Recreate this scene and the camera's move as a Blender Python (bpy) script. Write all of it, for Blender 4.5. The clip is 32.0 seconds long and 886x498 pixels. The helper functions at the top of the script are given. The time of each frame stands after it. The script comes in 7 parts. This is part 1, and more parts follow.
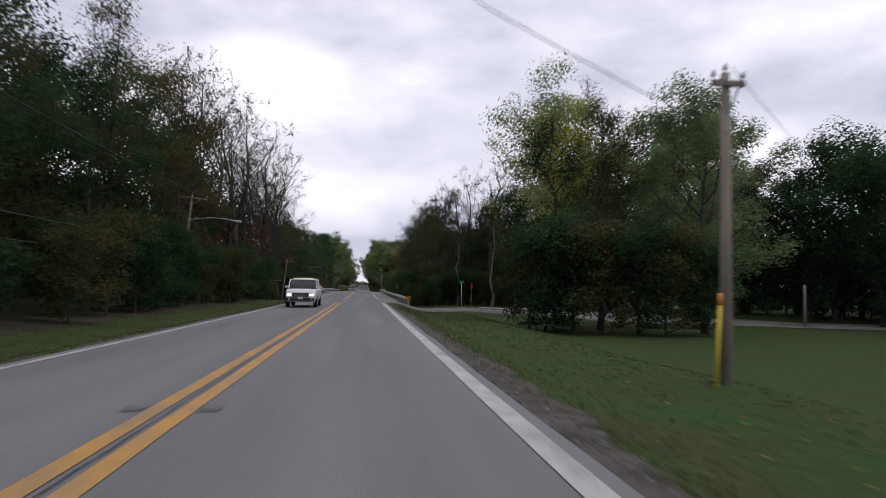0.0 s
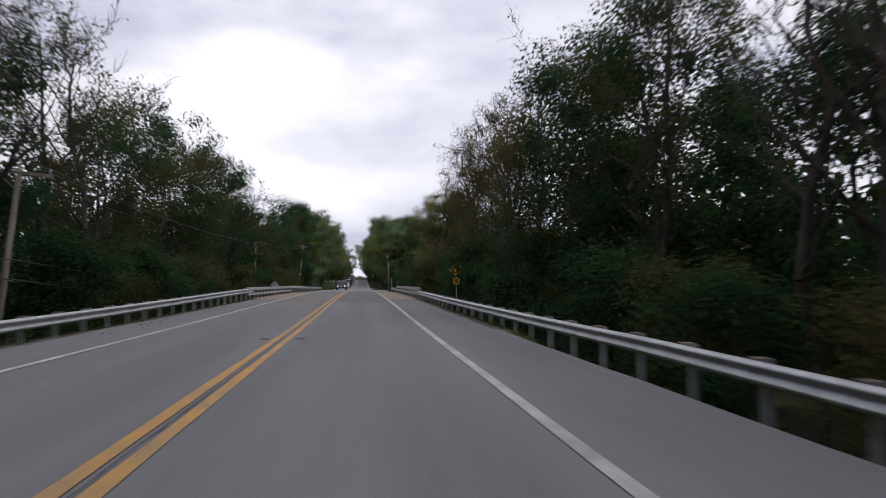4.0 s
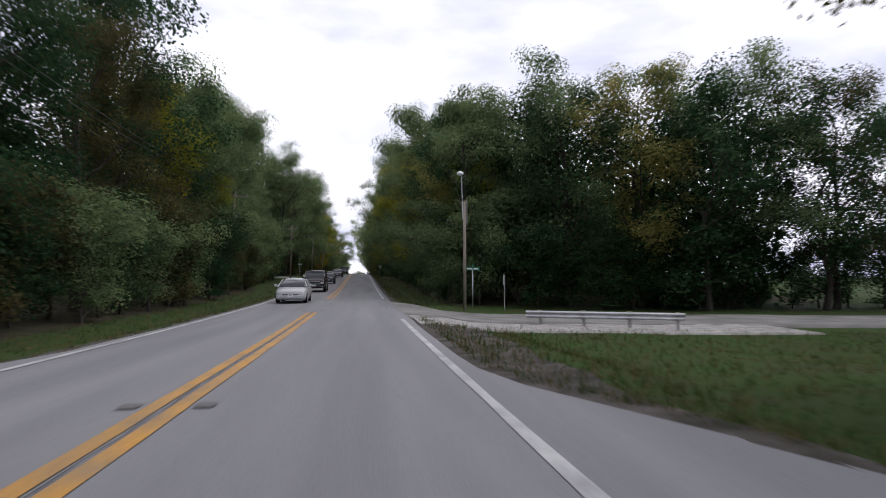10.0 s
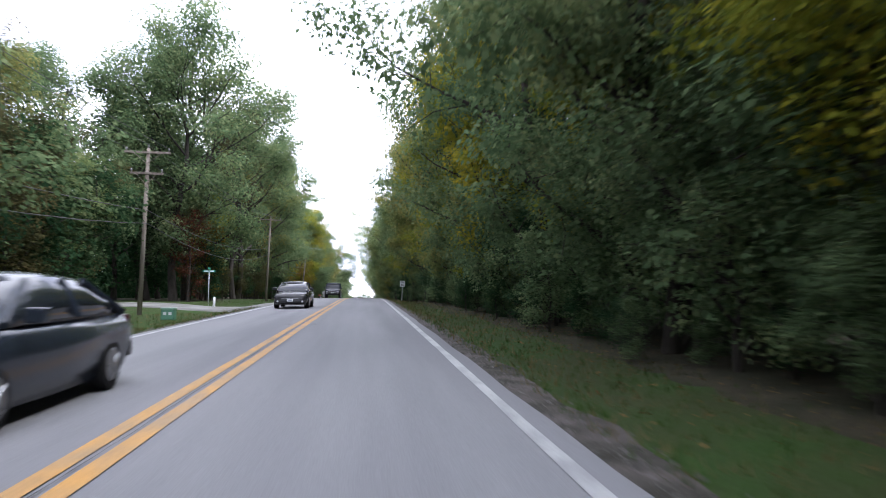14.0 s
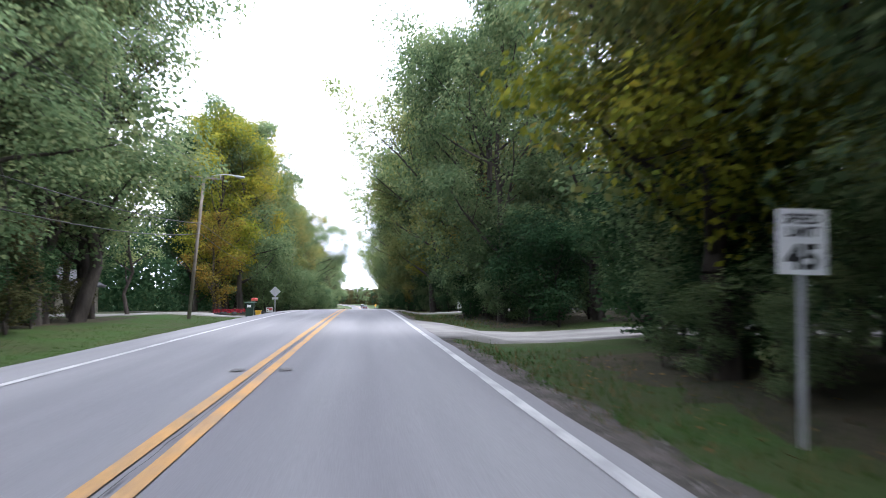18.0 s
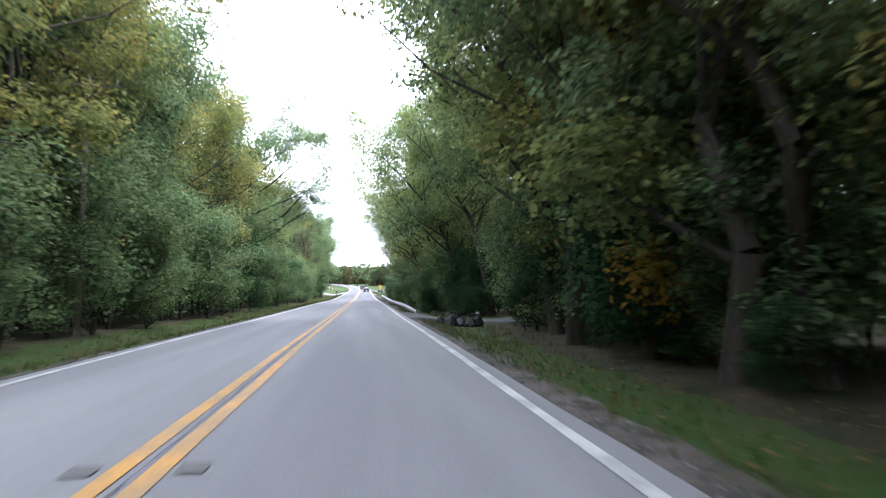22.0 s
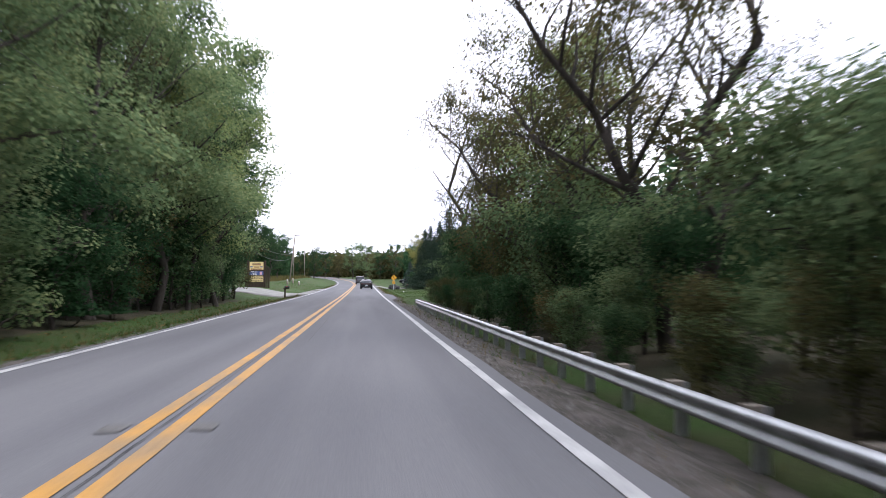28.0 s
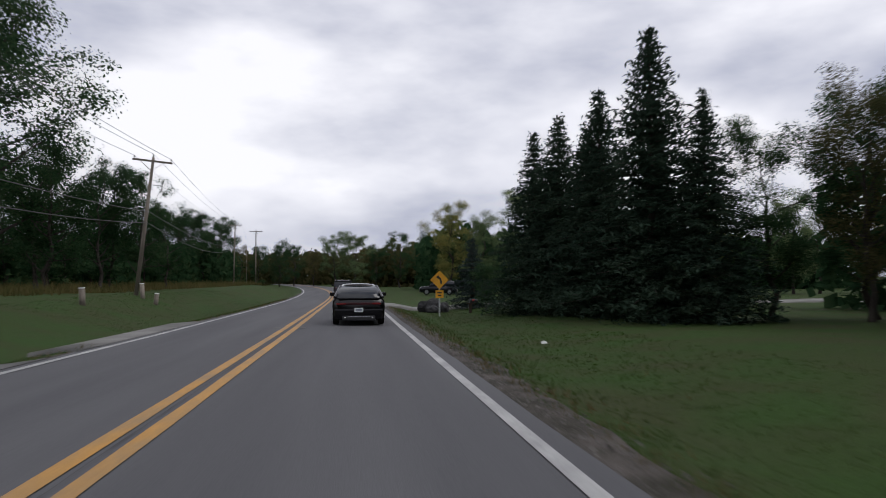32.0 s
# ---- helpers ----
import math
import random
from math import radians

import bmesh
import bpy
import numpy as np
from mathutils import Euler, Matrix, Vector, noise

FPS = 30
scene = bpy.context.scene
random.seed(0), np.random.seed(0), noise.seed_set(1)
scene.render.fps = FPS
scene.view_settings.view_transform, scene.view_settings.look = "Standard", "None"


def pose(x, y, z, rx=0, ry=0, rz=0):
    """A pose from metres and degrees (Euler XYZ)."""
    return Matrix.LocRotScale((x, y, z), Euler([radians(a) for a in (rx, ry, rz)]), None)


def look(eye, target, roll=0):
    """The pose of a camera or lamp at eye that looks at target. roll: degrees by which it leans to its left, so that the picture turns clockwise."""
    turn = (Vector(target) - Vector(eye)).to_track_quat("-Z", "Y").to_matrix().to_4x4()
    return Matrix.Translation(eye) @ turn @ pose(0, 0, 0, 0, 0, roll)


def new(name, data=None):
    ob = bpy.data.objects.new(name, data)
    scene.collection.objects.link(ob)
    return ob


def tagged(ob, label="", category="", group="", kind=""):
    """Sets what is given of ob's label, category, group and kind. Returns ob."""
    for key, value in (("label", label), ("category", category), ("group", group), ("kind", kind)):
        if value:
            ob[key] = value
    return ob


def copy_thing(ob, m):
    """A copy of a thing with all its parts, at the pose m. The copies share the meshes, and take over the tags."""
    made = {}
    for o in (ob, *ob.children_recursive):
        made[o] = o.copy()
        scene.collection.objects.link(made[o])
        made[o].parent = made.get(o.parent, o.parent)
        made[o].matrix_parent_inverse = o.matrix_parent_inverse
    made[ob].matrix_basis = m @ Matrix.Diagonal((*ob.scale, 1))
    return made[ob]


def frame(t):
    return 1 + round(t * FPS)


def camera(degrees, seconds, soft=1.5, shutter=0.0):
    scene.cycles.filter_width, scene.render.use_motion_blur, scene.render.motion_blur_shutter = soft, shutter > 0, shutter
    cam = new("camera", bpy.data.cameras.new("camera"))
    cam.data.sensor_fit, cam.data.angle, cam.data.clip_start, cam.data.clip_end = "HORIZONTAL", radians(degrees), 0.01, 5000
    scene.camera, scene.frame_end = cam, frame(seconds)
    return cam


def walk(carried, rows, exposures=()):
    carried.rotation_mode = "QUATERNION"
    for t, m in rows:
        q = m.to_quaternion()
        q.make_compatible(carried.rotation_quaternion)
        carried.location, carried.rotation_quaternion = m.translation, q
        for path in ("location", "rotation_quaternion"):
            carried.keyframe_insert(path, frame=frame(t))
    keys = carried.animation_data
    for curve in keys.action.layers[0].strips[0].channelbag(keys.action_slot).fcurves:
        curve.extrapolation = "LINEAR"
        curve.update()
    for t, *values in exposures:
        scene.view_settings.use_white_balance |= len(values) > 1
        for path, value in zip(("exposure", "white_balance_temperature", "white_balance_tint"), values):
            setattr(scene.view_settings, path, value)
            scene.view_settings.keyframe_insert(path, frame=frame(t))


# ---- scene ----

# ---- camera: seconds, x, y, z, yaw, pitch, roll ----
cam = camera(65.03, 32.0, soft=0.9, shutter=0.3)
PATH = [
    (0.0, 2.04, -0.00, 1.40, -6.40, 3.36, 1.07),
    (0.5, 2.06, 10.90, 1.42, -6.50, 3.39, 0.97),
    (1.0, 2.07, 21.85, 1.43, -6.30, 3.35, 0.87),
    (1.5, 2.02, 32.88, 1.46, -6.21, 3.32, 0.66),
    (2.0, 1.96, 43.92, 1.49, -6.18, 3.41, 0.45),
    (2.5, 1.89, 55.01, 1.53, -6.21, 3.65, 0.28),
    (3.0, 1.82, 66.14, 1.58, -6.23, 3.61, 0.11),
    (3.5, 1.82, 77.24, 1.57, -6.42, 3.04, 0.07),
    (4.0, 1.83, 88.31, 1.57, -6.69, 2.87, 0.03),
    (4.5, 1.83, 99.34, 1.62, -6.95, 2.77, -0.05),
    (5.0, 1.83, 110.36, 1.66, -7.13, 2.67, -0.12),
    (5.5, 1.83, 121.35, 1.76, -7.14, 2.71, -0.22),
    (6.0, 1.82, 132.32, 1.85, -6.86, 2.97, -0.32),
    (6.5, 1.89, 143.25, 1.91, -6.69, 2.19, -0.05),
    (7.0, 1.95, 154.18, 1.97, -6.80, 2.21, 0.22),
    (7.5, 1.97, 165.07, 1.96, -6.61, 2.39, 0.26),
    (8.0, 1.99, 175.88, 1.96, -6.77, 2.26, 0.31),
    (8.5, 2.04, 186.60, 1.90, -6.75, 2.39, 0.11),
    (9.0, 2.10, 197.27, 1.84, -6.69, 3.00, -0.10),
    (9.5, 2.12, 207.90, 1.81, -6.60, 2.88, -0.11),
    (10.0, 2.14, 218.45, 1.79, -6.70, 2.62, -0.12),
    (10.5, 2.17, 228.90, 1.76, -6.66, 2.78, -0.07),
    (11.0, 2.20, 239.26, 1.72, -6.59, 3.14, -0.03),
    (11.5, 2.17, 249.57, 1.78, -6.43, 3.30, -0.04),
    (12.0, 2.13, 259.85, 1.83, -6.53, 3.56, -0.05),
    (12.5, 2.13, 270.08, 1.99, -6.65, 3.86, 0.07),
    (13.0, 2.13, 280.28, 2.15, -6.44, 4.29, 0.20),
    (13.5, 2.11, 290.49, 2.40, -6.43, 4.46, 0.23),
    (14.0, 2.09, 300.73, 2.65, -6.27, 4.55, 0.25),
    (14.5, 2.06, 311.04, 2.96, -6.33, 4.94, 0.12),
    (15.0, 2.02, 321.40, 3.27, -6.39, 4.96, -0.01),
    (15.5, 1.98, 331.81, 3.56, -6.44, 4.94, -0.11),
    (16.0, 1.94, 342.26, 3.85, -6.50, 4.96, -0.22),
    (16.5, 1.90, 352.74, 4.12, -6.55, 4.89, -0.36),
    (17.0, 1.86, 363.25, 4.40, -6.62, 4.30, -0.51),
    (17.5, 1.81, 373.78, 4.56, -6.52, 3.99, -0.39),
    (18.0, 1.75, 384.23, 4.73, -6.49, 3.70, -0.28),
    (18.5, 1.70, 394.57, 4.78, -6.55, 3.53, -0.31),
    (19.0, 1.64, 404.80, 4.84, -6.65, 3.28, -0.34),
    (19.5, 1.63, 414.83, 4.87, -6.67, 3.16, -0.25),
    (20.0, 1.62, 424.71, 4.90, -6.81, 3.22, -0.16),
    (20.5, 1.67, 434.50, 4.86, -6.77, 3.05, -0.23),
    (21.0, 1.73, 444.28, 4.82, -6.56, 2.72, -0.30),
    (21.5, 1.72, 454.09, 4.65, -6.43, 2.23, -0.25),
    (22.0, 1.71, 463.94, 4.48, -6.44, 1.94, -0.20),
    (22.5, 1.70, 473.82, 4.24, -6.40, 1.82, -0.24),
    (23.0, 1.70, 483.72, 4.01, -6.46, 1.60, -0.27),
    (23.5, 1.70, 493.65, 3.71, -6.59, 1.34, -0.25),
    (24.0, 1.71, 503.59, 3.42, -6.72, 1.44, -0.24),
    (24.5, 1.75, 513.55, 3.17, -6.77, 1.56, -0.08),
    (25.0, 1.80, 523.55, 2.92, -6.64, 1.55, 0.08),
    (25.5, 1.82, 533.57, 2.66, -6.53, 1.55, 0.08),
    (26.0, 1.84, 543.63, 2.41, -6.47, 1.55, 0.09),
    (26.5, 1.86, 553.72, 2.14, -6.45, 1.58, 0.11),
    (27.0, 1.87, 563.84, 1.86, -6.46, 1.60, 0.13),
    (27.5, 1.88, 573.99, 1.57, -6.47, 1.56, 0.21),
    (28.0, 1.88, 584.17, 1.27, -6.47, 1.68, 0.30),
    (28.5, 1.86, 594.38, 1.08, -6.42, 1.79, 0.27),
    (29.0, 1.84, 604.64, 0.88, -6.38, 1.93, 0.24),
    (29.5, 1.84, 614.85, 0.71, -6.64, 1.81, 0.17),
    (30.0, 1.84, 624.91, 0.54, -6.72, 1.86, 0.10),
    (30.5, 1.91, 634.89, 0.36, -6.84, 2.03, 0.02),
    (31.0, 1.97, 644.86, 0.19, -7.06, 2.21, -0.06),
    (31.5, 2.00, 654.78, 0.06, -7.17, 2.30, -0.10),
    (32.0, 2.03, 664.69, -0.07, -7.41, 2.33, -0.13),
]
EXPOSURES = [(0.0, -0.5, 6450, 14), (3.0, -0.45, 6450, 14), (6.0, -0.55, 6450, 14), (9.0, -0.5, 6450, 14), (11.0, 0.4, 6450, 14), (13.0, 1.1, 6100, 15), (14.0, 1.45, 6000, 14), (17.0, 2.25, 6100, 15), (18.0, 1.9, 5950, 15), (19.0, 1.55, 5950, 14), (20.0, 2.0, 5900, 14), (22.0, 2.25, 5900, 12), (24.0, 2.25, 6200, 6), (25.5, 1.95, 6250, 8), (28.0, 1.1, 6250, 14), (29.0, 0.55, 6450, 14), (30.0, -0.6, 6500, 12), (31.0, -0.75, 6500, 11), (32.0, -0.65, 6500, 11)]


def path_pose(x, y, z, yaw, pitch, roll):
    a, b = radians(yaw), radians(pitch)
    ahead = Vector((-math.sin(a) * math.cos(b), math.cos(a) * math.cos(b), math.sin(b)))
    return look((x, y, z), Vector((x, y, z)) + ahead, roll)


walk(cam, [(t, path_pose(*row)) for t, *row in PATH], EXPOSURES)

# height of the road along its length
PROFILE = [(-400, 0.0), (-60, 0.0), (0, 0.00), (22, 0.03), (44, 0.09), (66, 0.18), (88, 0.17), (110, 0.26), (132, 0.45), (154, 0.57), (176, 0.56), (197, 0.44), (218, 0.39), (239, 0.32), (260, 0.43), (280, 0.75), (301, 1.25), (321, 1.87), (342, 2.45), (363, 3.00), (384, 3.33), (405, 3.44), (425, 3.50), (444, 3.42), (464, 3.08), (484, 2.61), (504, 2.02), (524, 1.52), (544, 1.01), (564, 0.46), (584, -0.13), (605, -0.52), (625, -0.86), (645, -1.21), (665, -1.48), (690, -1.79), (720, -2.06), (760, -2.17), (2500, -2.17)]

# ---- overcast daylight ----
SUN_EL, SUN_ROT = radians(58), radians(95)
world = bpy.data.worlds.new("overcast_sky")
scene.world = world
world.use_nodes = True
wn, wl = world.node_tree.nodes, world.node_tree.links
wn.clear()
w_out, w_bg = wn.new("ShaderNodeOutputWorld"), wn.new("ShaderNodeBackground")
w_sky = wn.new("ShaderNodeTexSky")
w_sky.sky_type, w_sky.sun_disc, w_sky.sun_elevation, w_sky.sun_rotation = "NISHITA", False, SUN_EL, SUN_ROT
w_co, w_map = wn.new("ShaderNodeTexCoord"), wn.new("ShaderNodeMapping")
w_map.inputs["Scale"].default_value = (1.0, 1.0, 2.6)
w_no = wn.new("ShaderNodeTexNoise")
w_no.inputs["Scale"].default_value, w_no.inputs["Detail"].default_value, w_no.inputs["Roughness"].default_value = 1.9, 6.0, 0.5
w_ramp = wn.new("ShaderNodeValToRGB")
w_ramp.color_ramp.elements[0].position, w_ramp.color_ramp.elements[0].color = 0.40, (7.7, 8.1, 9.9, 1)
w_ramp.color_ramp.elements[1].position, w_ramp.color_ramp.elements[1].color = 0.60, (16.2, 16.3, 17.2, 1)
w_mix = wn.new("ShaderNodeMixRGB")
w_mix.inputs["Fac"].default_value = 0.93
wl.new(w_co.outputs["Generated"], w_map.inputs["Vector"])
wl.new(w_map.outputs["Vector"], w_no.inputs["Vector"])
wl.new(w_no.outputs["Fac"], w_ramp.inputs["Fac"])
wl.new(w_sky.outputs["Color"], w_mix.inputs["Color1"])
wl.new(w_ramp.outputs["Color"], w_mix.inputs["Color2"])
wl.new(w_mix.outputs["Color"], w_bg.inputs["Color"])
w_bg.inputs["Strength"].default_value = 0.1
wl.new(w_bg.outputs["Background"], w_out.inputs["Surface"])
sun = new("sun", bpy.data.lights.new("sun", "SUN"))
sun.data.energy, sun.data.angle, sun.data.color = 1.3, radians(30), (1.0, 0.97, 0.92)
sun.rotation_euler = (radians(90) - SUN_EL, 0, radians(180) - SUN_ROT)

# ---- materials ----
def mat(name, base, rough=0.8, metal=0.0, second=None, scale=3.0, detail=6.0, fine=40.0, fine_amt=0.25, bump=0.2, bump_scale=60.0, per_object=0.0, stretch=(1, 1, 1), bump_dist=0.01):
    """A surface whose colour varies at two scales, with fine relief."""
    m = bpy.data.materials.new(name)
    m.use_nodes = True
    nt = m.node_tree
    n, l = nt.nodes, nt.links
    b = n["Principled BSDF"]
    b.inputs["Roughness"].default_value, b.inputs["Metallic"].default_value = rough, metal
    if rough > 0.84:
        b.inputs["Specular IOR Level"].default_value = 0.15
    second = second or tuple(c * 0.7 for c in base)
    co, mp = n.new("ShaderNodeTexCoord"), n.new("ShaderNodeMapping")
    mp.inputs["Scale"].default_value = stretch
    l.new(co.outputs["Object"], mp.inputs["Vector"])
    big, small = n.new("ShaderNodeTexNoise"), n.new("ShaderNodeTexNoise")
    for t, s, d in ((big, scale, detail), (small, fine, 4.0)):
        t.inputs["Scale"].default_value, t.inputs["Detail"].default_value = s, d
        l.new(mp.outputs["Vector"], t.inputs["Vector"])
    r = n.new("ShaderNodeValToRGB")
    r.color_ramp.elements[0].position, r.color_ramp.elements[1].position = 0.35, 0.65
    r.color_ramp.elements[0].color, r.color_ramp.elements[1].color = (*second, 1), (*base, 1)
    l.new(big.outputs["Fac"], r.inputs["Fac"])
    hsv = n.new("ShaderNodeHueSaturation")
    l.new(r.outputs["Color"], hsv.inputs["Color"])
    mr = n.new("ShaderNodeMapRange")
    mr.inputs["To Min"].default_value, mr.inputs["To Max"].default_value = 1 - fine_amt, 1 + fine_amt
    l.new(small.outputs["Fac"], mr.inputs["Value"])
    if per_object:
        oi, mo, mu = n.new("ShaderNodeObjectInfo"), n.new("ShaderNodeMapRange"), n.new("ShaderNodeMath")
        mo.inputs["To Min"].default_value, mo.inputs["To Max"].default_value = 1 - per_object, 1 + per_object
        mu.operation = "MULTIPLY"
        l.new(oi.outputs["Random"], mo.inputs["Value"])
        l.new(mo.outputs["Result"], mu.inputs[0])
        l.new(mr.outputs["Result"], mu.inputs[1])
        l.new(mu.outputs["Value"], hsv.inputs["Value"])
    else:
        l.new(mr.outputs["Result"], hsv.inputs["Value"])
    l.new(hsv.outputs["Color"], b.inputs["Base Color"])
    if bump:
        bt, bn = n.new("ShaderNodeTexNoise"), n.new("ShaderNodeBump")
        bt.inputs["Scale"].default_value, bt.inputs["Detail"].default_value = bump_scale, 5.0
        bn.inputs["Strength"].default_value, bn.inputs["Distance"].default_value = bump, bump_dist
        l.new(mp.outputs["Vector"], bt.inputs["Vector"])
        l.new(bt.outputs["Fac"], bn.inputs["Height"])
        l.new(bn.outputs["Normal"], b.inputs["Normal"])
    return m


def leaf_mat(name, a, b_, c, clear=0.48):
    """Leaves: three colours spread leaf by leaf and tree by tree, partly let through by light."""
    m = bpy.data.materials.new(name)
    m.use_nodes = True
    nt = m.node_tree
    n, l = nt.nodes, nt.links
    n.clear()
    out, mix, dif, tra = n.new("ShaderNodeOutputMaterial"), n.new("ShaderNodeMixShader"), n.new("ShaderNodeBsdfDiffuse"), n.new("ShaderNodeBsdfTranslucent")
    ge, oi = n.new("ShaderNodeNewGeometry"), n.new("ShaderNodeObjectInfo")
    ad, mu = n.new("ShaderNodeMath"), n.new("ShaderNodeMath")
    mu.operation, mu.inputs[1].default_value = "MULTIPLY_ADD", 0.35
    ad.operation, ad.inputs[1].default_value = "MULTIPLY", 0.2
    l.new(oi.outputs["Random"], ad.inputs[0])
    l.new(ge.outputs["Random Per Island"], mu.inputs[0])
    l.new(ad.outputs["Value"], mu.inputs[2])
    r = n.new("ShaderNodeValToRGB")
    r.color_ramp.elements[0].position, r.color_ramp.elements[0].color = 0.1, (*a, 1)
    r.color_ramp.elements[1].position, r.color_ramp.elements[1].color = 0.9, (*c, 1)
    e = r.color_ramp.elements.new(0.5)
    e.color = (*b_, 1)
    co, no, st, cl = n.new("ShaderNodeTexCoord"), n.new("ShaderNodeTexNoise"), n.new("ShaderNodeMapRange"), n.new("ShaderNodeMath")
    no.inputs["Scale"].default_value, no.inputs["Detail"].default_value = 0.55, 3.0
    l.new(co.outputs["Object"], no.inputs["Vector"])
    st.inputs["From Min"].default_value, st.inputs["From Max"].default_value = 0.3, 0.7
    l.new(no.outputs["Fac"], st.inputs["Value"])
    cl.operation, cl.inputs[1].default_value = "MULTIPLY_ADD", 0.45
    l.new(st.outputs["Result"], cl.inputs[0])
    l.new(mu.outputs["Value"], cl.inputs[2])
    l.new(cl.outputs["Value"], r.inputs["Fac"])
    mix.inputs["Fac"].default_value = clear
    for s in (dif, tra):
        l.new(r.outputs["Color"], s.inputs["Color"])
    l.new(dif.outputs["BSDF"], mix.inputs[1])
    l.new(tra.outputs["BSDF"], mix.inputs[2])
    l.new(mix.outputs["Shader"], out.inputs["Surface"])
    return m


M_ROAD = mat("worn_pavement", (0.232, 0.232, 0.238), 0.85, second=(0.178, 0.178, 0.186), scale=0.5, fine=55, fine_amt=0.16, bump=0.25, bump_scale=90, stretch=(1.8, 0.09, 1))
# the pavement tone is scaled along y: mid at first, paler midway, darkest at the end
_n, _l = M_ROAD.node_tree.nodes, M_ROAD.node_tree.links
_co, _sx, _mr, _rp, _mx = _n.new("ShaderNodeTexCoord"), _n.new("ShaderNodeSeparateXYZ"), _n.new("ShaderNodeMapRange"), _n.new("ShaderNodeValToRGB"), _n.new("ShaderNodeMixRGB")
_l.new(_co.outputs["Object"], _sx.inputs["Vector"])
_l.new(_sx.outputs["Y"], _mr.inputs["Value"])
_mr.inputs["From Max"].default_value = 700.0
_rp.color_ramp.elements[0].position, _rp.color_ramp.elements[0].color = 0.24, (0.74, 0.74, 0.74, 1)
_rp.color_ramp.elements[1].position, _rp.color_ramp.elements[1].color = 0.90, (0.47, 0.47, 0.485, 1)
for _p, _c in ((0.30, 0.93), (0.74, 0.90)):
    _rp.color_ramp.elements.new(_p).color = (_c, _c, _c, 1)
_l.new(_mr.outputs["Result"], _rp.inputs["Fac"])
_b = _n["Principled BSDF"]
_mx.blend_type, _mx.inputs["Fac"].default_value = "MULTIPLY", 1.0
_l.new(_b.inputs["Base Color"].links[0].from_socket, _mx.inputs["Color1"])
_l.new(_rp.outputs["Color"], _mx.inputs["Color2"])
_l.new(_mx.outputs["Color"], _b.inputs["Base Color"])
M_TANROAD = mat("tan_grey_pavement", (0.178, 0.163, 0.148), 0.85, second=(0.14, 0.13, 0.12), scale=0.6, fine=50, fine_amt=0.18, bump=0.25, bump_scale=90, stretch=(1.6, 0.25, 1))
M_PATCH = mat("dark_patched_pavement", (0.145, 0.14, 0.135), 0.85, second=(0.112, 0.11, 0.108), scale=0.6, fine=60, fine_amt=0.2, bump=0.25, bump_scale=90, stretch=(1.6, 0.4, 1))
M_CONC = mat("pale_concrete", (0.36, 0.35, 0.33), 0.85, second=(0.29, 0.28, 0.26), scale=0.6, fine=35, fine_amt=0.14, bump=0.2)
M_TAN = mat("tan_deck_concrete", (0.27, 0.21, 0.16), 0.85, second=(0.21, 0.165, 0.13), scale=0.8, fine=30, fine_amt=0.16, bump=0.2)
M_YEL = mat("yellow_line_paint", (0.43, 0.215, 0.035), 0.7, second=(0.27, 0.17, 0.075), scale=2.2, detail=9, fine=26, fine_amt=0.38, bump=0.15, stretch=(1, 0.5, 1))
M_WHT = mat("white_line_paint", (0.43, 0.43, 0.42), 0.7, second=(0.25, 0.25, 0.25), scale=2.2, detail=9, fine=26, fine_amt=0.3, bump=0.15, stretch=(1, 0.5, 1))
M_TAR = mat("tar_crack", (0.03, 0.03, 0.03), 0.75, scale=4, fine=50, bump=0.1)
M_GRAVEL = mat("roadside_gravel", (0.10, 0.088, 0.08), 0.95, second=(0.038, 0.036, 0.028), scale=1.6, fine=26, fine_amt=0.5, bump=0.9, bump_scale=38, bump_dist=0.03)
M_GRASS = mat("grass_ground", (0.029, 0.062, 0.012), 0.95, second=(0.040, 0.050, 0.017), scale=0.45, fine=9, fine_amt=0.5, bump=0.8, bump_scale=30, bump_dist=0.05)
M_LITTER = mat("leaf_litter_ground", (0.055, 0.046, 0.03), 0.95, second=(0.028, 0.03, 0.016), scale=0.8, fine=14, fine_amt=0.55, bump=0.9, bump_scale=25, bump_dist=0.05)
M_BARK = mat("grey_bark", (0.07, 0.06, 0.052), 0.95, second=(0.032, 0.028, 0.024), scale=3, fine=30, fine_amt=0.4, bump=0.8, bump_scale=25, stretch=(1, 1, 0.25), bump_dist=0.03, per_object=0.25)
M_PALEBARK = mat("pale_bark", (0.22, 0.20, 0.175), 0.95, second=(0.10, 0.09, 0.08), scale=3, fine=30, fine_amt=0.35, bump=0.6, bump_scale=25, stretch=(1, 1, 0.25), per_object=0.25)
M_POLE = mat("weathered_pole_wood", (0.27, 0.235, 0.20), 0.9, second=(0.17, 0.145, 0.12), scale=2, fine=40, fine_amt=0.3, bump=0.5, bump_scale=30, stretch=(4, 4, 0.3), per_object=0.15)
M_STEEL = mat("galvanised_steel", (0.46, 0.47, 0.48), 0.45, 0.75, second=(0.33, 0.335, 0.34), scale=2.5, fine=25, fine_amt=0.2, bump=0.05)
M_PAINTSTEEL = mat("grey_painted_steel", (0.40, 0.41, 0.41), 0.55, 0.2, second=(0.30, 0.31, 0.31), scale=2.5, fine=25, fine_amt=0.15, bump=0.05)
L_GREEN = leaf_mat("green_leaves", (0.045, 0.08, 0.036), (0.13, 0.19, 0.092), (0.27, 0.305, 0.14), 0.55)
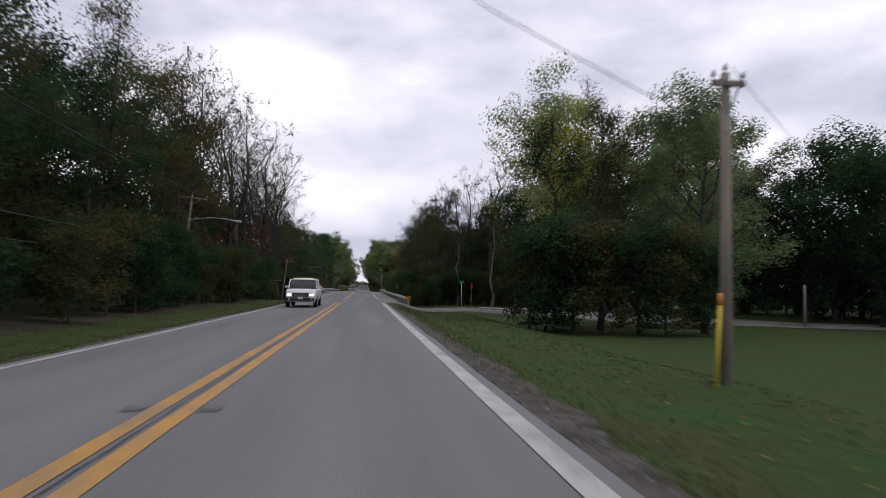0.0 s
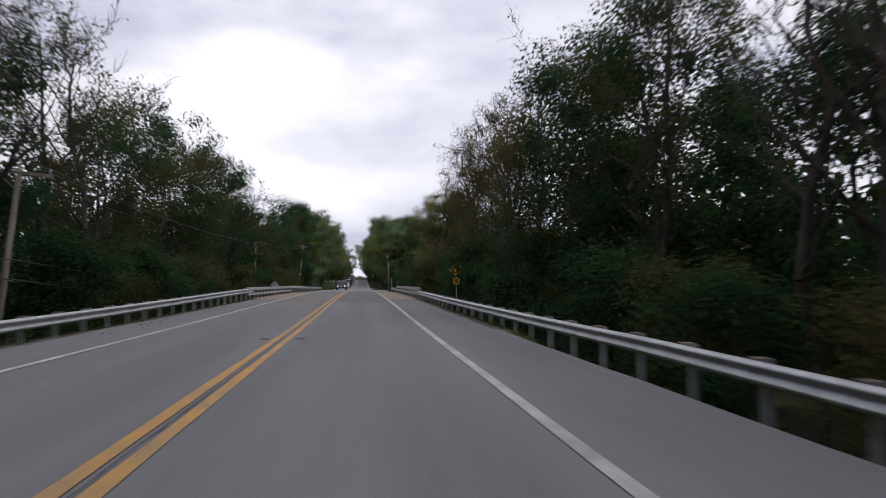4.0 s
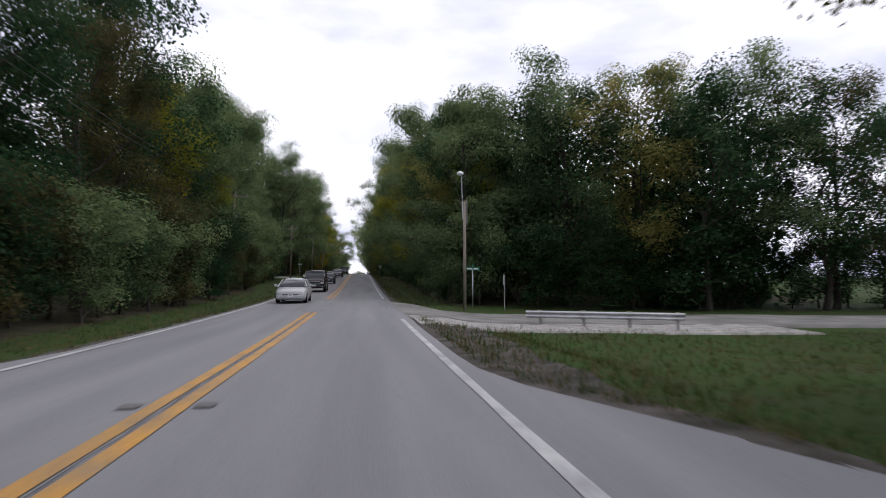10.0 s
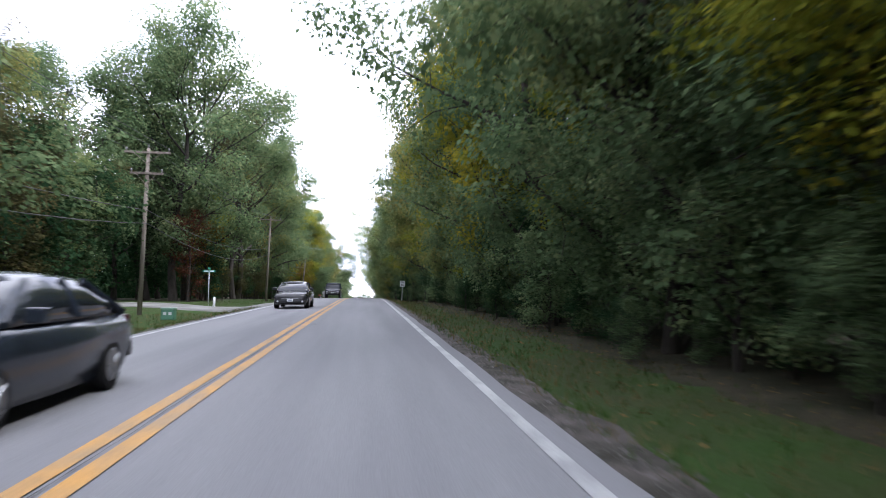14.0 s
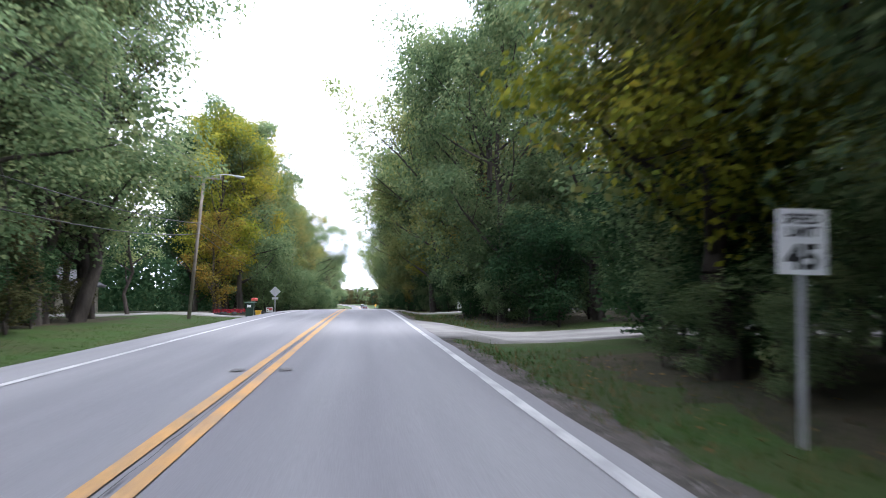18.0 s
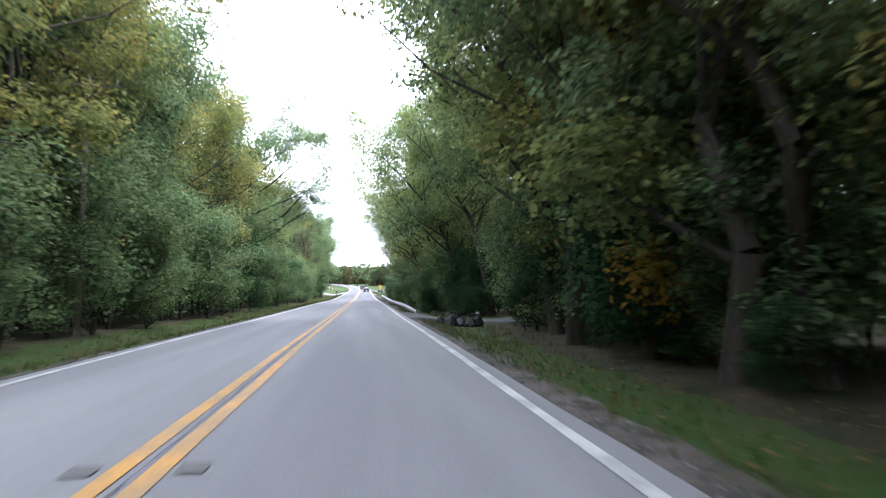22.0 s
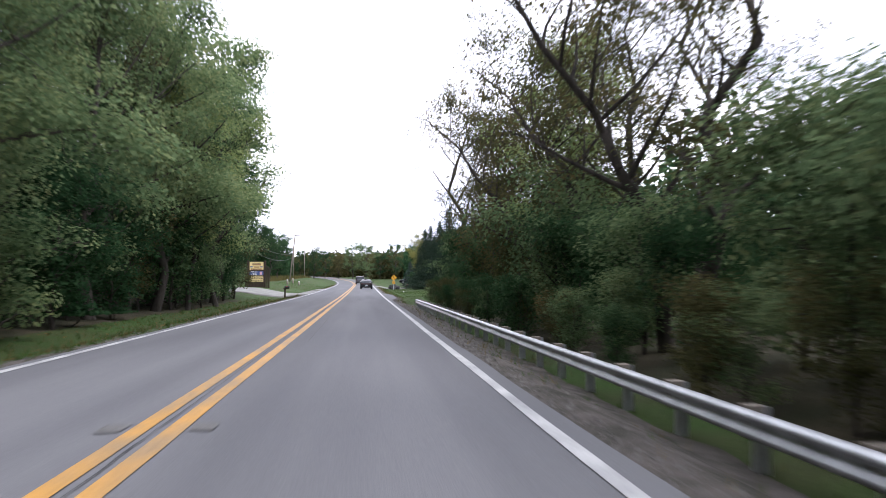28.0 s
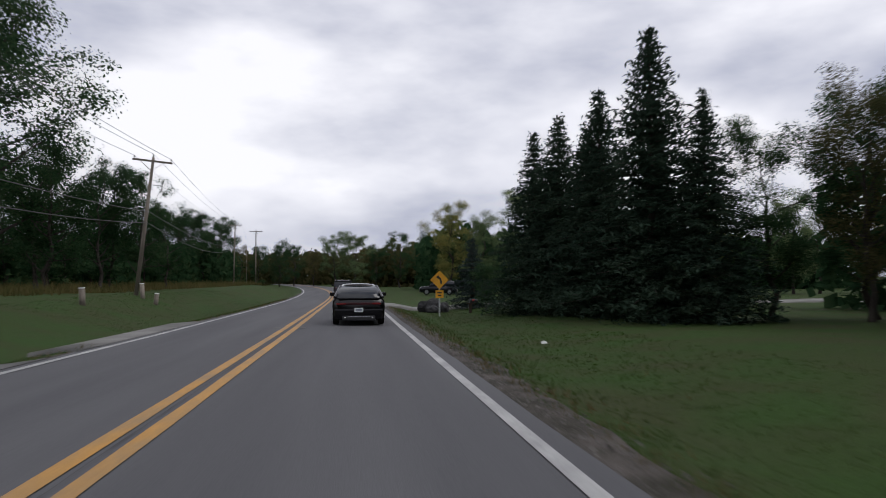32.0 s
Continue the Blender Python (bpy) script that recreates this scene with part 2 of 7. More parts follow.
L_FRESH = leaf_mat("pale_fresh_leaves", (0.085, 0.135, 0.05), (0.2, 0.26, 0.105), (0.35, 0.37, 0.15), 0.6)
L_LIME = leaf_mat("yellowing_leaves", (0.07, 0.105, 0.038), (0.19, 0.21, 0.075), (0.38, 0.30, 0.085), 0.58)
L_DARK = leaf_mat("dark_green_leaves", (0.014, 0.036, 0.017), (0.036, 0.076, 0.034), (0.085, 0.125, 0.055))
L_OLIVE = leaf_mat("olive_brown_leaves", (0.04, 0.048, 0.022), (0.08, 0.08, 0.034), (0.13, 0.10, 0.045))
L_YELLOW = leaf_mat("yellow_green_leaves", (0.10, 0.14, 0.025), (0.24, 0.25, 0.035), (0.42, 0.33, 0.04), 0.58)
L_ORANGE = leaf_mat("orange_leaves", (0.10, 0.11, 0.03), (0.2, 0.15, 0.03), (0.30, 0.15, 0.03))
L_RUST = leaf_mat("rust_red_leaves", (0.05, 0.03, 0.018), (0.10, 0.04, 0.022), (0.16, 0.045, 0.03))
L_NEEDLE = leaf_mat("spruce_needles", (0.026, 0.046, 0.032), (0.042, 0.066, 0.046), (0.066, 0.09, 0.06), 0.2)
L_GRASS = leaf_mat("grass_blades", (0.024, 0.052, 0.012), (0.042, 0.08, 0.018), (0.072, 0.102, 0.03), 0.3)
L_DRY = leaf_mat("dry_grass_blades", (0.085, 0.075, 0.035), (0.13, 0.105, 0.05), (0.18, 0.145, 0.075), 0.3)

# ---- shape of the land ----
_fy = np.arange(-400.0, 2500.0, 1.0)
_fz = np.interp(_fy, [a for a, _ in PROFILE], [b for _, b in PROFILE])
_fz = np.convolve(np.pad(_fz, 12, mode="edge"), np.hanning(27)[1:-1] / np.hanning(27)[1:-1].sum(), mode="valid")


def zr(y):
    """Height of the road at y."""
    return float(np.interp(y, _fy, _fz))


def cx(y):
    """The road's middle: straight, then a bend to the left."""
    return 0.0 if y < 725 else -((y - 725) ** 2) / 1380 if y < 1000 else -54.8 - (y - 1000) * 0.4


def step(a, b, v):
    k = min(1.0, max(0.0, (v - a) / (b - a)))
    return k * k * (3 - 2 * k)


def bump_between(a, b, soft, y):
    return step(a - soft, a, y) * (1 - step(b, b + soft, y))


def drop(s, y):
    """How far the land at s beside the middle lies under the road."""
    a = abs(s)
    v = 0.02 * max(0.0, min(a, 4.0) - 3.66)
    wide = bump_between(64, 238, 6, y) if s > 0 else bump_between(84, 232, 6, y)
    e = 4.2 + 1.6 * wide
    v += 0.35 * step(e, e + 2.2, a)
    if s > 0:
        v += 0.28 * bump_between(520, 645, 8, y) * step(4.4, 5.8, a) * (1 - 0.6 * step(7, 12, a))
        v += 0.45 * bump_between(60, 100, 10, y) * step(4.8, 7.0, a)
        v -= 0.2 * bump_between(645, 676, 14, y) * step(5, 9, a)
    else:
        v -= (0.4 + 0.65 * step(668, 704, y)) * bump_between(655, 800, 12, y) * step(6, 12, a)
    if s > 0:
        v += 0.5 * bump_between(236, 264, 8, y) * step(6, 15, a)
    valley = bump_between(100, 212, 14, y)
    v += valley * 2.6 * step(6.4, 11.0, a)
    if s > 0:
        v += 0.9 * bump_between(-30, 52, 12, y) * step(8.5, 13, a)
    v -= (1 - valley) * 0.25 * step(8, 13, a)
    return v


def zg(x, y):
    """Height of the land at a place."""
    s = x - cx(y)
    k = step(60, 200, abs(s))
    w = 0.12 * noise.noise(Vector((x * 0.15, y * 0.15, 0))) * step(5, 9, abs(s))
    return zr(y) * (1 - 0.5 * k) - drop(s, y) + w


def link(name, verts, faces, material, smooth=False):
    me = bpy.data.meshes.new(name)
    me.from_pydata([tuple(v) for v in verts], [], [tuple(f) for f in faces])
    me.materials.append(material)
    if smooth:
        me.polygons.foreach_set("use_smooth", [True] * len(me.polygons))
    me.update()
    return new(name, me)


def grid(name, rows, material, smooth=True):
    """A sheet from rows of equally many points."""
    w = len(rows[0])
    faces = [(i * w + j, i * w + j + 1, (i + 1) * w + j + 1, (i + 1) * w + j) for i in range(len(rows) - 1) for j in range(w - 1)]
    return link(name, [p for r in rows for p in r], faces, material, smooth)


S_ALL = [0, 2, 3.6, 4.0, 4.5, 5.0, 5.5, 6.0, 6.6, 7.2, 8, 9, 10, 11, 12.5, 14, 17, 21, 27, 35, 50, 80, 140, 260, 600, 1500, 3500]
S_ALL = [-s for s in reversed(S_ALL[1:])] + S_ALL
Y_ALL = [-3500, -1200, -400, -150] + list(range(-60, 780, 2)) + list(range(780, 1040, 12)) + [1060, 1100, 1200, 1400, 1800, 2600, 4000]
ground = grid("ground", [[(cx(y) + s, y, zg(cx(y) + s, y) - 0.05) for s in S_ALL] for y in Y_ALL], M_GRASS)
tagged(ground, "green and brown roadside grass rising to woodland floor", "ground", kind="structure")


def strip(name, a, b, y0, y1, lift, material, label, category, dy=4.0, rough_a=0.0, rough_b=0.0, cols=1, sheet=zg):
    """A ribbon along the road from a to b beside its middle (numbers or functions of y)."""
    n = max(2, int((y1 - y0) / dy) + 1)
    rows = []
    for i in range(n):
        y = y0 + (y1 - y0) * i / (n - 1)
        sa, sb = (a(y) if callable(a) else a), (b(y) if callable(b) else b)
        sa += rough_a * noise.noise(Vector((y * 0.9, 1.7, a(0) if callable(a) else a)))
        sb += rough_b * noise.noise(Vector((y * 0.9, 8.3, b(0) if callable(b) else b)))
        rows.append([(cx(y) + sa + (sb - sa) * j / cols, y, (sheet(cx(y) + sa + (sb - sa) * j / cols, y)) + lift) for j in range(cols + 1)])
    return tagged(grid(name, rows, material), label, category, kind="structure")


def deck(x, y):
    """The road's own surface: a slight crown."""
    return zr(y) - 0.012 * abs(x - cx(y)) + 0.03


def paved_right(y):
    return 4.02 + 1.85 * step(64, 76, y) * (1 - step(221, 231, y)) + 0.7 * bump_between(211, 220, 9, y) + 0.75 * bump_between(646, 655, 9, y)


def paved_left(y):
    return -4.02 - 1.75 * bump_between(84, 226, 8, y) - 0.9 * bump_between(66, 74, 4, y) - 1.1 * bump_between(366, 452, 6, y)


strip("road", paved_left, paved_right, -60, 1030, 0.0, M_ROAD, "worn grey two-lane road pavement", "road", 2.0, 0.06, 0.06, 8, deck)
GAPS = {1: [(58, 82), (246, 265), (403, 419), (439, 452), (498, 510), (711, 722)], -1: [(342, 356), (436, 450), (650, 684), (682, 694)]}
for side, nm in ((1, paved_right), (-1, paved_left)):
    strip("gravel_shoulder", (lambda y, f=nm, k=side: f(y) - k * 0.12),
          (lambda y, f=nm, k=side: f(y) + k * (0.6 + 0.25 * noise.noise(Vector((y * 0.11, 5.1, k))) - (0.0 if k > 0 else 0.32) + (1.2 * bump_between(230, 246, 4, y) + 1.5 * bump_between(526, 642, 3, y) if k > 0 else 0.0)) * (1 - 0.75 * bump_between(70, 220, 6, y))),
          -60, 760, 0.0, M_GRAVEL, "dark loose gravel strip beside the pavement", "shoulder", 0.5, 0, 0.3, 4, lambda x, y: zg(x, y) - 0.03)


def line(name, s, w, spans, material, label):
    for a, b in spans:
        strip(name, s - w / 2, s + w / 2, a, b, 0.010, material, label, "road marking", 2.0, 0.02, 0.02, 1, deck)


# the double yellow line was repainted in stretches: from, to, width, distance from the middle
YELLOW = [(-60, 57.5, 0.195, 0.17), (76.5, 130.75, 0.15, 0.136), (130.8, 178.7, 0.148, 0.134), (178.75, 249.5, 0.185, 0.142), (266, 340, 0.175, 0.142), (340, 480, 0.16, 0.15), (480, 560, 0.142, 0.134), (560, 1020, 0.178, 0.164)]
for y0, y1, w, c in YELLOW:
    for k in (-1, 1):
        line("yellow_line", k * c, w, [(y0, y1)], M_YEL, "worn yellow no-passing line on the road")
line("white_edge_line", 3.70, 0.27, [(-60, 61)], M_WHT, "broad worn white edge line on the road")
line("white_edge_line", 3.68, 0.155, [(76, 130.75), (178.75, 245), (267.5, 1020)], M_WHT, "worn white edge line on the road")
line("white_edge_line", -3.70, 0.16, [(-60, 130.75), (178.75, 1020)], M_WHT, "worn white edge line on the road")

# ---- trees ----
def part(name, mesh, parent, label=""):
    ob = new(name, mesh)
    ob.parent = parent
    return tagged(ob, label) if label else ob


def to_mesh(name, verts, faces, material, smooth=False):
    me = bpy.data.meshes.new(name)
    me.from_pydata(verts, [], faces)
    me.materials.append(material)
    if smooth:
        me.polygons.foreach_set("use_smooth", [True] * len(me.polygons))
    me.update()
    return me


def tubes(name, segs, material):
    """Tapered limbs from (start, end, radius, radius, sides)."""
    verts, faces = [], []
    for p, q, r0, r1, n in segs:
        d = np.subtract(q, p)
        ln = np.linalg.norm(d) + 1e-9
        d = d / ln
        u = np.cross(d, (0.31, 0.87, 0.2) if abs(d[2]) > 0.8 else (0, 0, 1))
        u /= np.linalg.norm(u)
        w = np.cross(d, u)
        base = len(verts)
        for c, r in ((p, r0), (q, r1)):
            for k in range(n):
                a = 2 * math.pi * k / n
                verts.append(tuple(np.asarray(c) + r * (math.cos(a) * u + math.sin(a) * w)))
        for k in range(n):
            faces.append((base + k, base + (k + 1) % n, base + n + (k + 1) % n, base + n + k))
    return to_mesh(name, verts, faces, material, True)


def grow(rng, height, spread, trunk_r, clear, branches, subs, twigs, lean=(0, 0), up=0.55):
    """A limb skeleton: segments, and the tips that carry leaves."""
    segs, tips = [], []
    n = 7
    pts = [np.zeros(3)]
    for i in range(n):
        k = (i + 1) / n
        pts.append(np.array([lean[0] * k * k + rng.normal(0, 0.018) * height, lean[1] * k * k + rng.normal(0, 0.018) * height, height * 0.9 * k]))
    pts[0][2] = -0.4
    rad = [trunk_r * (1.25 if i == 0 else (1 - 0.86 * i / n)) for i in range(n + 1)]
    for i in range(n):
        segs.append((pts[i], pts[i + 1], rad[i], rad[i + 1], 8))

    def on_trunk(h):
        f = h * n
        i = min(n - 1, int(f))
        return pts[i] + (pts[i + 1] - pts[i]) * (f - i), rad[i] + (rad[i + 1] - rad[i]) * (f - i)

    for b in range(branches):
        h = clear + (0.98 - clear) * (b + rng.random()) / branches
        p, r = on_trunk(h)
        a = b * 2.4 + rng.normal(0, 0.5)
        reach = spread * (1.0 - 0.62 * abs(h - 0.55) / 0.55) * rng.uniform(0.75, 1.04)
        rise = up + 0.5 * h + rng.normal(0, 0.12)
        d = np.array([math.cos(a), math.sin(a), rise])
        d /= np.linalg.norm(d)
        br = min(r * 0.6, 0.05 + 0.018 * reach)
        q, joints = p, [p]
        for j in range(4):
            d = d + rng.normal(0, 0.16, 3) + np.array([0, 0, 0.10])
            d /= np.linalg.norm(d)
            e = q + d * reach / 4
            segs.append((q, e, br * (1 - 0.22 * j), br * (1 - 0.22 * (j + 1)), 5))
            q = e
            joints.append(e)
        tips.append((q, 1.0))
        for s in range(subs):
            f = 0.3 + 0.7 * (s + rng.random()) / subs
            i = min(3, int(f * 4))
            o = joints[i] + (joints[i + 1] - joints[i]) * (f * 4 - i)
            sd = d * 0.5 + rng.normal(0, 0.62, 3) + np.array([0, 0, 0.25])
            sd /= np.linalg.norm(sd)
            ln = reach * rng.uniform(0.22, 0.42)
            sr = max(0.012, br * 0.4 * (1.1 - f))
            m1 = o + sd * ln * 0.5
            m2 = m1 + (sd + rng.normal(0, 0.25, 3)) * ln * 0.5
            segs.append((o, m1, sr, sr * 0.7, 4))
            segs.append((m1, m2, sr * 0.7, sr * 0.35, 3))
            tips.append((m2, 0.8))
            tips.append((m1, 0.6))
            for t in range(twigs):
                o2 = m1 + (m2 - m1) * rng.random()
                td = sd + rng.normal(0, 0.6, 3) + np.array([0, 0, 0.2])
                td /= np.linalg.norm(td)
                e1 = o2 + td * ln * rng.uniform(0.25, 0.55)
                e2 = e1 + (td + rng.normal(0, 0.35, 3)) * ln * 0.3
                segs.append((o2, e1, 0.014, 0.009, 3))
                segs.append((e1, e2, 0.009, 0.004, 3))
                tips.append((e1, 0.5))
    return segs, tips


def leaves(name, rng, tips, count, blob, size, material, droop=0.0, low=0.3, share=0.5):
    """A crown of many small folded leaves, gathered into separate domed clumps on a share of the tips."""
    c = np.array([t[0] for t in tips])
    w = np.array([t[1] for t in tips])
    kept = rng.choice(len(c), max(6, int(len(c) * share)), replace=False, p=w / w.sum())
    c = c[kept]
    reach = blob * rng.uniform(0.65, 1.35, len(c))
    pick = rng.choice(len(c), count, p=reach ** 2 / (reach ** 2).sum())
    way = rng.normal(0, 1, (count, 3))
    way[:, 2] = np.where(rng.random(count) < 0.6, np.abs(way[:, 2]), way[:, 2]) - 0.1
    way /= np.linalg.norm(way, axis=1)[:, None]
    rad = reach[pick] * rng.random(count) ** 0.45
    pos = c[pick] + way * rad[:, None] * np.array([1, 1, 0.82])
    pos[:, 2] = np.maximum(pos[:, 2] - droop * np.abs(rng.normal(0, 1, count)), low)
    nrm = way * 0.9 + rng.normal(0, 0.4, (count, 3)) + np.array([0, 0, 0.7])
    nrm /= np.linalg.norm(nrm, axis=1)[:, None]
    t = np.cross(nrm, rng.normal(0, 1, (count, 3)))
    t /= np.linalg.norm(t, axis=1)[:, None] + 1e-9
    b = np.cross(nrm, t)
    sz = size * rng.uniform(0.6, 1.35, count)[:, None]
    v = np.stack([pos - t * sz * 0.5, pos + b * sz * 0.34 + nrm * sz * 0.08, pos + t * sz * 0.5, pos - b * sz * 0.34 + nrm * sz * 0.08], 1).reshape(-1, 3)
    me = bpy.data.meshes.new(name)
    me.vertices.add(len(v))
    me.vertices.foreach_set("co", v.ravel())
    me.loops.add(len(v))
    me.loops.foreach_set("vertex_index", np.arange(len(v), dtype=np.int32))
    me.polygons.add(count)
    me.polygons.foreach_set("loop_start", np.arange(0, len(v), 4, dtype=np.int32))
    me.materials.append(material)
    me.update(calc_edges=True)
    me.validate()
    return me


FAR_AWAY = pose(0, -40, -60)


def make_tree(name, seed, height, spread, trunk_r, clear, branches, subs, twigs, leaf_count, blob, size, leaf, bark, label, category="tree", lean=(0, 0), up=0.55, droop=0.0, trunk_name="trunk", share=0.5):
    rng = np.random.default_rng(seed)
    segs, tips = grow(rng, height, spread, trunk_r, clear, branches, subs, twigs, lean, up)
    ob = new(name)
    part(trunk_name, tubes(trunk_name, segs, bark), ob)
    if leaf_count:
        part("crown", leaves("crown", rng, tips, leaf_count, blob, size, leaf, droop, 0.3, share), ob)
    ob.empty_display_size = 0.3
    return tagged(ob, label, category)


KINDS = {}


def kind(key, variants, **kw):
    """Several grown variants of one kind of tree, to be copied into place."""
    KINDS[key] = [make_tree(seed=hash_of(key) + 17 * i, **kw) for i in range(variants)]


def hash_of(key):
    return sum(ord(ch) * (i + 3) for i, ch in enumerate(key))


USED = set()


def plant(key, x, y, scale=1.0, turn=None, variant=None, sink=0.05, stretch=1.0, group=""):
    """Set a tree of a kind on the land."""
    k = KINDS[key]
    src = k[random.randrange(len(k)) if variant is None else variant % len(k)]
    m = Matrix.LocRotScale((x, y, zg(x, y) - sink), Euler((0, 0, random.random() * 6.28 if turn is None else turn)), (scale, scale, scale * stretch))
    if src.name in USED:
        ob = copy_thing(src, Matrix())
        ob.matrix_basis = m
    else:
        ob = src
        USED.add(src.name)
        ob.matrix_basis = m
    if group:
        ob["group"] = group
    return ob


kind("oak", 4, name="broadleaf_tree", height=16.5, spread=7.6, trunk_r=0.26, up=0.3, clear=0.15, branches=18, subs=5, twigs=0, leaf_count=27000, blob=1.3, size=0.185, leaf=L_GREEN, bark=M_BARK, label="tall green broadleaf tree at the edge of the woods", share=0.5)
kind("darkoak", 4, name="oak_tree", height=16.5, spread=7.0, trunk_r=0.25, up=0.32, clear=0.13, branches=18, subs=5, twigs=0, leaf_count=22000, blob=1.25, size=0.185, leaf=L_DARK, bark=M_BARK, label="tall dark green broadleaf tree in dense woods", share=0.5)
kind("olive", 3, name="autumn_tree", height=15, spread=6.0, trunk_r=0.22, clear=0.12, branches=17, subs=5, twigs=1, leaf_count=16000, blob=1.05, size=0.165, leaf=L_OLIVE, bark=M_BARK, label="broadleaf tree turning olive brown in autumn", share=0.5)
kind("yellow", 3, name="maple_tree", height=13, spread=5.0, trunk_r=0.2, clear=0.12, branches=17, subs=5, twigs=0, leaf_count=21000, blob=1.05, size=0.165, leaf=L_YELLOW, bark=M_BARK, label="maple tree with yellow green autumn leaves", share=0.5)
kind("lime", 3, name="broadleaf_tree", height=16, spread=6.8, trunk_r=0.24, up=0.3, clear=0.12, branches=18, subs=5, twigs=0, leaf_count=24000, blob=1.2, size=0.175, leaf=L_LIME, bark=M_BARK, label="tall broadleaf tree with yellowing olive green leaves", share=0.5)
kind("orange", 2, name="maple_tree", height=9, spread=4.0, trunk_r=0.16, clear=0.1, branches=14, subs=5, twigs=0, leaf_count=9000, blob=0.85, size=0.15, leaf=L_ORANGE, bark=M_BARK, label="small maple tree with orange autumn leaves", share=0.5)
kind("rust", 2, name="broadleaf_tree", height=9, spread=3.4, trunk_r=0.15, clear=0.1, branches=14, subs=5, twigs=1, leaf_count=5200, blob=0.7, size=0.14, leaf=L_RUST, bark=M_BARK, label="small tree with thin dark red autumn leaves")
kind("bare", 4, name="bare_tree", height=18, spread=5.6, trunk_r=0.24, clear=0.28, branches=15, subs=6, twigs=7, leaf_count=300, blob=0.5, size=0.2, leaf=L_OLIVE, bark=M_BARK, label="tall bare tree with fine grey twigs", up=0.9)
kind("sparse", 4, name="thin_leaved_tree", height=17, spread=5.4, trunk_r=0.23, clear=0.22, branches=15, subs=6, twigs=3, leaf_count=6000, blob=0.7, size=0.135, leaf=L_OLIVE, bark=M_BARK, label="tall tree with thin olive leaves and open branches", up=0.8, share=0.6)
kind("shrub", 4, name="shrub", height=3.4, spread=2.3, trunk_r=0.06, clear=0.05, branches=12, subs=4, twigs=0, leaf_count=5600, blob=0.62, size=0.12, leaf=L_DARK, bark=M_BARK, label="dense dark green shrub under the trees", category="shrub", up=0.5, trunk_name="stem", share=0.75)
kind("shrubb", 3, name="autumn_shrub", height=3.4, spread=2.3, trunk_r=0.06, clear=0.05, branches=12, subs=4, twigs=1, leaf_count=5000, blob=0.58, size=0.115, leaf=L_OLIVE, bark=M_BARK, label="olive brown shrub at the edge of the woods", category="shrub", up=0.6, trunk_name="stem", share=0.75)
kind("shrubg", 3, name="bush", height=3.6, spread=2.5, trunk_r=0.06, clear=0.05, branches=12, subs=4, twigs=0, leaf_count=5600, blob=0.65, size=0.12, leaf=L_GREEN, bark=M_BARK, label="leafy green shrub at the edge of the woods", category="shrub", up=0.5, trunk_name="stem", share=0.75)
kind("airy", 3, name="broadleaf_tree", height=14.5, spread=5.6, trunk_r=0.17, clear=0.2, branches=16, subs=5, twigs=1, leaf_count=12000, blob=0.95, size=0.15, leaf=L_FRESH, bark=M_BARK, label="slender tree with pale yellow green leaves", up=0.6, share=0.5)
kind("spreading", 1, name="oak_tree", height=20.5, spread=11.5, trunk_r=0.42, clear=0.3, branches=18, subs=6, twigs=1, leaf_count=64000, blob=1.65, size=0.175, leaf=L_GREEN, bark=M_BARK, label="great spreading oak arching out over the road", up=0.0, share=0.5)
kind("snag", 2, name="dead_tree", height=11, spread=1.6, trunk_r=0.2, clear=0.5, branches=5, subs=2, twigs=1, leaf_count=0, blob=0.5, size=0.2, leaf=L_OLIVE, bark=M_PALEBARK, label="dead tree with a pale barkless trunk", up=0.9)
kind("back", 3, name="distant_tree", height=17, spread=6.5, trunk_r=0.25, clear=0.04, branches=18, subs=4, twigs=0, leaf_count=10000, blob=1.6, size=0.3, leaf=L_DARK, bark=M_BARK, label="dark green tree behind the roadside trees", share=0.9)

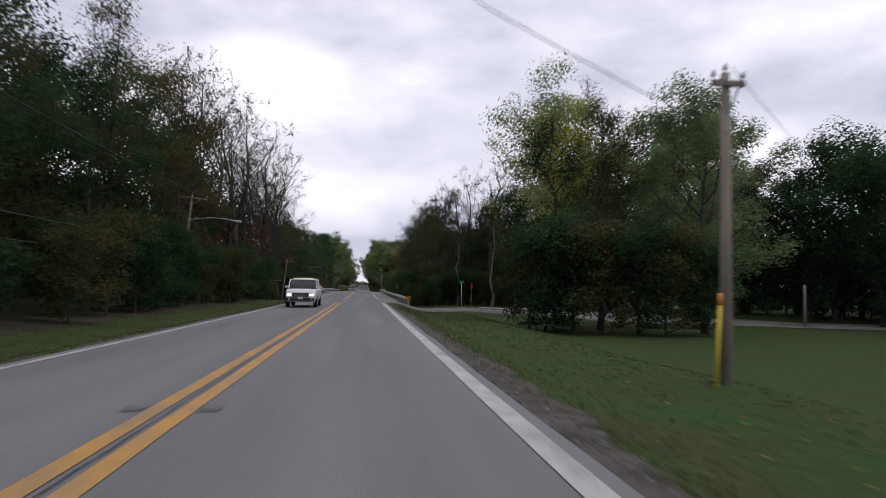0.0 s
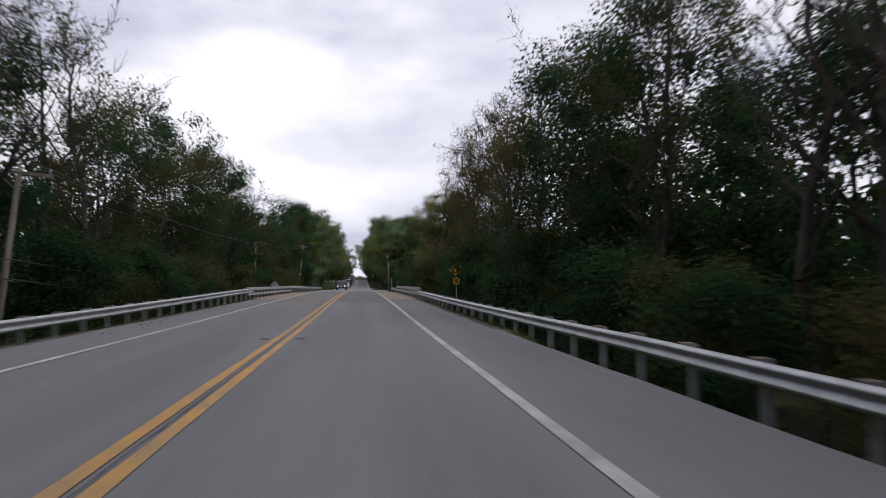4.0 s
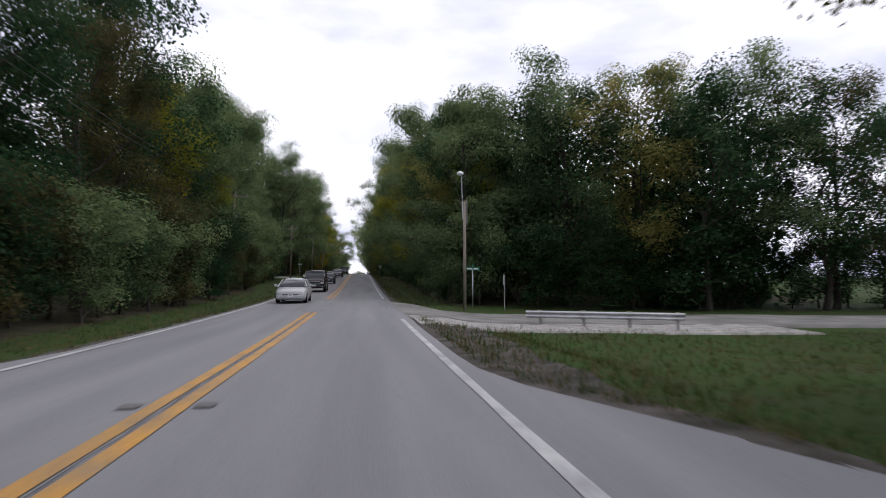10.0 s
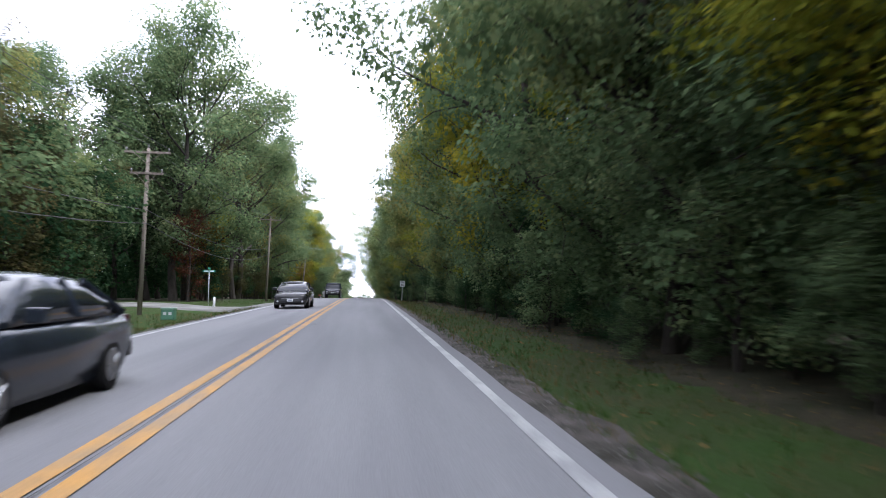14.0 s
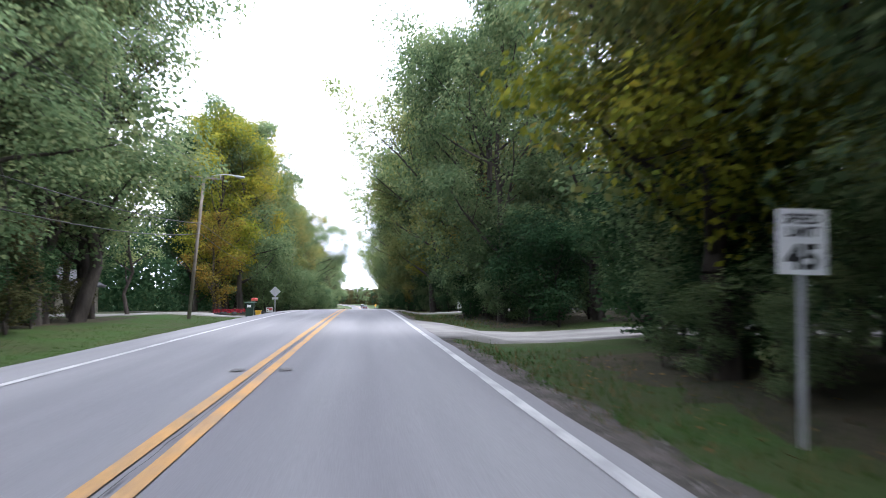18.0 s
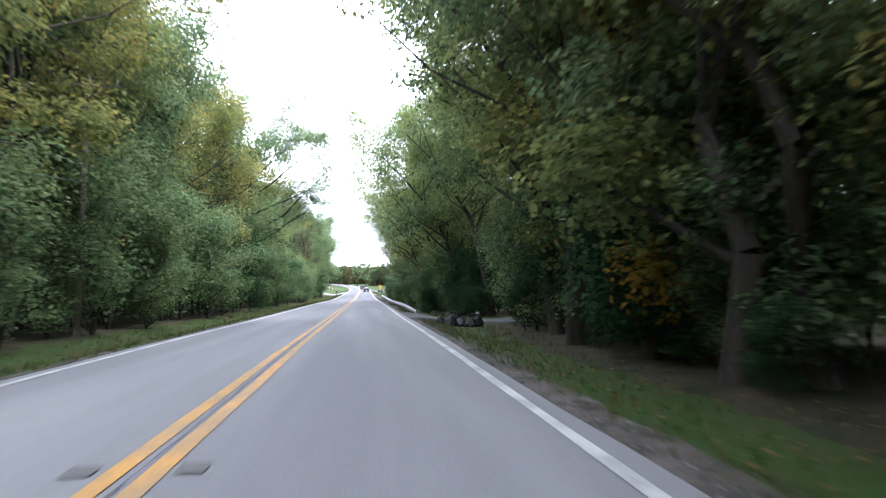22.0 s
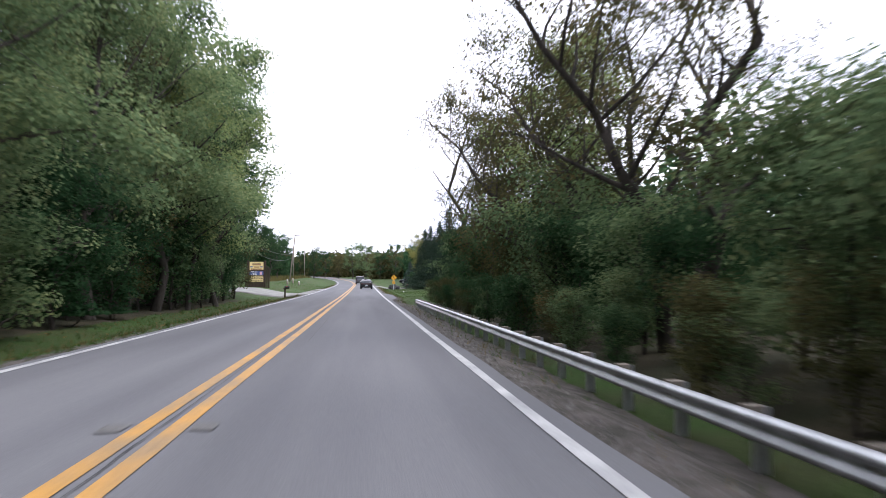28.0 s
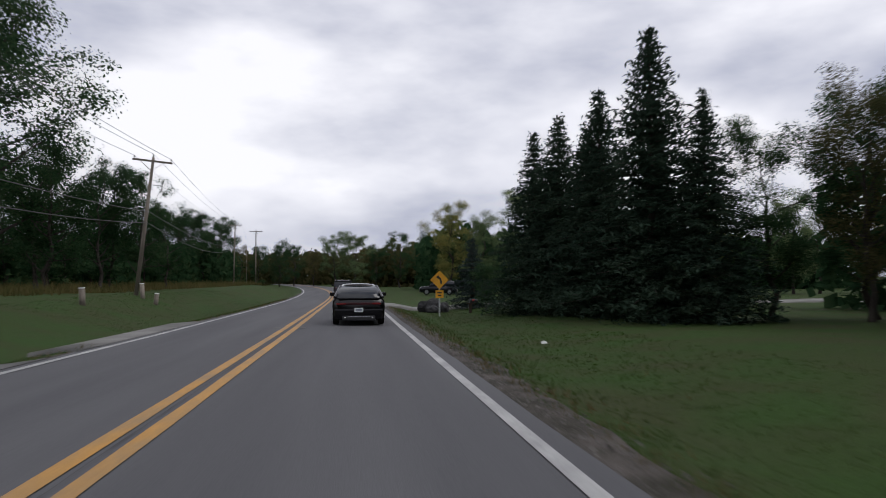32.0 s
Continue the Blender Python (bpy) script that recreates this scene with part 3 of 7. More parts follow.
# Stretches of woods: y from, y to, side, edge, spacing, kinds with weights, scale from, scale to
WOODS = [
    # west side
    (-12, 42, -1, 13.4, 5.0, "darkoak olive olive darkoak", 0.78, 0.95),
    (42, 62, -1, 13.0, 4.6, "bare sparse rust olive", 0.95, 1.15),
    (62, 112, -1, 12.8, 4.2, "bare bare sparse bare", 1.1, 1.35),
    (112, 170, -1, 13.5, 4.6, "sparse olive bare darkoak olive", 0.9, 1.1),
    (170, 215, -1, 14.0, 4.6, "olive darkoak sparse olive", 0.72, 0.9),
    (215, 240, -1, 13.6, 4.6, "olive darkoak olive olive", 0.68, 0.85),
    (240, 262, -1, 13.4, 4.6, "olive darkoak darkoak olive", 0.95, 1.08),
    (262, 300, -1, 13.6, 4.6, "oak darkoak olive oak yellow", 1.05, 1.3),
    (300, 328, -1, 17.0, 4.8, "oak lime sparse", 1.15, 1.4),
    (328, 345, -1, 21.0, 4.8, "oak lime", 0.85, 1.0),
    (362, 432, -1, 13.5, 5.0, "oak lime oak sparse", 1.2, 1.5),
    (456, 500, -1, 12.0, 4.8, "oak lime oak oak", 1.0, 1.2),
    (500, 530, -1, 13.0, 4.8, "oak oak lime", 1.05, 1.2),
    (548, 585, -1, 12.6, 4.6, "airy airy lime airy", 0.95, 1.2),
    (585, 652, -1, 10.6, 4.6, "oak sparse olive oak", 0.85, 1.15),
    # east side
    (88, 140, 1, 13.0, 4.6, "olive bare sparse olive darkoak", 0.9, 1.1),
    (140, 168, 1, 13.0, 4.4, "sparse bare olive sparse", 0.95, 1.2),
    (168, 186, 1, 13.0, 4.2, "olive lime sparse", 0.85, 1.05),
    (186, 206, 1, 15.0, 4.4, "olive sparse bare", 0.55, 0.7),
    (205, 226, 1, 14.0, 4.8, "olive sparse darkoak", 0.65, 0.9),
    (268, 296, 1, 11.0, 4.6, "oak lime darkoak oak", 0.9, 1.08),
    (296, 330, 1, 11.0, 4.6, "oak lime darkoak yellow", 1.05, 1.25),
    (330, 366, 1, 9.8, 4.8, "lime oak yellow lime", 1.05, 1.3),
    (366, 402, 1, 9.8, 4.6, "lime yellow lime oak", 1.1, 1.3),
    (421, 439, 1, 10.0, 4.8, "lime oak", 1.05, 1.25),
    (452, 492, 1, 9.6, 4.8, "oak lime oak lime", 1.05, 1.3),
    (492, 517, 1, 14.5, 4.0, "airy lime airy", 1.1, 1.3),
    (516, 585, 1, 10.2, 4.8, "airy airy lime sparse airy", 1.0, 1.2),
    (585, 644, 1, 11.8, 4.6, "sparse airy sparse olive", 0.8, 1.0),
]
random.seed(11)
for y0, y1, side, edge, gap, names, s0, s1 in WOODS:
    names = names.split()
    y = y0 + gap * 0.3
    while y < y1:
        plant(random.choice(names), side * (edge + random.uniform(-1.2, 1.8)), y + random.uniform(-1, 1), random.uniform(s0, s1))
        y += gap * random.uniform(0.8, 1.2)

# a second row behind
for y0, y1, side, edge, s0, s1 in [(266, 296, 1, 15.5, 0.8, 0.92), (296, 340, 1, 15.5, 1.0, 1.2), (340, 402, 1, 16.0, 0.62, 0.78), (419, 441, 1, 16.0, 0.62, 0.78), (450, 498, 1, 16.0, 0.62, 0.78), (516, 585, 1, 19.0, 0.45, 0.55), (88, 140, 1, 18.5, 0.7, 0.9), (590, 648, 1, 17.0, 0.34, 0.42), (262, 268, 1, 24, 0.8, 0.9), (262, 268, 1, 31, 0.8, 0.9), (258, 266, 1, 40, 0.8, 0.9), (20, 90, 1, 44, 0.7, 0.9), (10, 60, 1, 56, 0.7, 0.9), (-10, 110, -1, 18.0, 0.8, 0.95), (456, 650, -1, 16.0, 0.9, 1.15), (365, 432, -1, 19.0, 0.9, 1.1)]:
    y = y0
    while y < y1:
        plant("back", side * (edge + random.uniform(-1, 1.5)), y + random.uniform(-1.5, 1.5), random.uniform(s0, s1))
        y += 5.6

# Undergrowth: y from, y to, side, edge, spacing, kinds, scale from, scale to
CLEAR_BEFORE = [(-1, 158, 180), (-1, 92, 118), (-1, 214, 238), (-1, 418, 436)]
UNDER = [
    (-10, 100, -1, 10.2, 2.8, "shrub shrubb shrub", 0.7, 1.4),
    (100, 215, -1, 9.8, 2.8, "shrubb shrub shrubb", 0.8, 1.5),
    (215, 250, -1, 9.6, 2.6, "shrub shrubb shrub", 0.9, 1.7),
    (250, 305, -1, 9.6, 2.6, "shrub shrubb shrubg", 0.9, 1.7),
    (305, 338, -1, 11.8, 2.4, "shrubg shrubb shrub", 1.2, 2.2),
    (366, 428, -1, 12.2, 3.0, "shrub shrubb", 0.7, 1.3),
    (458, 585, -1, 8.9, 2.5, "shrubg shrub shrubg", 1.0, 1.9),
    (585, 652, -1, 9.2, 2.5, "shrubg shrub shrubb", 0.9, 1.7),
    (84, 205, 1, 9.6, 2.8, "shrubb shrub shrub", 0.8, 1.5),
    (205, 226, 1, 9.6, 2.4, "shrub shrubb shrub", 0.9, 1.4),
    (266, 401, 1, 9.3, 2.0, "shrubg shrub shrubg shrubg", 0.8, 1.7),
    (268, 400, 1, 8.7, 2.2, "shrubg shrub", 0.3, 0.65),
    (419, 438, 1, 8.7, 2.2, "shrubg shrub", 0.3, 0.65),
    (452, 497, 1, 8.7, 2.2, "shrubg shrub", 0.3, 0.65),
    (522, 645, 1, 7.7, 1.7, "shrub shrubg shrubb", 0.3, 0.6),
    (416, 438, 1, 9.6, 1.7, "shrub shrubg shrub", 0.9, 1.7),
    (399, 405, 1, 9.4, 1.5, "shrub shrubg", 0.8, 1.4),
    (452, 498, 1, 9.3, 2.0, "shrubg shrub shrubg", 0.9, 1.7),
    (268, 401, 1, 13.5, 2.6, "shrubg shrub", 1.2, 1.9),
    (421, 438, 1, 13.5, 3.0, "shrub shrubg", 0.9, 1.5),
    (452, 492, 1, 13.5, 2.6, "shrubg shrub", 1.2, 1.9),
    (510, 520, 1, 8.4, 1.3, "shrubg shrub", 0.35, 0.65),
    (509, 517, 1, 10.2, 1.6, "shrub shrubg", 0.9, 1.3),
    (496, 515, 1, 14.0, 2.4, "shrub shrubg", 1.0, 1.5),
    (516, 585, 1, 8.6, 2.0, "shrub shrubg shrubg", 0.8, 1.5),
    (585, 644, 1, 9.6, 2.0, "shrub shrubg shrubb", 0.9, 1.6),
]
for y0, y1, side, edge, gap, names, s0, s1 in UNDER:
    names = names.split()
    y = y0
    while y < y1:
        back = 2.4 if any(k == side and a < y < b for k, a, b in CLEAR_BEFORE) else 0.0
        plant(random.choice(names), side * (edge + back + random.uniform(-0.5, 1.6)), y + random.uniform(-0.6, 0.6), random.uniform(s0, s1) * (0.7 if back else 1.0))
        y += gap * random.uniform(0.8, 1.25)

# ---- side roads, drives, bridge deck, joints and cracks ----
def lane_z(x, y):
    s = abs(x - cx(y))
    k = step(4.0, 7.0, s)
    return deck(x, y) * (1 - k) + (zg(x, y) + 0.01) * k


def side_lane(name, pts, half, material, label, flare=3.0):
    """A lane that leaves the road: pts of its middle, from the road outwards."""
    rows = []
    for i in range(len(pts) - 1):
        (x0, y0), (x1, y1) = pts[i], pts[i + 1]
        n = max(2, int(math.hypot(x1 - x0, y1 - y0) / 1.2))
        for k in range(n + (i == len(pts) - 2)):
            t = k / n
            x, y = x0 + (x1 - x0) * t, y0 + (y1 - y0) * t
            out = abs(x) - abs(pts[0][0])
            h = half + flare * max(0.0, 1 - out / 4.0) ** 2 + 0.18 * noise.noise(Vector((x, y, 3)))
            row = [(x, y - h + 2 * h * j / 6, lane_z(x, y - h + 2 * h * j / 6) + 0.012) for j in range(7)]
            rows.append([(x, row[0][1] - 0.05, row[0][2] - 0.35), *row, (x, row[-1][1] + 0.05, row[-1][2] - 0.35)])
    if pts[-1][0] > pts[0][0]:
        rows.reverse()
    return tagged(grid(name, rows, material), label, "side road" if name == "side_road" else "driveway", kind="structure")


M_DRIVE = mat("driveway_concrete", (0.215, 0.21, 0.20), 0.9, second=(0.13, 0.128, 0.12), scale=0.55, detail=8, fine=30, fine_amt=0.22, bump=0.25)
M_OLDASPH = mat("old_dark_asphalt", (0.10, 0.10, 0.102), 0.9, second=(0.07, 0.07, 0.07), scale=0.8, fine=40, fine_amt=0.3, bump=0.4)
side_lane("side_road", [(4.0, 72), (9, 69), (14, 64.5), (30, 56), (60, 46), (110, 36)], 4.2, M_DRIVE, "pale concrete side road leaving the main road", 5.0)
side_lane("side_road", [(4.0, 254), (12, 253), (30, 250), (70, 246)], 4.4, M_DRIVE, "pale concrete side road beside a lamp pole", 4.5)
side_lane("side_road", [(-4.0, 349), (-12, 350), (-30, 353), (-60, 356)], 3.8, M_DRIVE, "pale side street leaving the road by a lawn", 3.0)
side_lane("driveway", [(4.0, 412), (8, 410.2), (30, 405.5)], 2.8, M_DRIVE, "pale concrete driveway into dark woods", 4.5)
side_lane("driveway", [(4.0, 445.5), (12, 446), (34, 449)], 2.8, M_DRIVE, "pale concrete driveway into dark woods", 2.6)
side_lane("driveway", [(4.0, 506), (6.5, 504), (12, 502), (24, 499.5)], 2.2, M_OLDASPH, "dark old asphalt pull-off beside the road", 4.5)
side_lane("driveway", [(-4.0, 443), (-10, 442.5), (-17, 440), (-40, 436)], 3.6, M_DRIVE, "bright concrete driveway round a planted bed", 3.5)
side_lane("driveway", [(-4.0, 667.5), (-12, 667.8), (-40, 671)], 8.6, M_DRIVE, "wide pale driveway beside a roadside sign", 3.5)
side_lane("driveway", [(-4.0, 688), (-6.2, 688)], 3.5, M_DRIVE, "short paved driveway apron at the grass edge", 3.5)
side_lane("driveway", [(4.0, 716), (12, 717), (30, 719), (60, 722)], 2.4, M_DRIVE, "pale driveway across a green lawn", 3.0)
side_lane("gravel_apron", [(4.15, 245.0), (9.4, 246.0), (20, 246.0)], 2.4, mat("pale_gravel", (0.34, 0.33, 0.31), 0.95, second=(0.22, 0.21, 0.2), scale=2, fine=20, fine_amt=0.4, bump=0.8, bump_scale=35), "pale crushed stone apron at the junction", 0.4)

# woodland floor under the trees
for y0, y1, k, e in [(-20, 300, -1, 8.6), (300, 340, -1, 11.5), (362, 432, -1, 12.0), (452, 648, -1, 8.4), (86, 226, 1, 8.4), (266, 342, 1, 7.4), (342, 402, 1, 6.5), (417, 441, 1, 7.6), (450, 500, 1, 6.4), (499, 511, 1, 11.5), (510, 642, 1, 7.2)]:
    strip("woodland_floor", k * (e - 0.7), k * 36, y0, y1, 0.0, M_LITTER, "brown leaf litter under the trees", "woodland floor", 1.0, 1.1, 0, 34,
          lambda x, y, e=e: zg(x, y) - 0.03 - 0.16 * (1 - step(e - 1.2, e + 1.0, abs(x) + 0.5 * noise.noise(Vector((x * 0.7, y * 0.7, 2))))))

strip("bridge_roadway", -0.01, 3.74, 130.8, 178.7, 0.004, M_PATCH, "darker worn asphalt across the bridge", "road", 2.0, 0, 0, 4, deck)
strip("bridge_roadway", -3.74, -0.01, 130.8, 178.7, 0.004, M_TANROAD, "tan grey worn roadway across the bridge", "road", 2.0, 0, 0, 4, deck)
for k in (1, -1):
    strip("deck_shoulder", k * 3.745, k * 5.62, 139.5, 172, 0.012, M_TAN, "tan stained concrete shoulder of the bridge", "shoulder", 2.0, 0, 0, 2, deck)
    rows = []
    for y in (139.2, 172.2):
        z = zr(y)
        rows.append([(k * 5.62, y, z - 1.0), (k * 5.62, y, z + 0.02), (k * 5.95, y, z + 0.03), (k * 5.98, y, z - 1.0)])
    tagged(grid("deck_edge", rows, M_TAN, False), "tan concrete edge beam of the bridge deck", "bridge edge", kind="structure")
for k in (3.66, -3.66):
    line("white_edge_line", k, 0.15, [(130.8, 178.7)], M_WHT, "worn white edge line on the bridge")


def crack(pts, width, seed, label="dark wandering crack in the pavement"):
    """A thin tarred crack along points on the road."""
    rng = random.Random(seed)
    rows = []
    for i in range(len(pts) - 1):
        (x0, y0), (x1, y1) = pts[i], pts[i + 1]
        n = max(2, int(math.hypot(x1 - x0, y1 - y0) / 0.35))
        dx, dy = (x1 - x0), (y1 - y0)
        ln = math.hypot(dx, dy)
        for k in range(n):
            t = k / n
            o, w = rng.gauss(0, width * 0.6), width * rng.uniform(0.25, 0.8)
            x, y = x0 + dx * t - dy / ln * o, y0 + dy * t + dx / ln * o
            rows.append([(x - dy / ln * w, y + dx / ln * w, deck(x, y) + 0.016), (x + dy / ln * w, y - dx / ln * w, deck(x, y) + 0.016)])
    return tagged(grid("pavement_crack", rows, M_TAR), label, "road crack", kind="structure")


for i, (a, b) in enumerate([(-10, 60), (60, 140), (172, 250), (250, 330), (330, 420), (420, 520), (520, 600), (600, 700)]):
    crack([(0.0, a), (0.02, (a + b) / 2), (0.0, b)], 0.011, i, "dark open joint along the middle of the road")
for i, (y, a, b) in enumerate([(57, -3.6, 3.6), (78, 0, 3.9), (130.7, -3.7, 5.6), (178.8, -5.6, 5.6), (140.4, -5.6, 5.6), (155, 3.7, 5.6), (172.1, -5.6, 5.6), (148, -5.5, -3.8), (163, -5.5, -3.8), (146.5, 0.3, 3.6)]):
    crack([(a, y - 0.25), ((a + b) / 2, y), (b, y + 0.2)], 0.014, 40 + i, "dark cross joint in the pavement")
crack([(0.2, 60), (-0.1, 66), (0.0, 72)], 0.014, 70)
crack([(3.7, 64), (3.2, 69), (3.75, 74)], 0.014, 71)
crack([(3.75, 133), (3.95, 137), (3.8, 140.3)], 0.014, 72)
crack([(1.0, 142), (1.25, 146), (0.8, 151)], 0.012, 73)
crack([(4.6, 209.8), (5.0, 208.2), (5.3, 207)], 0.014, 74)
crack([(3.3, 252), (3.5, 256), (3.2, 262)], 0.014, 75)
crack([(5.0, 410), (5.6, 412), (6.3, 416)], 0.014, 76)
crack([(4.6, 448.5), (5.3, 446), (5.9, 443)], 0.014, 77)
crack([(0.55, 612), (0.6, 606), (0.62, 600)], 0.01, 78)
slot = to_mesh("reflector_slot", [(-0.11, -0.16, 0), (0.11, -0.16, 0), (0.11, 0.16, 0), (-0.11, 0.16, 0), (-0.06, -0.1, 0.012), (0.06, -0.1, 0.012), (0.06, 0.1, 0.012), (-0.06, 0.1, 0.012)],
               [(0, 1, 5, 4), (1, 2, 6, 5), (2, 3, 7, 6), (3, 0, 4, 7), (4, 5, 6, 7)], M_PATCH)
y = 8.0
while y < 690:
    for k in (-0.42, 0.40):
        ob = new("reflector_slot", slot)
        ob.location = (k, y, deck(k, y) + 0.017)
        tagged(ob, "dark worn slot of a road reflector", "road reflector", "road reflectors")
    y += 24.29
crack([(-0.14, 273.2), (0.02, 274.8), (0.12, 276.4)], 0.07, 90, "dark patched joint in the middle of the road")


# faint brown stain, and a plain brown lump in place of roadkill in the lane
M_STAIN = mat("brown_stained_pavement", (0.2, 0.182, 0.172), 0.85, second=(0.18, 0.165, 0.156), scale=2.5, fine=40, fine_amt=0.2, bump=0.2)
bm = bmesh.new()
ring_ = [bm.verts.new((1.55 + (0.55 + 0.16 * noise.noise(Vector((math.cos(a), math.sin(a), 3.0)))) * math.cos(a), 379.0 + (3.0 + 1.1 * noise.noise(Vector((math.cos(a), math.sin(a), 7.0)))) * math.sin(a), 0)) for a in [6.283 * i / 36 for i in range(36)]]
for v in ring_:
    v.co.z = deck(v.co.x, v.co.y) + 0.006
bm.faces.new(ring_)
me_ = bpy.data.meshes.new("road_stain")
bm.to_mesh(me_)
bm.free()
me_.materials.append(M_STAIN)
tagged(new("road_stain", me_), "faint brown stain on the pale pavement", "road stain", kind="structure")
scrap = new("cardboard_scrap", to_mesh("cardboard_scrap", [(-0.2, -0.08, 0), (0.05, -0.1, 0), (0.22, -0.02, 0), (0.18, 0.1, 0), (-0.12, 0.12, 0), (-0.1, 0.0, 0.1), (0.08, 0.02, 0.06), (0.15, 0.04, 0.11)],
                                   [(0, 1, 5), (1, 6, 5), (1, 2, 7), (1, 7, 6), (2, 3, 7), (3, 6, 7), (3, 4, 6), (4, 5, 6), (4, 0, 5), (0, 4, 3, 2, 1)], mat("brown_lump", (0.12, 0.085, 0.06), 0.9, scale=9, fine=40, fine_amt=0.4)))
scrap.location = (1.35, 384.2, deck(1.35, 384.2) + 0.005)
tagged(scrap, "small brown lump in place of roadkill in the lane", "litter")


# ---- verge grass and distant woods: masses too fine to count ----
def cards(name, pos, nrm, size, aspect, material, label, category):
    n = len(pos)
    rng = np.random.default_rng(len(pos))
    nrm = nrm / np.linalg.norm(nrm, axis=1)[:, None]
    t = np.cross(nrm, rng.normal(0, 1, (n, 3)))
    t /= np.linalg.norm(t, axis=1)[:, None]
    b = np.cross(nrm, t)
    sz = (size * rng.uniform(0.6, 1.4, n))[:, None]
    v = np.stack([pos - t * sz * 0.5, pos + b * sz * aspect, pos + t * sz * 0.5, pos - b * sz * aspect], 1).reshape(-1, 3)
    me = to_mesh(name, v.tolist(), np.arange(4 * n).reshape(-1, 4).tolist(), material)
    return tagged(new(name, me), label, category, kind="stuff")


def blades(name, spots, height, width, material, label):
    """Grass: upright triangles, two to a tuft."""
    n = len(spots)
    rng = np.random.default_rng(n + 5)
    p = np.repeat(np.array(spots), 3, 0)
    a = rng.uniform(0, 6.28, 3 * n)
    h = height * rng.uniform(0.5, 1.4, 3 * n)
    side = np.stack([np.cos(a), np.sin(a), 0 * a], 1) * width
    lean = rng.normal(0, 0.4, (3 * n, 3)) * h[:, None] + np.stack([0 * a, 0 * a, h], 1)
    off = rng.normal(0, 0.05, (3 * n, 3)) * np.array([1, 1, 0])
    v = np.stack([p + off - side, p + off + side, p + off + lean], 1).reshape(-1, 3)
    me = to_mesh(name, v.tolist(), np.arange(9 * n).reshape(-1, 3).tolist(), material)
    return tagged(new(name, me), label, "grass", kind="stuff")


rng = np.random.default_rng(5)
LANES = [(1, 60, 80), (1, 245, 263), (-1, 343, 355), (1, 404, 417), (1, 441, 450), (1, 499, 510), (-1, 437, 449), (-1, 653, 680), (1, 712, 720), (-1, 683, 693)]


def free_of_lanes(side, y):
    return not any(k == side and a < y < b for k, a, b in LANES)


def verge(y0, y1, side, a, b, per_m, dry=0.15):
    green, brown = [], []
    for _ in range(int((y1 - y0) * per_m)):
        y = rng.uniform(y0, y1)
        edge = (paved_right(y) if side > 0 else -paved_left(y)) + (0.6 if side > 0 else 0.35)
        s = max(a, edge) - 0.3 + (b + 0.3 - max(a, edge)) * rng.random() ** 1.5
        if free_of_lanes(side, y):
            x = cx(y) + side * s
            near = s - edge < 0.55
            (brown if rng.random() < (0.22 + 0.5 * dry if near else dry) else green).append((x, y, zg(x, y) - 0.06))
    return green, brown


for y0, y1, side, b, per in [(2, 62, 1, 12, 70), (77, 92, 1, 18, 160), (84, 240, 1, 8.5, 16), (262, 342, 1, 9.0, 46), (342, 410, 1, 8.2, 46), (416, 440, 1, 9.0, 46), (450, 520, 1, 8.2, 46), (520, 645, 1, 6.6, 5), (645, 715, 1, 11, 90),
                             (221, 246, 1, 22, 220), (2, 140, -1, 9.5, 26), (172, 345, -1, 9.5, 32), (352, 440, -1, 11, 44), (446, 655, -1, 8.8, 34), (665, 735, -1, 12, 60)]:
    lawn = y0 in (2, 645, 665, 352)
    g, d = verge(y0, y1, side, 4.3, b, per * (2.2 if lawn else 1), 0.01 if lawn else 0.4)
    blades("verge_grass", g, 0.045 if lawn else 0.12, 0.012, L_GRASS, "green mown grass along the road verge")
    blades("dry_verge_grass", d, 0.10 if lawn else 0.15, 0.012, L_DRY, "dry tan grass along the gravel edge")


def pebbles(y0, y1, side, per_m, label):
    """Loose stones: small four-sided lumps scattered over the gravel edge."""
    n = int((y1 - y0) * per_m)
    y = rng.uniform(y0, y1, n)
    f = np.array([paved_right(v) if side > 0 else -paved_left(v) for v in y])
    s = f + 0.02 + np.abs(rng.normal(0, 0.3, n))
    keep = np.array([not any(a < v < b for a, b in GAPS[side]) for v in y])
    y, s = y[keep], s[keep]
    n = len(y)
    x = side * s + np.array([cx(v) for v in y])
    z = np.array([zg(a, b) for a, b in zip(x, y)]) - 0.035
    r = 0.012 + 0.03 * rng.random(n) ** 3
    a = rng.uniform(0, 6.28, n)
    v = np.zeros((n, 5, 3))
    for k in range(4):
        q = a + k * 1.57 + rng.normal(0, 0.2, n)
        v[:, k] = np.stack([x + r * np.cos(q), y + 1.3 * r * np.sin(q), z], 1)
    v[:, 4] = np.stack([x + rng.normal(0, 0.004, n), y, z + r * rng.uniform(0.7, 1.3, n)], 1)
    base = 5 * np.arange(n)[:, None]
    faces = np.concatenate([base + np.array(t) for t in ((0, 1, 4), (1, 2, 4), (2, 3, 4), (3, 0, 4))]).tolist()
    return tagged(new("gravel_stones", to_mesh("gravel_stones", v.reshape(-1, 3).tolist(), faces, M_STONES)), label, "gravel", kind="stuff")


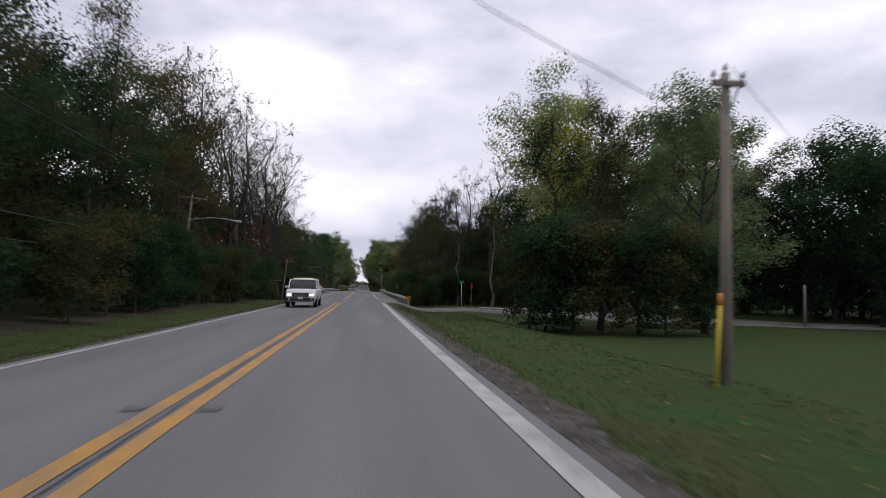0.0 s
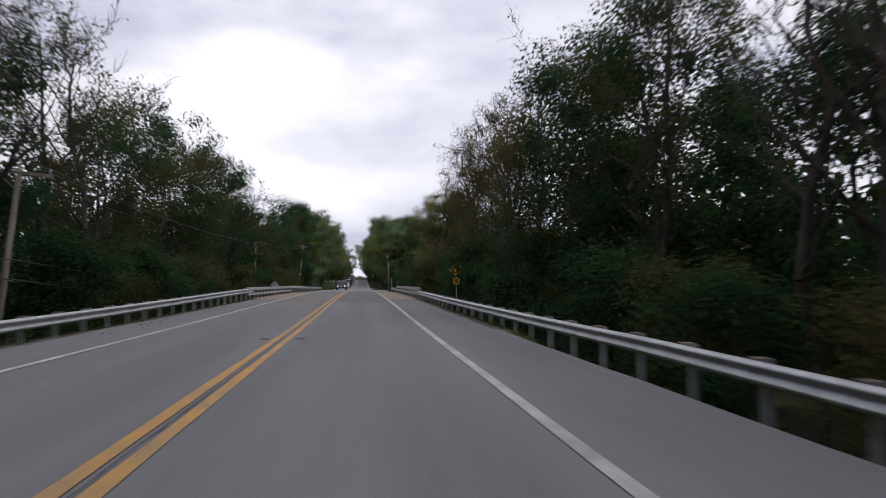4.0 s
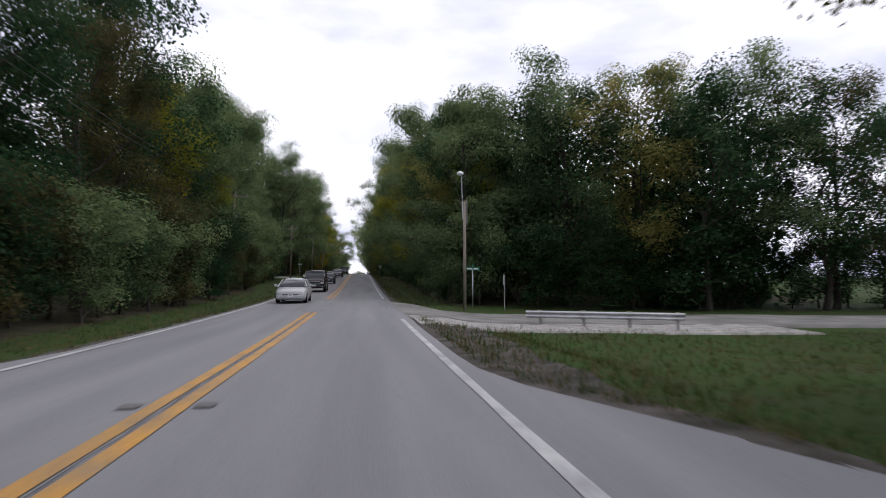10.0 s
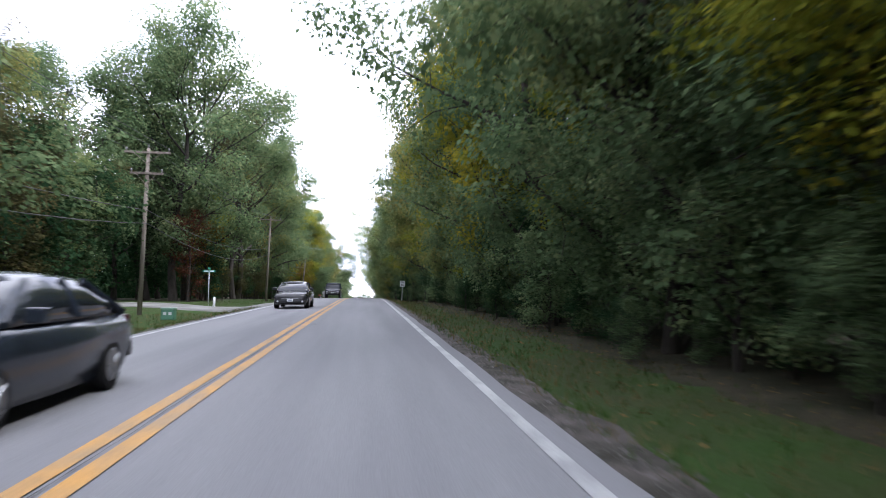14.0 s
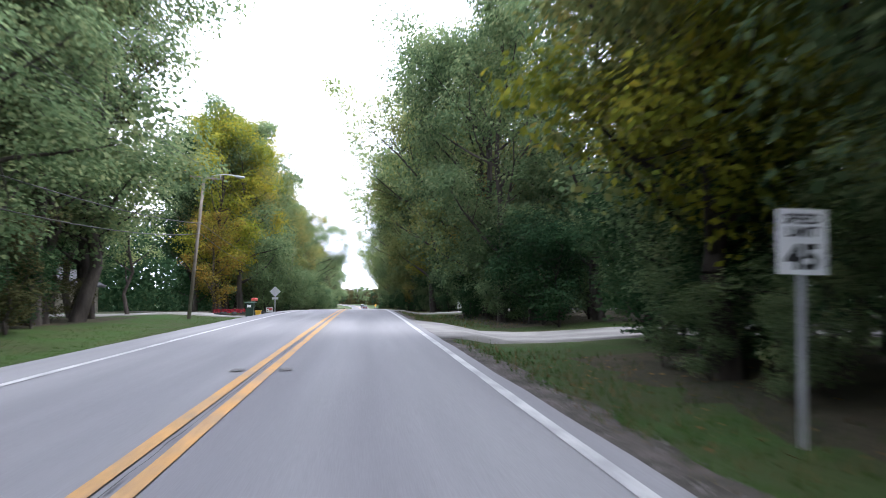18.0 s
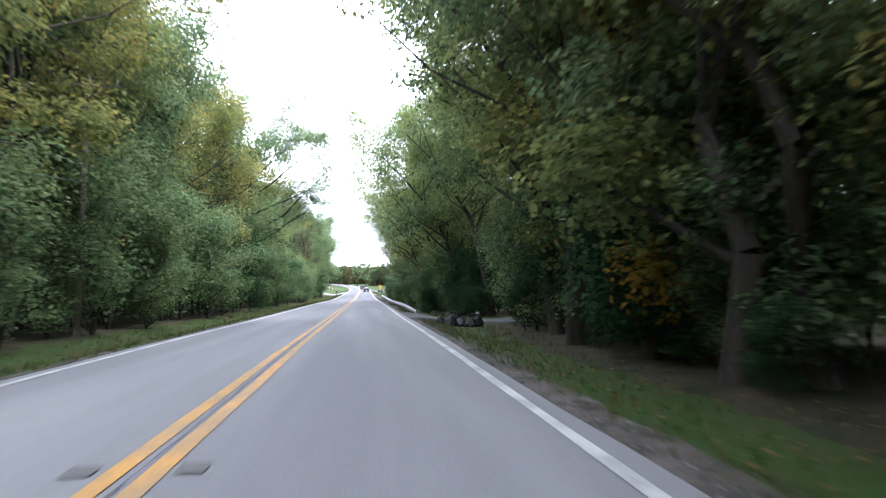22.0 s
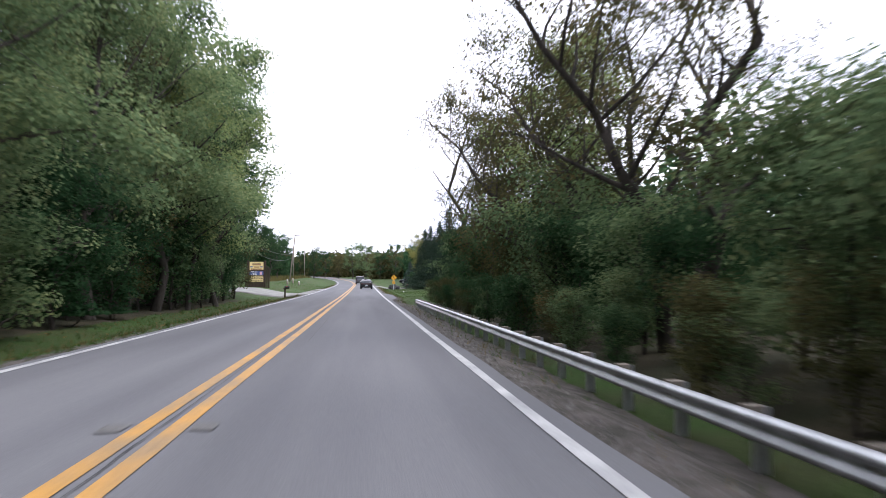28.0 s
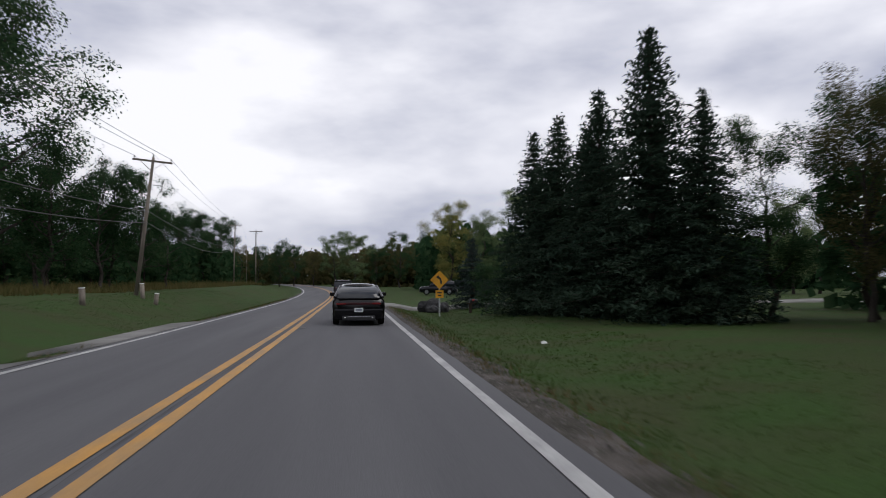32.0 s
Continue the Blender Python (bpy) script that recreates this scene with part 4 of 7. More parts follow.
M_STONES = mat("loose_stones", (0.17, 0.16, 0.15), 0.9, second=(0.06, 0.055, 0.05), scale=9, fine=30, fine_amt=0.3, bump=0)
for y0, y1, side, per in [(0, 70, 1, 60), (240, 400, 1, 40), (400, 520, 1, 40), (520, 700, 1, 60), (0, 340, -1, 12), (340, 700, -1, 12)]:
    pebbles(y0, y1, side, per, "loose grey stones along the pavement edge")
L_FALLEN = leaf_mat("fallen_leaves", (0.09, 0.055, 0.028), (0.16, 0.10, 0.045), (0.27, 0.19, 0.075), 0.1)
for y0, y1, side, a, b, n in [(268, 402, 1, 5.0, 11, 3200), (418, 440, 1, 5.0, 11, 600), (452, 522, 1, 5.0, 11, 1700), (2, 140, -1, 4.6, 10, 2600), (178, 340, -1, 4.6, 10, 1800), (456, 650, -1, 4.6, 9, 1600), (4, 56, 1, 4.6, 9, 500)]:
    y_ = rng.uniform(y0, y1, n)
    x_ = side * (a + (b - a) * rng.random(n) ** 0.8)
    z_ = np.array([zg(p, q) for p, q in zip(x_, y_)]) - 0.01
    cards("fallen_leaves", np.stack([x_, y_, z_], 1), rng.normal(0, 0.25, (n, 3)) + np.array([0, 0, 1.0]), 0.085, 0.36, L_FALLEN, "brown fallen leaves scattered over the verge", "fallen leaves")
L_MEADOW = leaf_mat("meadow_blades", (0.06, 0.07, 0.025), (0.10, 0.09, 0.035), (0.15, 0.11, 0.05), 0.3)
blades("meadow_grass", [(x, y, zg(x, y)) for x, y in zip(rng.uniform(-34, -14, 7000), rng.uniform(700, 800, 7000))], 0.45, 0.03, L_MEADOW, "tall dry meadow grass before a tree row")


def wood_mass(y0, y1, x0, x1, top, per_m, material, label, size=1.2, low=1.0):
    n = int((y1 - y0) * per_m)
    y, x = rng.uniform(y0, y1, n), rng.uniform(x0, x1, n)
    h = np.array([top * (0.8 + 0.4 * noise.noise(Vector((a * 0.13, b * 0.13, 4))) + 0.2 * noise.noise(Vector((a * 0.5, b * 0.5, 9)))) for a, b in zip(x, y)])
    z = np.array([zg(a, b) for a, b in zip(x, y)]) + h * rng.random(n) ** low
    cards("woodland", np.stack([x, y, z], 1), rng.normal(0, 1, (n, 3)) + np.array([0, 0, 0.5]), size, 0.36, material, label, "woods")


for y0, y1, x0, x1, top in [(-40, 150, -36, -24, 15), (150, 310, -36, -24, 15), (310, 500, -38, -28, 16), (500, 655, -34, -20, 15),
                            (84, 243, 23, 36, 13), (264, 300, 21, 33, 13.5), (300, 345, 21, 33, 19), (345, 420, 21, 33, 13), (420, 498, 21, 33, 13), (498, 585, 22, 33, 10), (585, 650, 20, 33, 11), (5, 70, 60, 80, 13), (66, 110, 44, 80, 14), (60, 110, 80, 120, 14), (655, 720, -62, -46, 10), (205, 262, 48, 74, 13)]:
    wood_mass(y0, y1, x0, x1, top, 230, L_DARK, "dark woods far behind the roadside trees", 0.75)

# ---- helpers for built things ----
def bm_box(bm, x0, x1, y0, y1, z0, z1, bevel=0.0, seg=2):
    r = bmesh.ops.create_cube(bm, size=1)
    vs = r["verts"]
    bmesh.ops.scale(bm, vec=(x1 - x0, y1 - y0, z1 - z0), verts=vs)
    bmesh.ops.translate(bm, vec=((x0 + x1) / 2, (y0 + y1) / 2, (z0 + z1) / 2), verts=vs)
    if bevel:
        es = list({e for v in vs for e in v.link_edges})
        bmesh.ops.bevel(bm, geom=es, offset=bevel, segments=seg, affect="EDGES", profile=0.6)


def bm_tube(bm, p, q, r0, r1, sides=10, cap=True):
    p, q = Vector(p), Vector(q)
    d = q - p
    m = Matrix.Translation((p + q) / 2) @ d.to_track_quat("Z", "Y").to_matrix().to_4x4()
    bmesh.ops.create_cone(bm, cap_ends=cap, segments=sides, radius1=r0, radius2=r1, depth=d.length, matrix=m)


def bm_poly(bm, pts, depth, axis=1):
    """A flat outline in x and z, given thickness along y."""
    f = bm.faces.new([bm.verts.new((x, 0, z)) for x, z in pts])
    r = bmesh.ops.extrude_face_region(bm, geom=[f])
    bmesh.ops.translate(bm, vec=(0, depth, 0), verts=[v for v in r["geom"] if isinstance(v, bmesh.types.BMVert)])
    bmesh.ops.recalc_face_normals(bm, faces=bm.faces)


def put(name, bm, material, parent, label="", smooth=False, at=None):
    me = bpy.data.meshes.new(name)
    bm.to_mesh(me)
    bm.free()
    me.materials.append(material)
    if smooth:
        me.polygons.foreach_set("use_smooth", [True] * len(me.polygons))
    ob = new(name, me)
    if parent:
        ob.parent = parent
    if at:
        ob.location = at
    return tagged(ob, label) if label else ob


def box_part(name, parent, material, x0, x1, y0, y1, z0, z1, bevel=0.0, label=""):
    bm = bmesh.new()
    bm_box(bm, x0, x1, y0, y1, z0, z1, bevel)
    return put(name, bm, material, parent, label)


def tube_part(name, parent, material, p, q, r0, r1, sides=10, label=""):
    bm = bmesh.new()
    bm_tube(bm, p, q, r0, r1, sides)
    return put(name, bm, material, parent, label, sides > 8)


def plain(name, col, rough=0.5, metal=0.0, glow=0.0):
    m = mat(name, col, rough, metal, second=tuple(c * 0.88 for c in col), scale=5, fine=40, fine_amt=0.06, bump=0.03)
    if glow:
        b = m.node_tree.nodes["Principled BSDF"]
        b.inputs["Emission Color"].default_value, b.inputs["Emission Strength"].default_value = (*col, 1), glow
    return m


M_ALU = plain("bare_sign_metal", (0.50, 0.51, 0.52), 0.45, 0.4)
M_SIGNW = plain("white_sign_sheet", (0.75, 0.76, 0.76), 0.5)
M_BLACK = plain("black_sign_paint", (0.02, 0.02, 0.02), 0.6)
M_SIGNY = plain("yellow_sign_sheet", (0.75, 0.36, 0.02), 0.5)
M_RED = plain("red_sign_sheet", (0.45, 0.03, 0.03), 0.5)
M_GREENS = plain("green_sign_sheet", (0.02, 0.22, 0.13), 0.5)
M_BLUES = plain("blue_sign_panel", (0.05, 0.09, 0.25), 0.5)
M_CREAM = plain("cream_yellow_sign_panel", (0.75, 0.58, 0.25), 0.6)
M_BROWNW = mat("dark_brown_wood", (0.055, 0.04, 0.03), 0.85, scale=3, fine=30, bump=0.4, stretch=(3, 3, 0.3))
M_CERAMIC = plain("grey_insulator", (0.35, 0.34, 0.33), 0.3)
M_WIRE = plain("dark_cable", (0.035, 0.035, 0.035), 0.6)
M_TRANSF = plain("grey_transformer_can", (0.38, 0.40, 0.41), 0.5, 0.2)


# ---- utility poles ----
def utility_pole(x, y, h, lean=0.0, arms=1, arm_w=2.4, lamp=None, box=None, can=False, low_arm=False, top_low=0.5):
    ob = new("utility_pole")
    ob.location = (x, y, zg(x, y) - 0.05)
    ob.rotation_euler = (0, radians(lean), 0)
    tube_part("pole", ob, M_POLE, (0, 0, -0.5), (0, 0, h), 0.135, 0.09, 12)
    tops = []
    for k in range(arms):
        z = h - 0.25 - 1.15 * k
        w = arm_w if k == 0 else arm_w * 0.72
        box_part("crossarm", ob, M_POLE, -w / 2, w / 2, -0.18, -0.07, z - 0.06, z + 0.06, 0.01)
        for s in (-1, 1):
            tube_part("brace", ob, M_POLE, (s * w * 0.3, -0.19, z - 0.05), (0, -0.13, z - 0.62), 0.018, 0.018, 6)
        for s in (-0.46, 0.46, 0.0):
            bm = bmesh.new()
            zz = z + 0.06 if s else h
            bm_tube(bm, (s * w, -0.12 if s else 0, zz), (s * w, -0.12 if s else 0, zz + 0.1), 0.018, 0.018, 8)
            bm_tube(bm, (s * w, -0.12 if s else 0, zz + 0.08), (s * w, -0.12 if s else 0, zz + 0.2), 0.055, 0.03, 10)
            put("insulator", bm, M_CERAMIC, ob, "", True)
    if low_arm:
        box_part("bracket", ob, M_STEEL, 0.1, 0.75, -0.03, 0.03, h - 1.75, h - 1.69, 0.005)
        tube_part("cutout", ob, M_CERAMIC, (0.72, 0, h - 2.1), (0.72, 0, h - 1.55), 0.04, 0.035, 8)
    if lamp:
        reach, z = lamp
        pts_ = [(0.1 + reach * i / 8, 0.15, z + 0.35 * math.sin(i / 8 * 2.2)) for i in range(9)]
        last = pts_[-1]
        vs_ = [(px, py + 0.035 * math.cos(q * math.pi / 4), pz + 0.035 * math.sin(q * math.pi / 4)) for px, py, pz in pts_ for q in range(8)]
        fs_ = [(8 * i + q, 8 * i + (q + 1) % 8, 8 * i + 8 + (q + 1) % 8, 8 * i + 8 + q) for i in range(8) for q in range(8)]
        part("lamp_arm", to_mesh("lamp_arm", vs_, fs_, M_STEEL, True), ob)
        bm = bmesh.new()
        bmesh.ops.create_uvsphere(bm, u_segments=14, v_segments=8, radius=1)
        bmesh.ops.scale(bm, vec=(0.36, 0.15, 0.1), verts=bm.verts)
        bmesh.ops.translate(bm, vec=(last[0] + 0.25, last[1], last[2] - 0.02), verts=bm.verts)
        put("lamp_head", bm, M_TRANSF, ob, "pale street lamp head", True)
    if box:
        box_part("meter_box", ob, M_TRANSF, -0.32, 0.18, -0.42, -0.14, box - 0.32, box + 0.3, 0.02, "grey metal box")
    if can:
        tube_part("transformer", ob, M_TRANSF, (0.32, -0.1, h - 2.9), (0.32, -0.1, h - 1.9), 0.24, 0.24, 16, "grey transformer can")
    return tagged(ob, "weathered leaning wooden utility pole with crossarm" if arms else "weathered wooden pole beside the road", "utility pole", "utility poles")


POLES = [(-10.9, -4, 8.6, 2), (-12.0, 55, 8.4, 5), (-11.4, 115, 8.6, 6), (-11.5, 176.6, 9.2, 2), (-11.0, 234.5, 9.4, 5), (-10.6, 287, 9.6, 4), (-9.9, 339.4, 9.0, 1), (-9.3, 382, 9.6, 2),
         (-10.0, 433, 9.9, 5), (-9.4, 492.4, 10.1, 2), (-10.2, 543, 9.4, 2), (-10.3, 591, 9.4, 2), (-10.3, 651, 9.6, 0), (-11.2, 709.7, 8.6, 6), (-18.6, 790, 10.6, 1), (-27, 862, 11, 0), (-38, 930, 11, 0)]
for i, (x, y, h, lean) in enumerate(POLES):
    utility_pole(x, y, h, lean, 2 if i in (3, 6) else 1, 2.4, lamp=(3.2, h - 1.9) if i == 1 else (2.0, h - 0.2) if i == 8 else None, box=3.3 if i == 4 else None, can=i in (12, 5), low_arm=i in (13, 0, 9))
utility_pole(-16.2, 800, 10.2, 0, 1)
utility_pole(9.4, 13.5, 6.4, 0, 1, 0.7)


def cable(name, pts, sag, r, label):
    verts, faces = [], []
    line_pts = []
    for (p, q) in zip(pts[:-1], pts[1:]):
        for i in range(12):
            t = i / 12
            line_pts.append((p[0] + (q[0] - p[0]) * t, p[1] + (q[1] - p[1]) * t, p[2] + (q[2] - p[2]) * t - sag * 4 * t * (1 - t)))
    line_pts.append(pts[-1])
    for x, y, z in line_pts:
        for a in range(4):
            verts.append((x + r * math.cos(a * math.pi / 2), y, z + r * math.sin(a * math.pi / 2)))
    for i in range(len(line_pts) - 1):
        for a in range(4):
            faces.append((4 * i + a, 4 * i + (a + 1) % 4, 4 * i + 4 + (a + 1) % 4, 4 * i + 4 + a))
    return tagged(link(name, verts, faces, M_WIRE, True), label, "cable", "overhead cables")


def pole_top(p, side, down):
    x, y, h, lean = p
    a = radians(lean)
    u = h - down
    return (x + side * math.cos(a) + u * math.sin(a), y - 0.1, zg(x, y) - 0.05 + u * math.cos(a) - side * math.sin(a))


for side, down, sag in ((-1.1, 0.02, 0.7), (0.0, -0.2, 0.7), (1.1, 0.02, 0.7), (0.17, 3.4, 1.0), (0.17, 4.1, 1.3)):
    cable("overhead_cable", [pole_top(p, side, down) for p in POLES], sag, 0.014 if down < 1 else 0.022, "thin dark overhead cable slung between wooden poles")
cable("overhead_cable", [pole_top((9.4, 13.5, 6.4, 0), 0, 1.3), (3.67, 9.5, 5.4), (-10.9, -4, 8.6)], 0.05, 0.012, "dark cable crossing above the road from a short pole")
cable("overhead_cable", [pole_top((9.4, 13.5, 6.4, 0), 0.1, -0.1), (24, 30, 7)], 0.3, 0.012, "dark cable running from a short pole towards the woods")

yp = new("guy_marker")
yp.location = (8.7, 12.6, zg(8.7, 12.6) - 0.02)
yp.rotation_euler = (0, radians(3), 0)
tube_part("sleeve", yp, plain("yellow_plastic_sleeve", (0.75, 0.55, 0.03), 0.5), (0, 0, 0), (0, 0, 1.55), 0.032, 0.03, 10)
tube_part("cap", yp, plain("orange_plastic_cap", (0.7, 0.2, 0.03), 0.5), (0, 0, 1.55), (0, 0, 1.78), 0.045, 0.035, 10)
tagged(yp, "yellow plastic guy-wire marker beside a wooden pole", "marker post")

# lamp pole at the junction
lp = new("street_lamp")
lp.location = (8.43, 260.6, zg(8.43, 260.6) - 0.05)
tube_part("pole", lp, M_POLE, (0, 0, -0.4), (0, 0, 6.7), 0.105, 0.08, 12)
tube_part("mast", lp, M_STEEL, (-0.12, -0.1, 5.6), (-0.2, -0.1, 8.3), 0.035, 0.03, 8)
bm = bmesh.new()
bmesh.ops.create_uvsphere(bm, u_segments=16, v_segments=10, radius=1)
bmesh.ops.scale(bm, vec=(0.22, 0.24, 0.13), verts=bm.verts)
bmesh.ops.translate(bm, vec=(-0.28, -0.15, 8.4), verts=bm.verts)
put("lamp_head", bm, M_SIGNW, lp, "white street lamp head", True)
tube_part("conduit", lp, M_STEEL, (0.14, -0.06, 5.2), (0.14, -0.06, 6.8), 0.025, 0.025, 8)
tagged(lp, "wooden lamp pole with a white lamp head at a junction", "street lamp")


# ---- guardrails ----
W_OUT = [(0.0, 0.155), (0.03, 0.15), (0.083, 0.105), (0.083, 0.07), (0.0, 0.02), (0.0, -0.02), (0.083, -0.07), (0.083, -0.105), (0.03, -0.15), (0.0, -0.155)]


def rail_post_mesh(length):
    bm = bmesh.new()
    for a, b, c, d in ((-0.05, 0.05, -0.075, -0.065), (-0.05, 0.05, 0.065, 0.075), (-0.004, 0.004, -0.065, 0.065)):
        bm_box(bm, c, d, a, b, -length, 0.03)
    me = bpy.data.meshes.new("post")
    bm.to_mesh(me)
    bm.free()
    me.materials.append(M_STEEL)
    return me


def rail_block_mesh():
    bm = bmesh.new()
    bm_box(bm, -0.1, 0.1, -0.075, 0.075, -0.18, 0.18, 0.008)
    me = bpy.data.meshes.new("block")
    bm.to_mesh(me)
    bm.free()
    me.materials.append(M_POLE)
    return me


POST_ME, BLOCK_ME = rail_post_mesh(1.3), rail_block_mesh()


def guardrail(path, side, gap, label, blocks=True):
    """A corrugated rail along points (s, y, top over the road), on posts."""
    ob = new("guardrail")
    ys = [p[1] for p in path]

    def at(y):
        return float(np.interp(y, ys, [p[0] for p in path])), float(np.interp(y, ys, [p[2] for p in path])) + zr(y)

    rows = []
    n = int((ys[-1] - ys[0]) / 0.95)
    for i in range(n + 1):
        y = ys[0] + (ys[-1] - ys[0]) * i / n
        s, top = at(y)
        loop = [(s - side * d, y, top - 0.155 + z) for d, z in W_OUT] + [(s - side * (d - 0.006), y, top - 0.155 + z) for d, z in reversed(W_OUT)]
        rows.append(loop + loop[:1])
    if side < 0:
        rows.reverse()
    rail = grid("rail", rows, M_STEEL, True)
    rail.parent = ob
    y = ys[0] + 0.3
    while y < ys[-1]:
        s, top = at(y)
        p = new("post", POST_ME)
        p.location, p.parent = (s + side * (0.2 if blocks else 0.08), y, top - 0.02), ob
        if blocks:
            b = new("block", BLOCK_ME)
            b.location, b.parent = (s + side * 0.10, y, top - 0.15), ob
        y += gap
    return tagged(ob, label, "guardrail", "guardrails")


guardrail([(7.35, 85.2, 0.2), (6.8, 100, 0.42), (6.2, 125, 0.5), (6.1, 141, 0.55)], 1, 1.905, "galvanised corrugated guardrail leading to a bridge")
guardrail([(6.12, 171.6, 0.5), (6.25, 185, 0.48), (6.75, 203.6, 0.48)], 1, 0.952, "galvanised corrugated guardrail on close posts past a bridge")
guardrail([(-6.3, 98.5, 0.45), (-6.1, 120, 0.6), (-6.05, 140.5, 0.75)], -1, 1.905, "galvanised corrugated guardrail leading to a bridge")
guardrail([(-6.05, 168.2, 0.78), (-5.9, 195, 0.65), (-5.75, 221.6, 0.58)], -1, 1.905, "galvanised corrugated guardrail past a bridge")
guardrail([(6.3, 526.0, -0.4), (6.0, 530, -0.15), (5.95, 540, 0.0), (5.95, 577, -0.03)], 1, 1.905, "long galvanised guardrail above a wooded slope")
guardrail([(6.25, 581.5, -0.1), (5.98, 585, 0.06), (5.95, 638, 0.04), (6.1, 641, -0.1)], 1, 1.905, "long galvanised guardrail on weathered posts above a slope")

# rail along the side road at the junction
sr = guardrail([(0, 0, 0.68), (0, 6.6, 0.68)], 1, 1.905, "short galvanised guardrail along the side road")
sr.location = (15.0, 245.0, zg(12, 247) - zr(3) - 0.05)
sr.rotation_euler = (0, 0, radians(59.5))
sr2 = guardrail([(0, 0, 0.62), (0, 5.6, 0.62)], 1, 1.905, "short galvanised guardrail along the side road")
sr2.location = (17.5, 59.0, zg(15, 59) - zr(3))
sr2.rotation_euler = (0, 0, radians(80))

# end wing and frame at rail ends
for x, y, k in ((6.78, 203.9, 1), (-5.75, 221.9, -1)):
    ob = new("rail_terminal")
    ob.location = (x, y, zr(y))
    box_part("upright", ob, M_STEEL, -0.04, 0.06, -0.06, 0.06, -0.7, 0.62, 0.006)
    box_part("top_plate", ob, M_STEEL, -0.06, 0.5 if k > 0 else 0.1, -0.05, 0.05, 0.5, 0.6, 0.006)
    box_part("end_plate", ob, M_STEEL, -0.05 - 0.05 * k, 0.0, -0.07, 0.07, 0.1, 0.5, 0.01)
    tagged(ob, "galvanised steel end frame of a guardrail", "rail end")


# ---- bridge rails: two box beams on short posts ----
def bridge_rail(side, y0, y1):
    ob = new("bridge_rail")
    x = side * 6.1
    zt = zr((y0 + y1) / 2)
    post = bmesh.new()
    bm_box(post, -0.07, 0.07, -0.06, 0.06, -0.3, 0.8, 0.008)
    me = bpy.data.meshes.new("post")
    post.to_mesh(me)
    post.free()
    me.materials.append(M_PAINTSTEEL)
    n = int((y1 - y0) / 1.9)
    for nm, a, b in (("top_rail", 0.62, 0.84), ("lower_rail", 0.26, 0.44)):
        bm = bmesh.new()
        bm_box(bm, x - 0.09, x + 0.09, y0, y1, zt + a - 0.08, zt + b - 0.08, 0.012)
        r = put(nm, bm, M_PAINTSTEEL, ob)
    for i in range(n + 1):
        p = new("post", me)
        p.location, p.parent = (x + side * 0.17, y0 + 0.3 + (y1 - y0 - 0.6) * i / n, zt - 0.1), ob
    for y in (y0, y1):
        bm = bmesh.new()
        bm_box(bm, x - 0.1, x + 0.1, y - 0.16, y + 0.16, zt + 0.16, zt + 0.78, 0.02)
        put("end_plate", bm, M_PAINTSTEEL, ob)
    return tagged(ob, "grey two-beam steel bridge railing on short posts", "bridge railing")


bridge_rail(1, 140.5, 171.5)
bridge_rail(-1, 138.5, 168.1)


# ---- signs ----
def post_sign(name, x, y, post_h, label, facing=0.0, lean=0.0, tube=False):
    ob = new(name)
    ob.location = (x, y, zg(x, y) - 0.05)
    ob.rotation_euler = (0, radians(lean), radians(facing))
    if tube:
        tube_part("post", ob, M_ALU, (0, 0.04, -0.3), (0, 0.04, post_h), 0.03, 0.03, 10)
    else:
        bm = bmesh.new()
        bm_box(bm, -0.03, 0.03, 0.02, 0.06, -0.3, post_h, 0.004)
        bm_box(bm, -0.045, -0.03, 0.02, 0.03, -0.3, post_h)
        bm_box(bm, 0.03, 0.045, 0.02, 0.03, -0.3, post_h)
        put("post", bm, M_ALU, ob)
    return tagged(ob, label, "road sign")


def board(parent, name, pts, z, material, y=0.0, depth=0.006, label="", roundness=0.0):
    bm = bmesh.new()
    bm_poly(bm, pts, depth)
    return put(name, bm, material, parent, label, at=(0, y - depth, z))


def diamond(r):
    return [(-r, 0), (-r * 0.06, -r * 0.94), (r * 0.06, -r * 0.94), (r, 0), (r * 0.06, r * 0.94), (-r * 0.06, r * 0.94)]


def rect(w, h):
    return [(-w / 2, -h / 2), (w / 2, -h / 2), (w / 2, h / 2), (-w / 2, h / 2)]


def octagon(r):
    return [(r * math.cos(radians(22.5 + 45 * i)), r * math.sin(radians(22.5 + 45 * i))) for i in range(8)]


def words(parent, text, size, x, y, z, material):
    cu = bpy.data.curves.new("lettering", "FONT")
    cu.body, cu.size, cu.align_x, cu.extrude, cu.offset = text, size, "CENTER", 0.001, size * 0.035
    cu.materials.append(material)
    ob = new("lettering", cu)
    ob.parent, ob.location, ob.rotation_euler = parent, (x, y, z), (radians(90), 0, 0)
    return ob


def bars(parent, rows, material, y=-0.010, h=0.03):
    for x, z, w in rows:
        bm = bmesh.new()
        bm_poly(bm, rect(w, h), 0.002)
        put("bar", bm, material, parent, at=(x, y, z))


def curve_arrow(parent, z, k=1.0):
    pts_l, pts_r = [], []
    for i in range(9):
        a = radians(-10 + 85 * i / 8)
        pts_r.append((-0.11 + 0.25 * math.cos(a), -0.16 + 0.36 * math.sin(a)))
        pts_l.append((-0.11 + 0.15 * math.cos(a), -0.16 + 0.26 * math.sin(a)))
    board(parent, "arrow_shaft", [(x * k, v * k) for x, v in pts_r + pts_l[::-1]], z, M_BLACK, -0.008, 0.003)
    board(parent, "arrow_head", [(-0.02 * k, 0.26 * k), (-0.22 * k, 0.17 * k), (-0.03 * k, 0.03 * k)], z, M_BLACK, -0.008, 0.003)


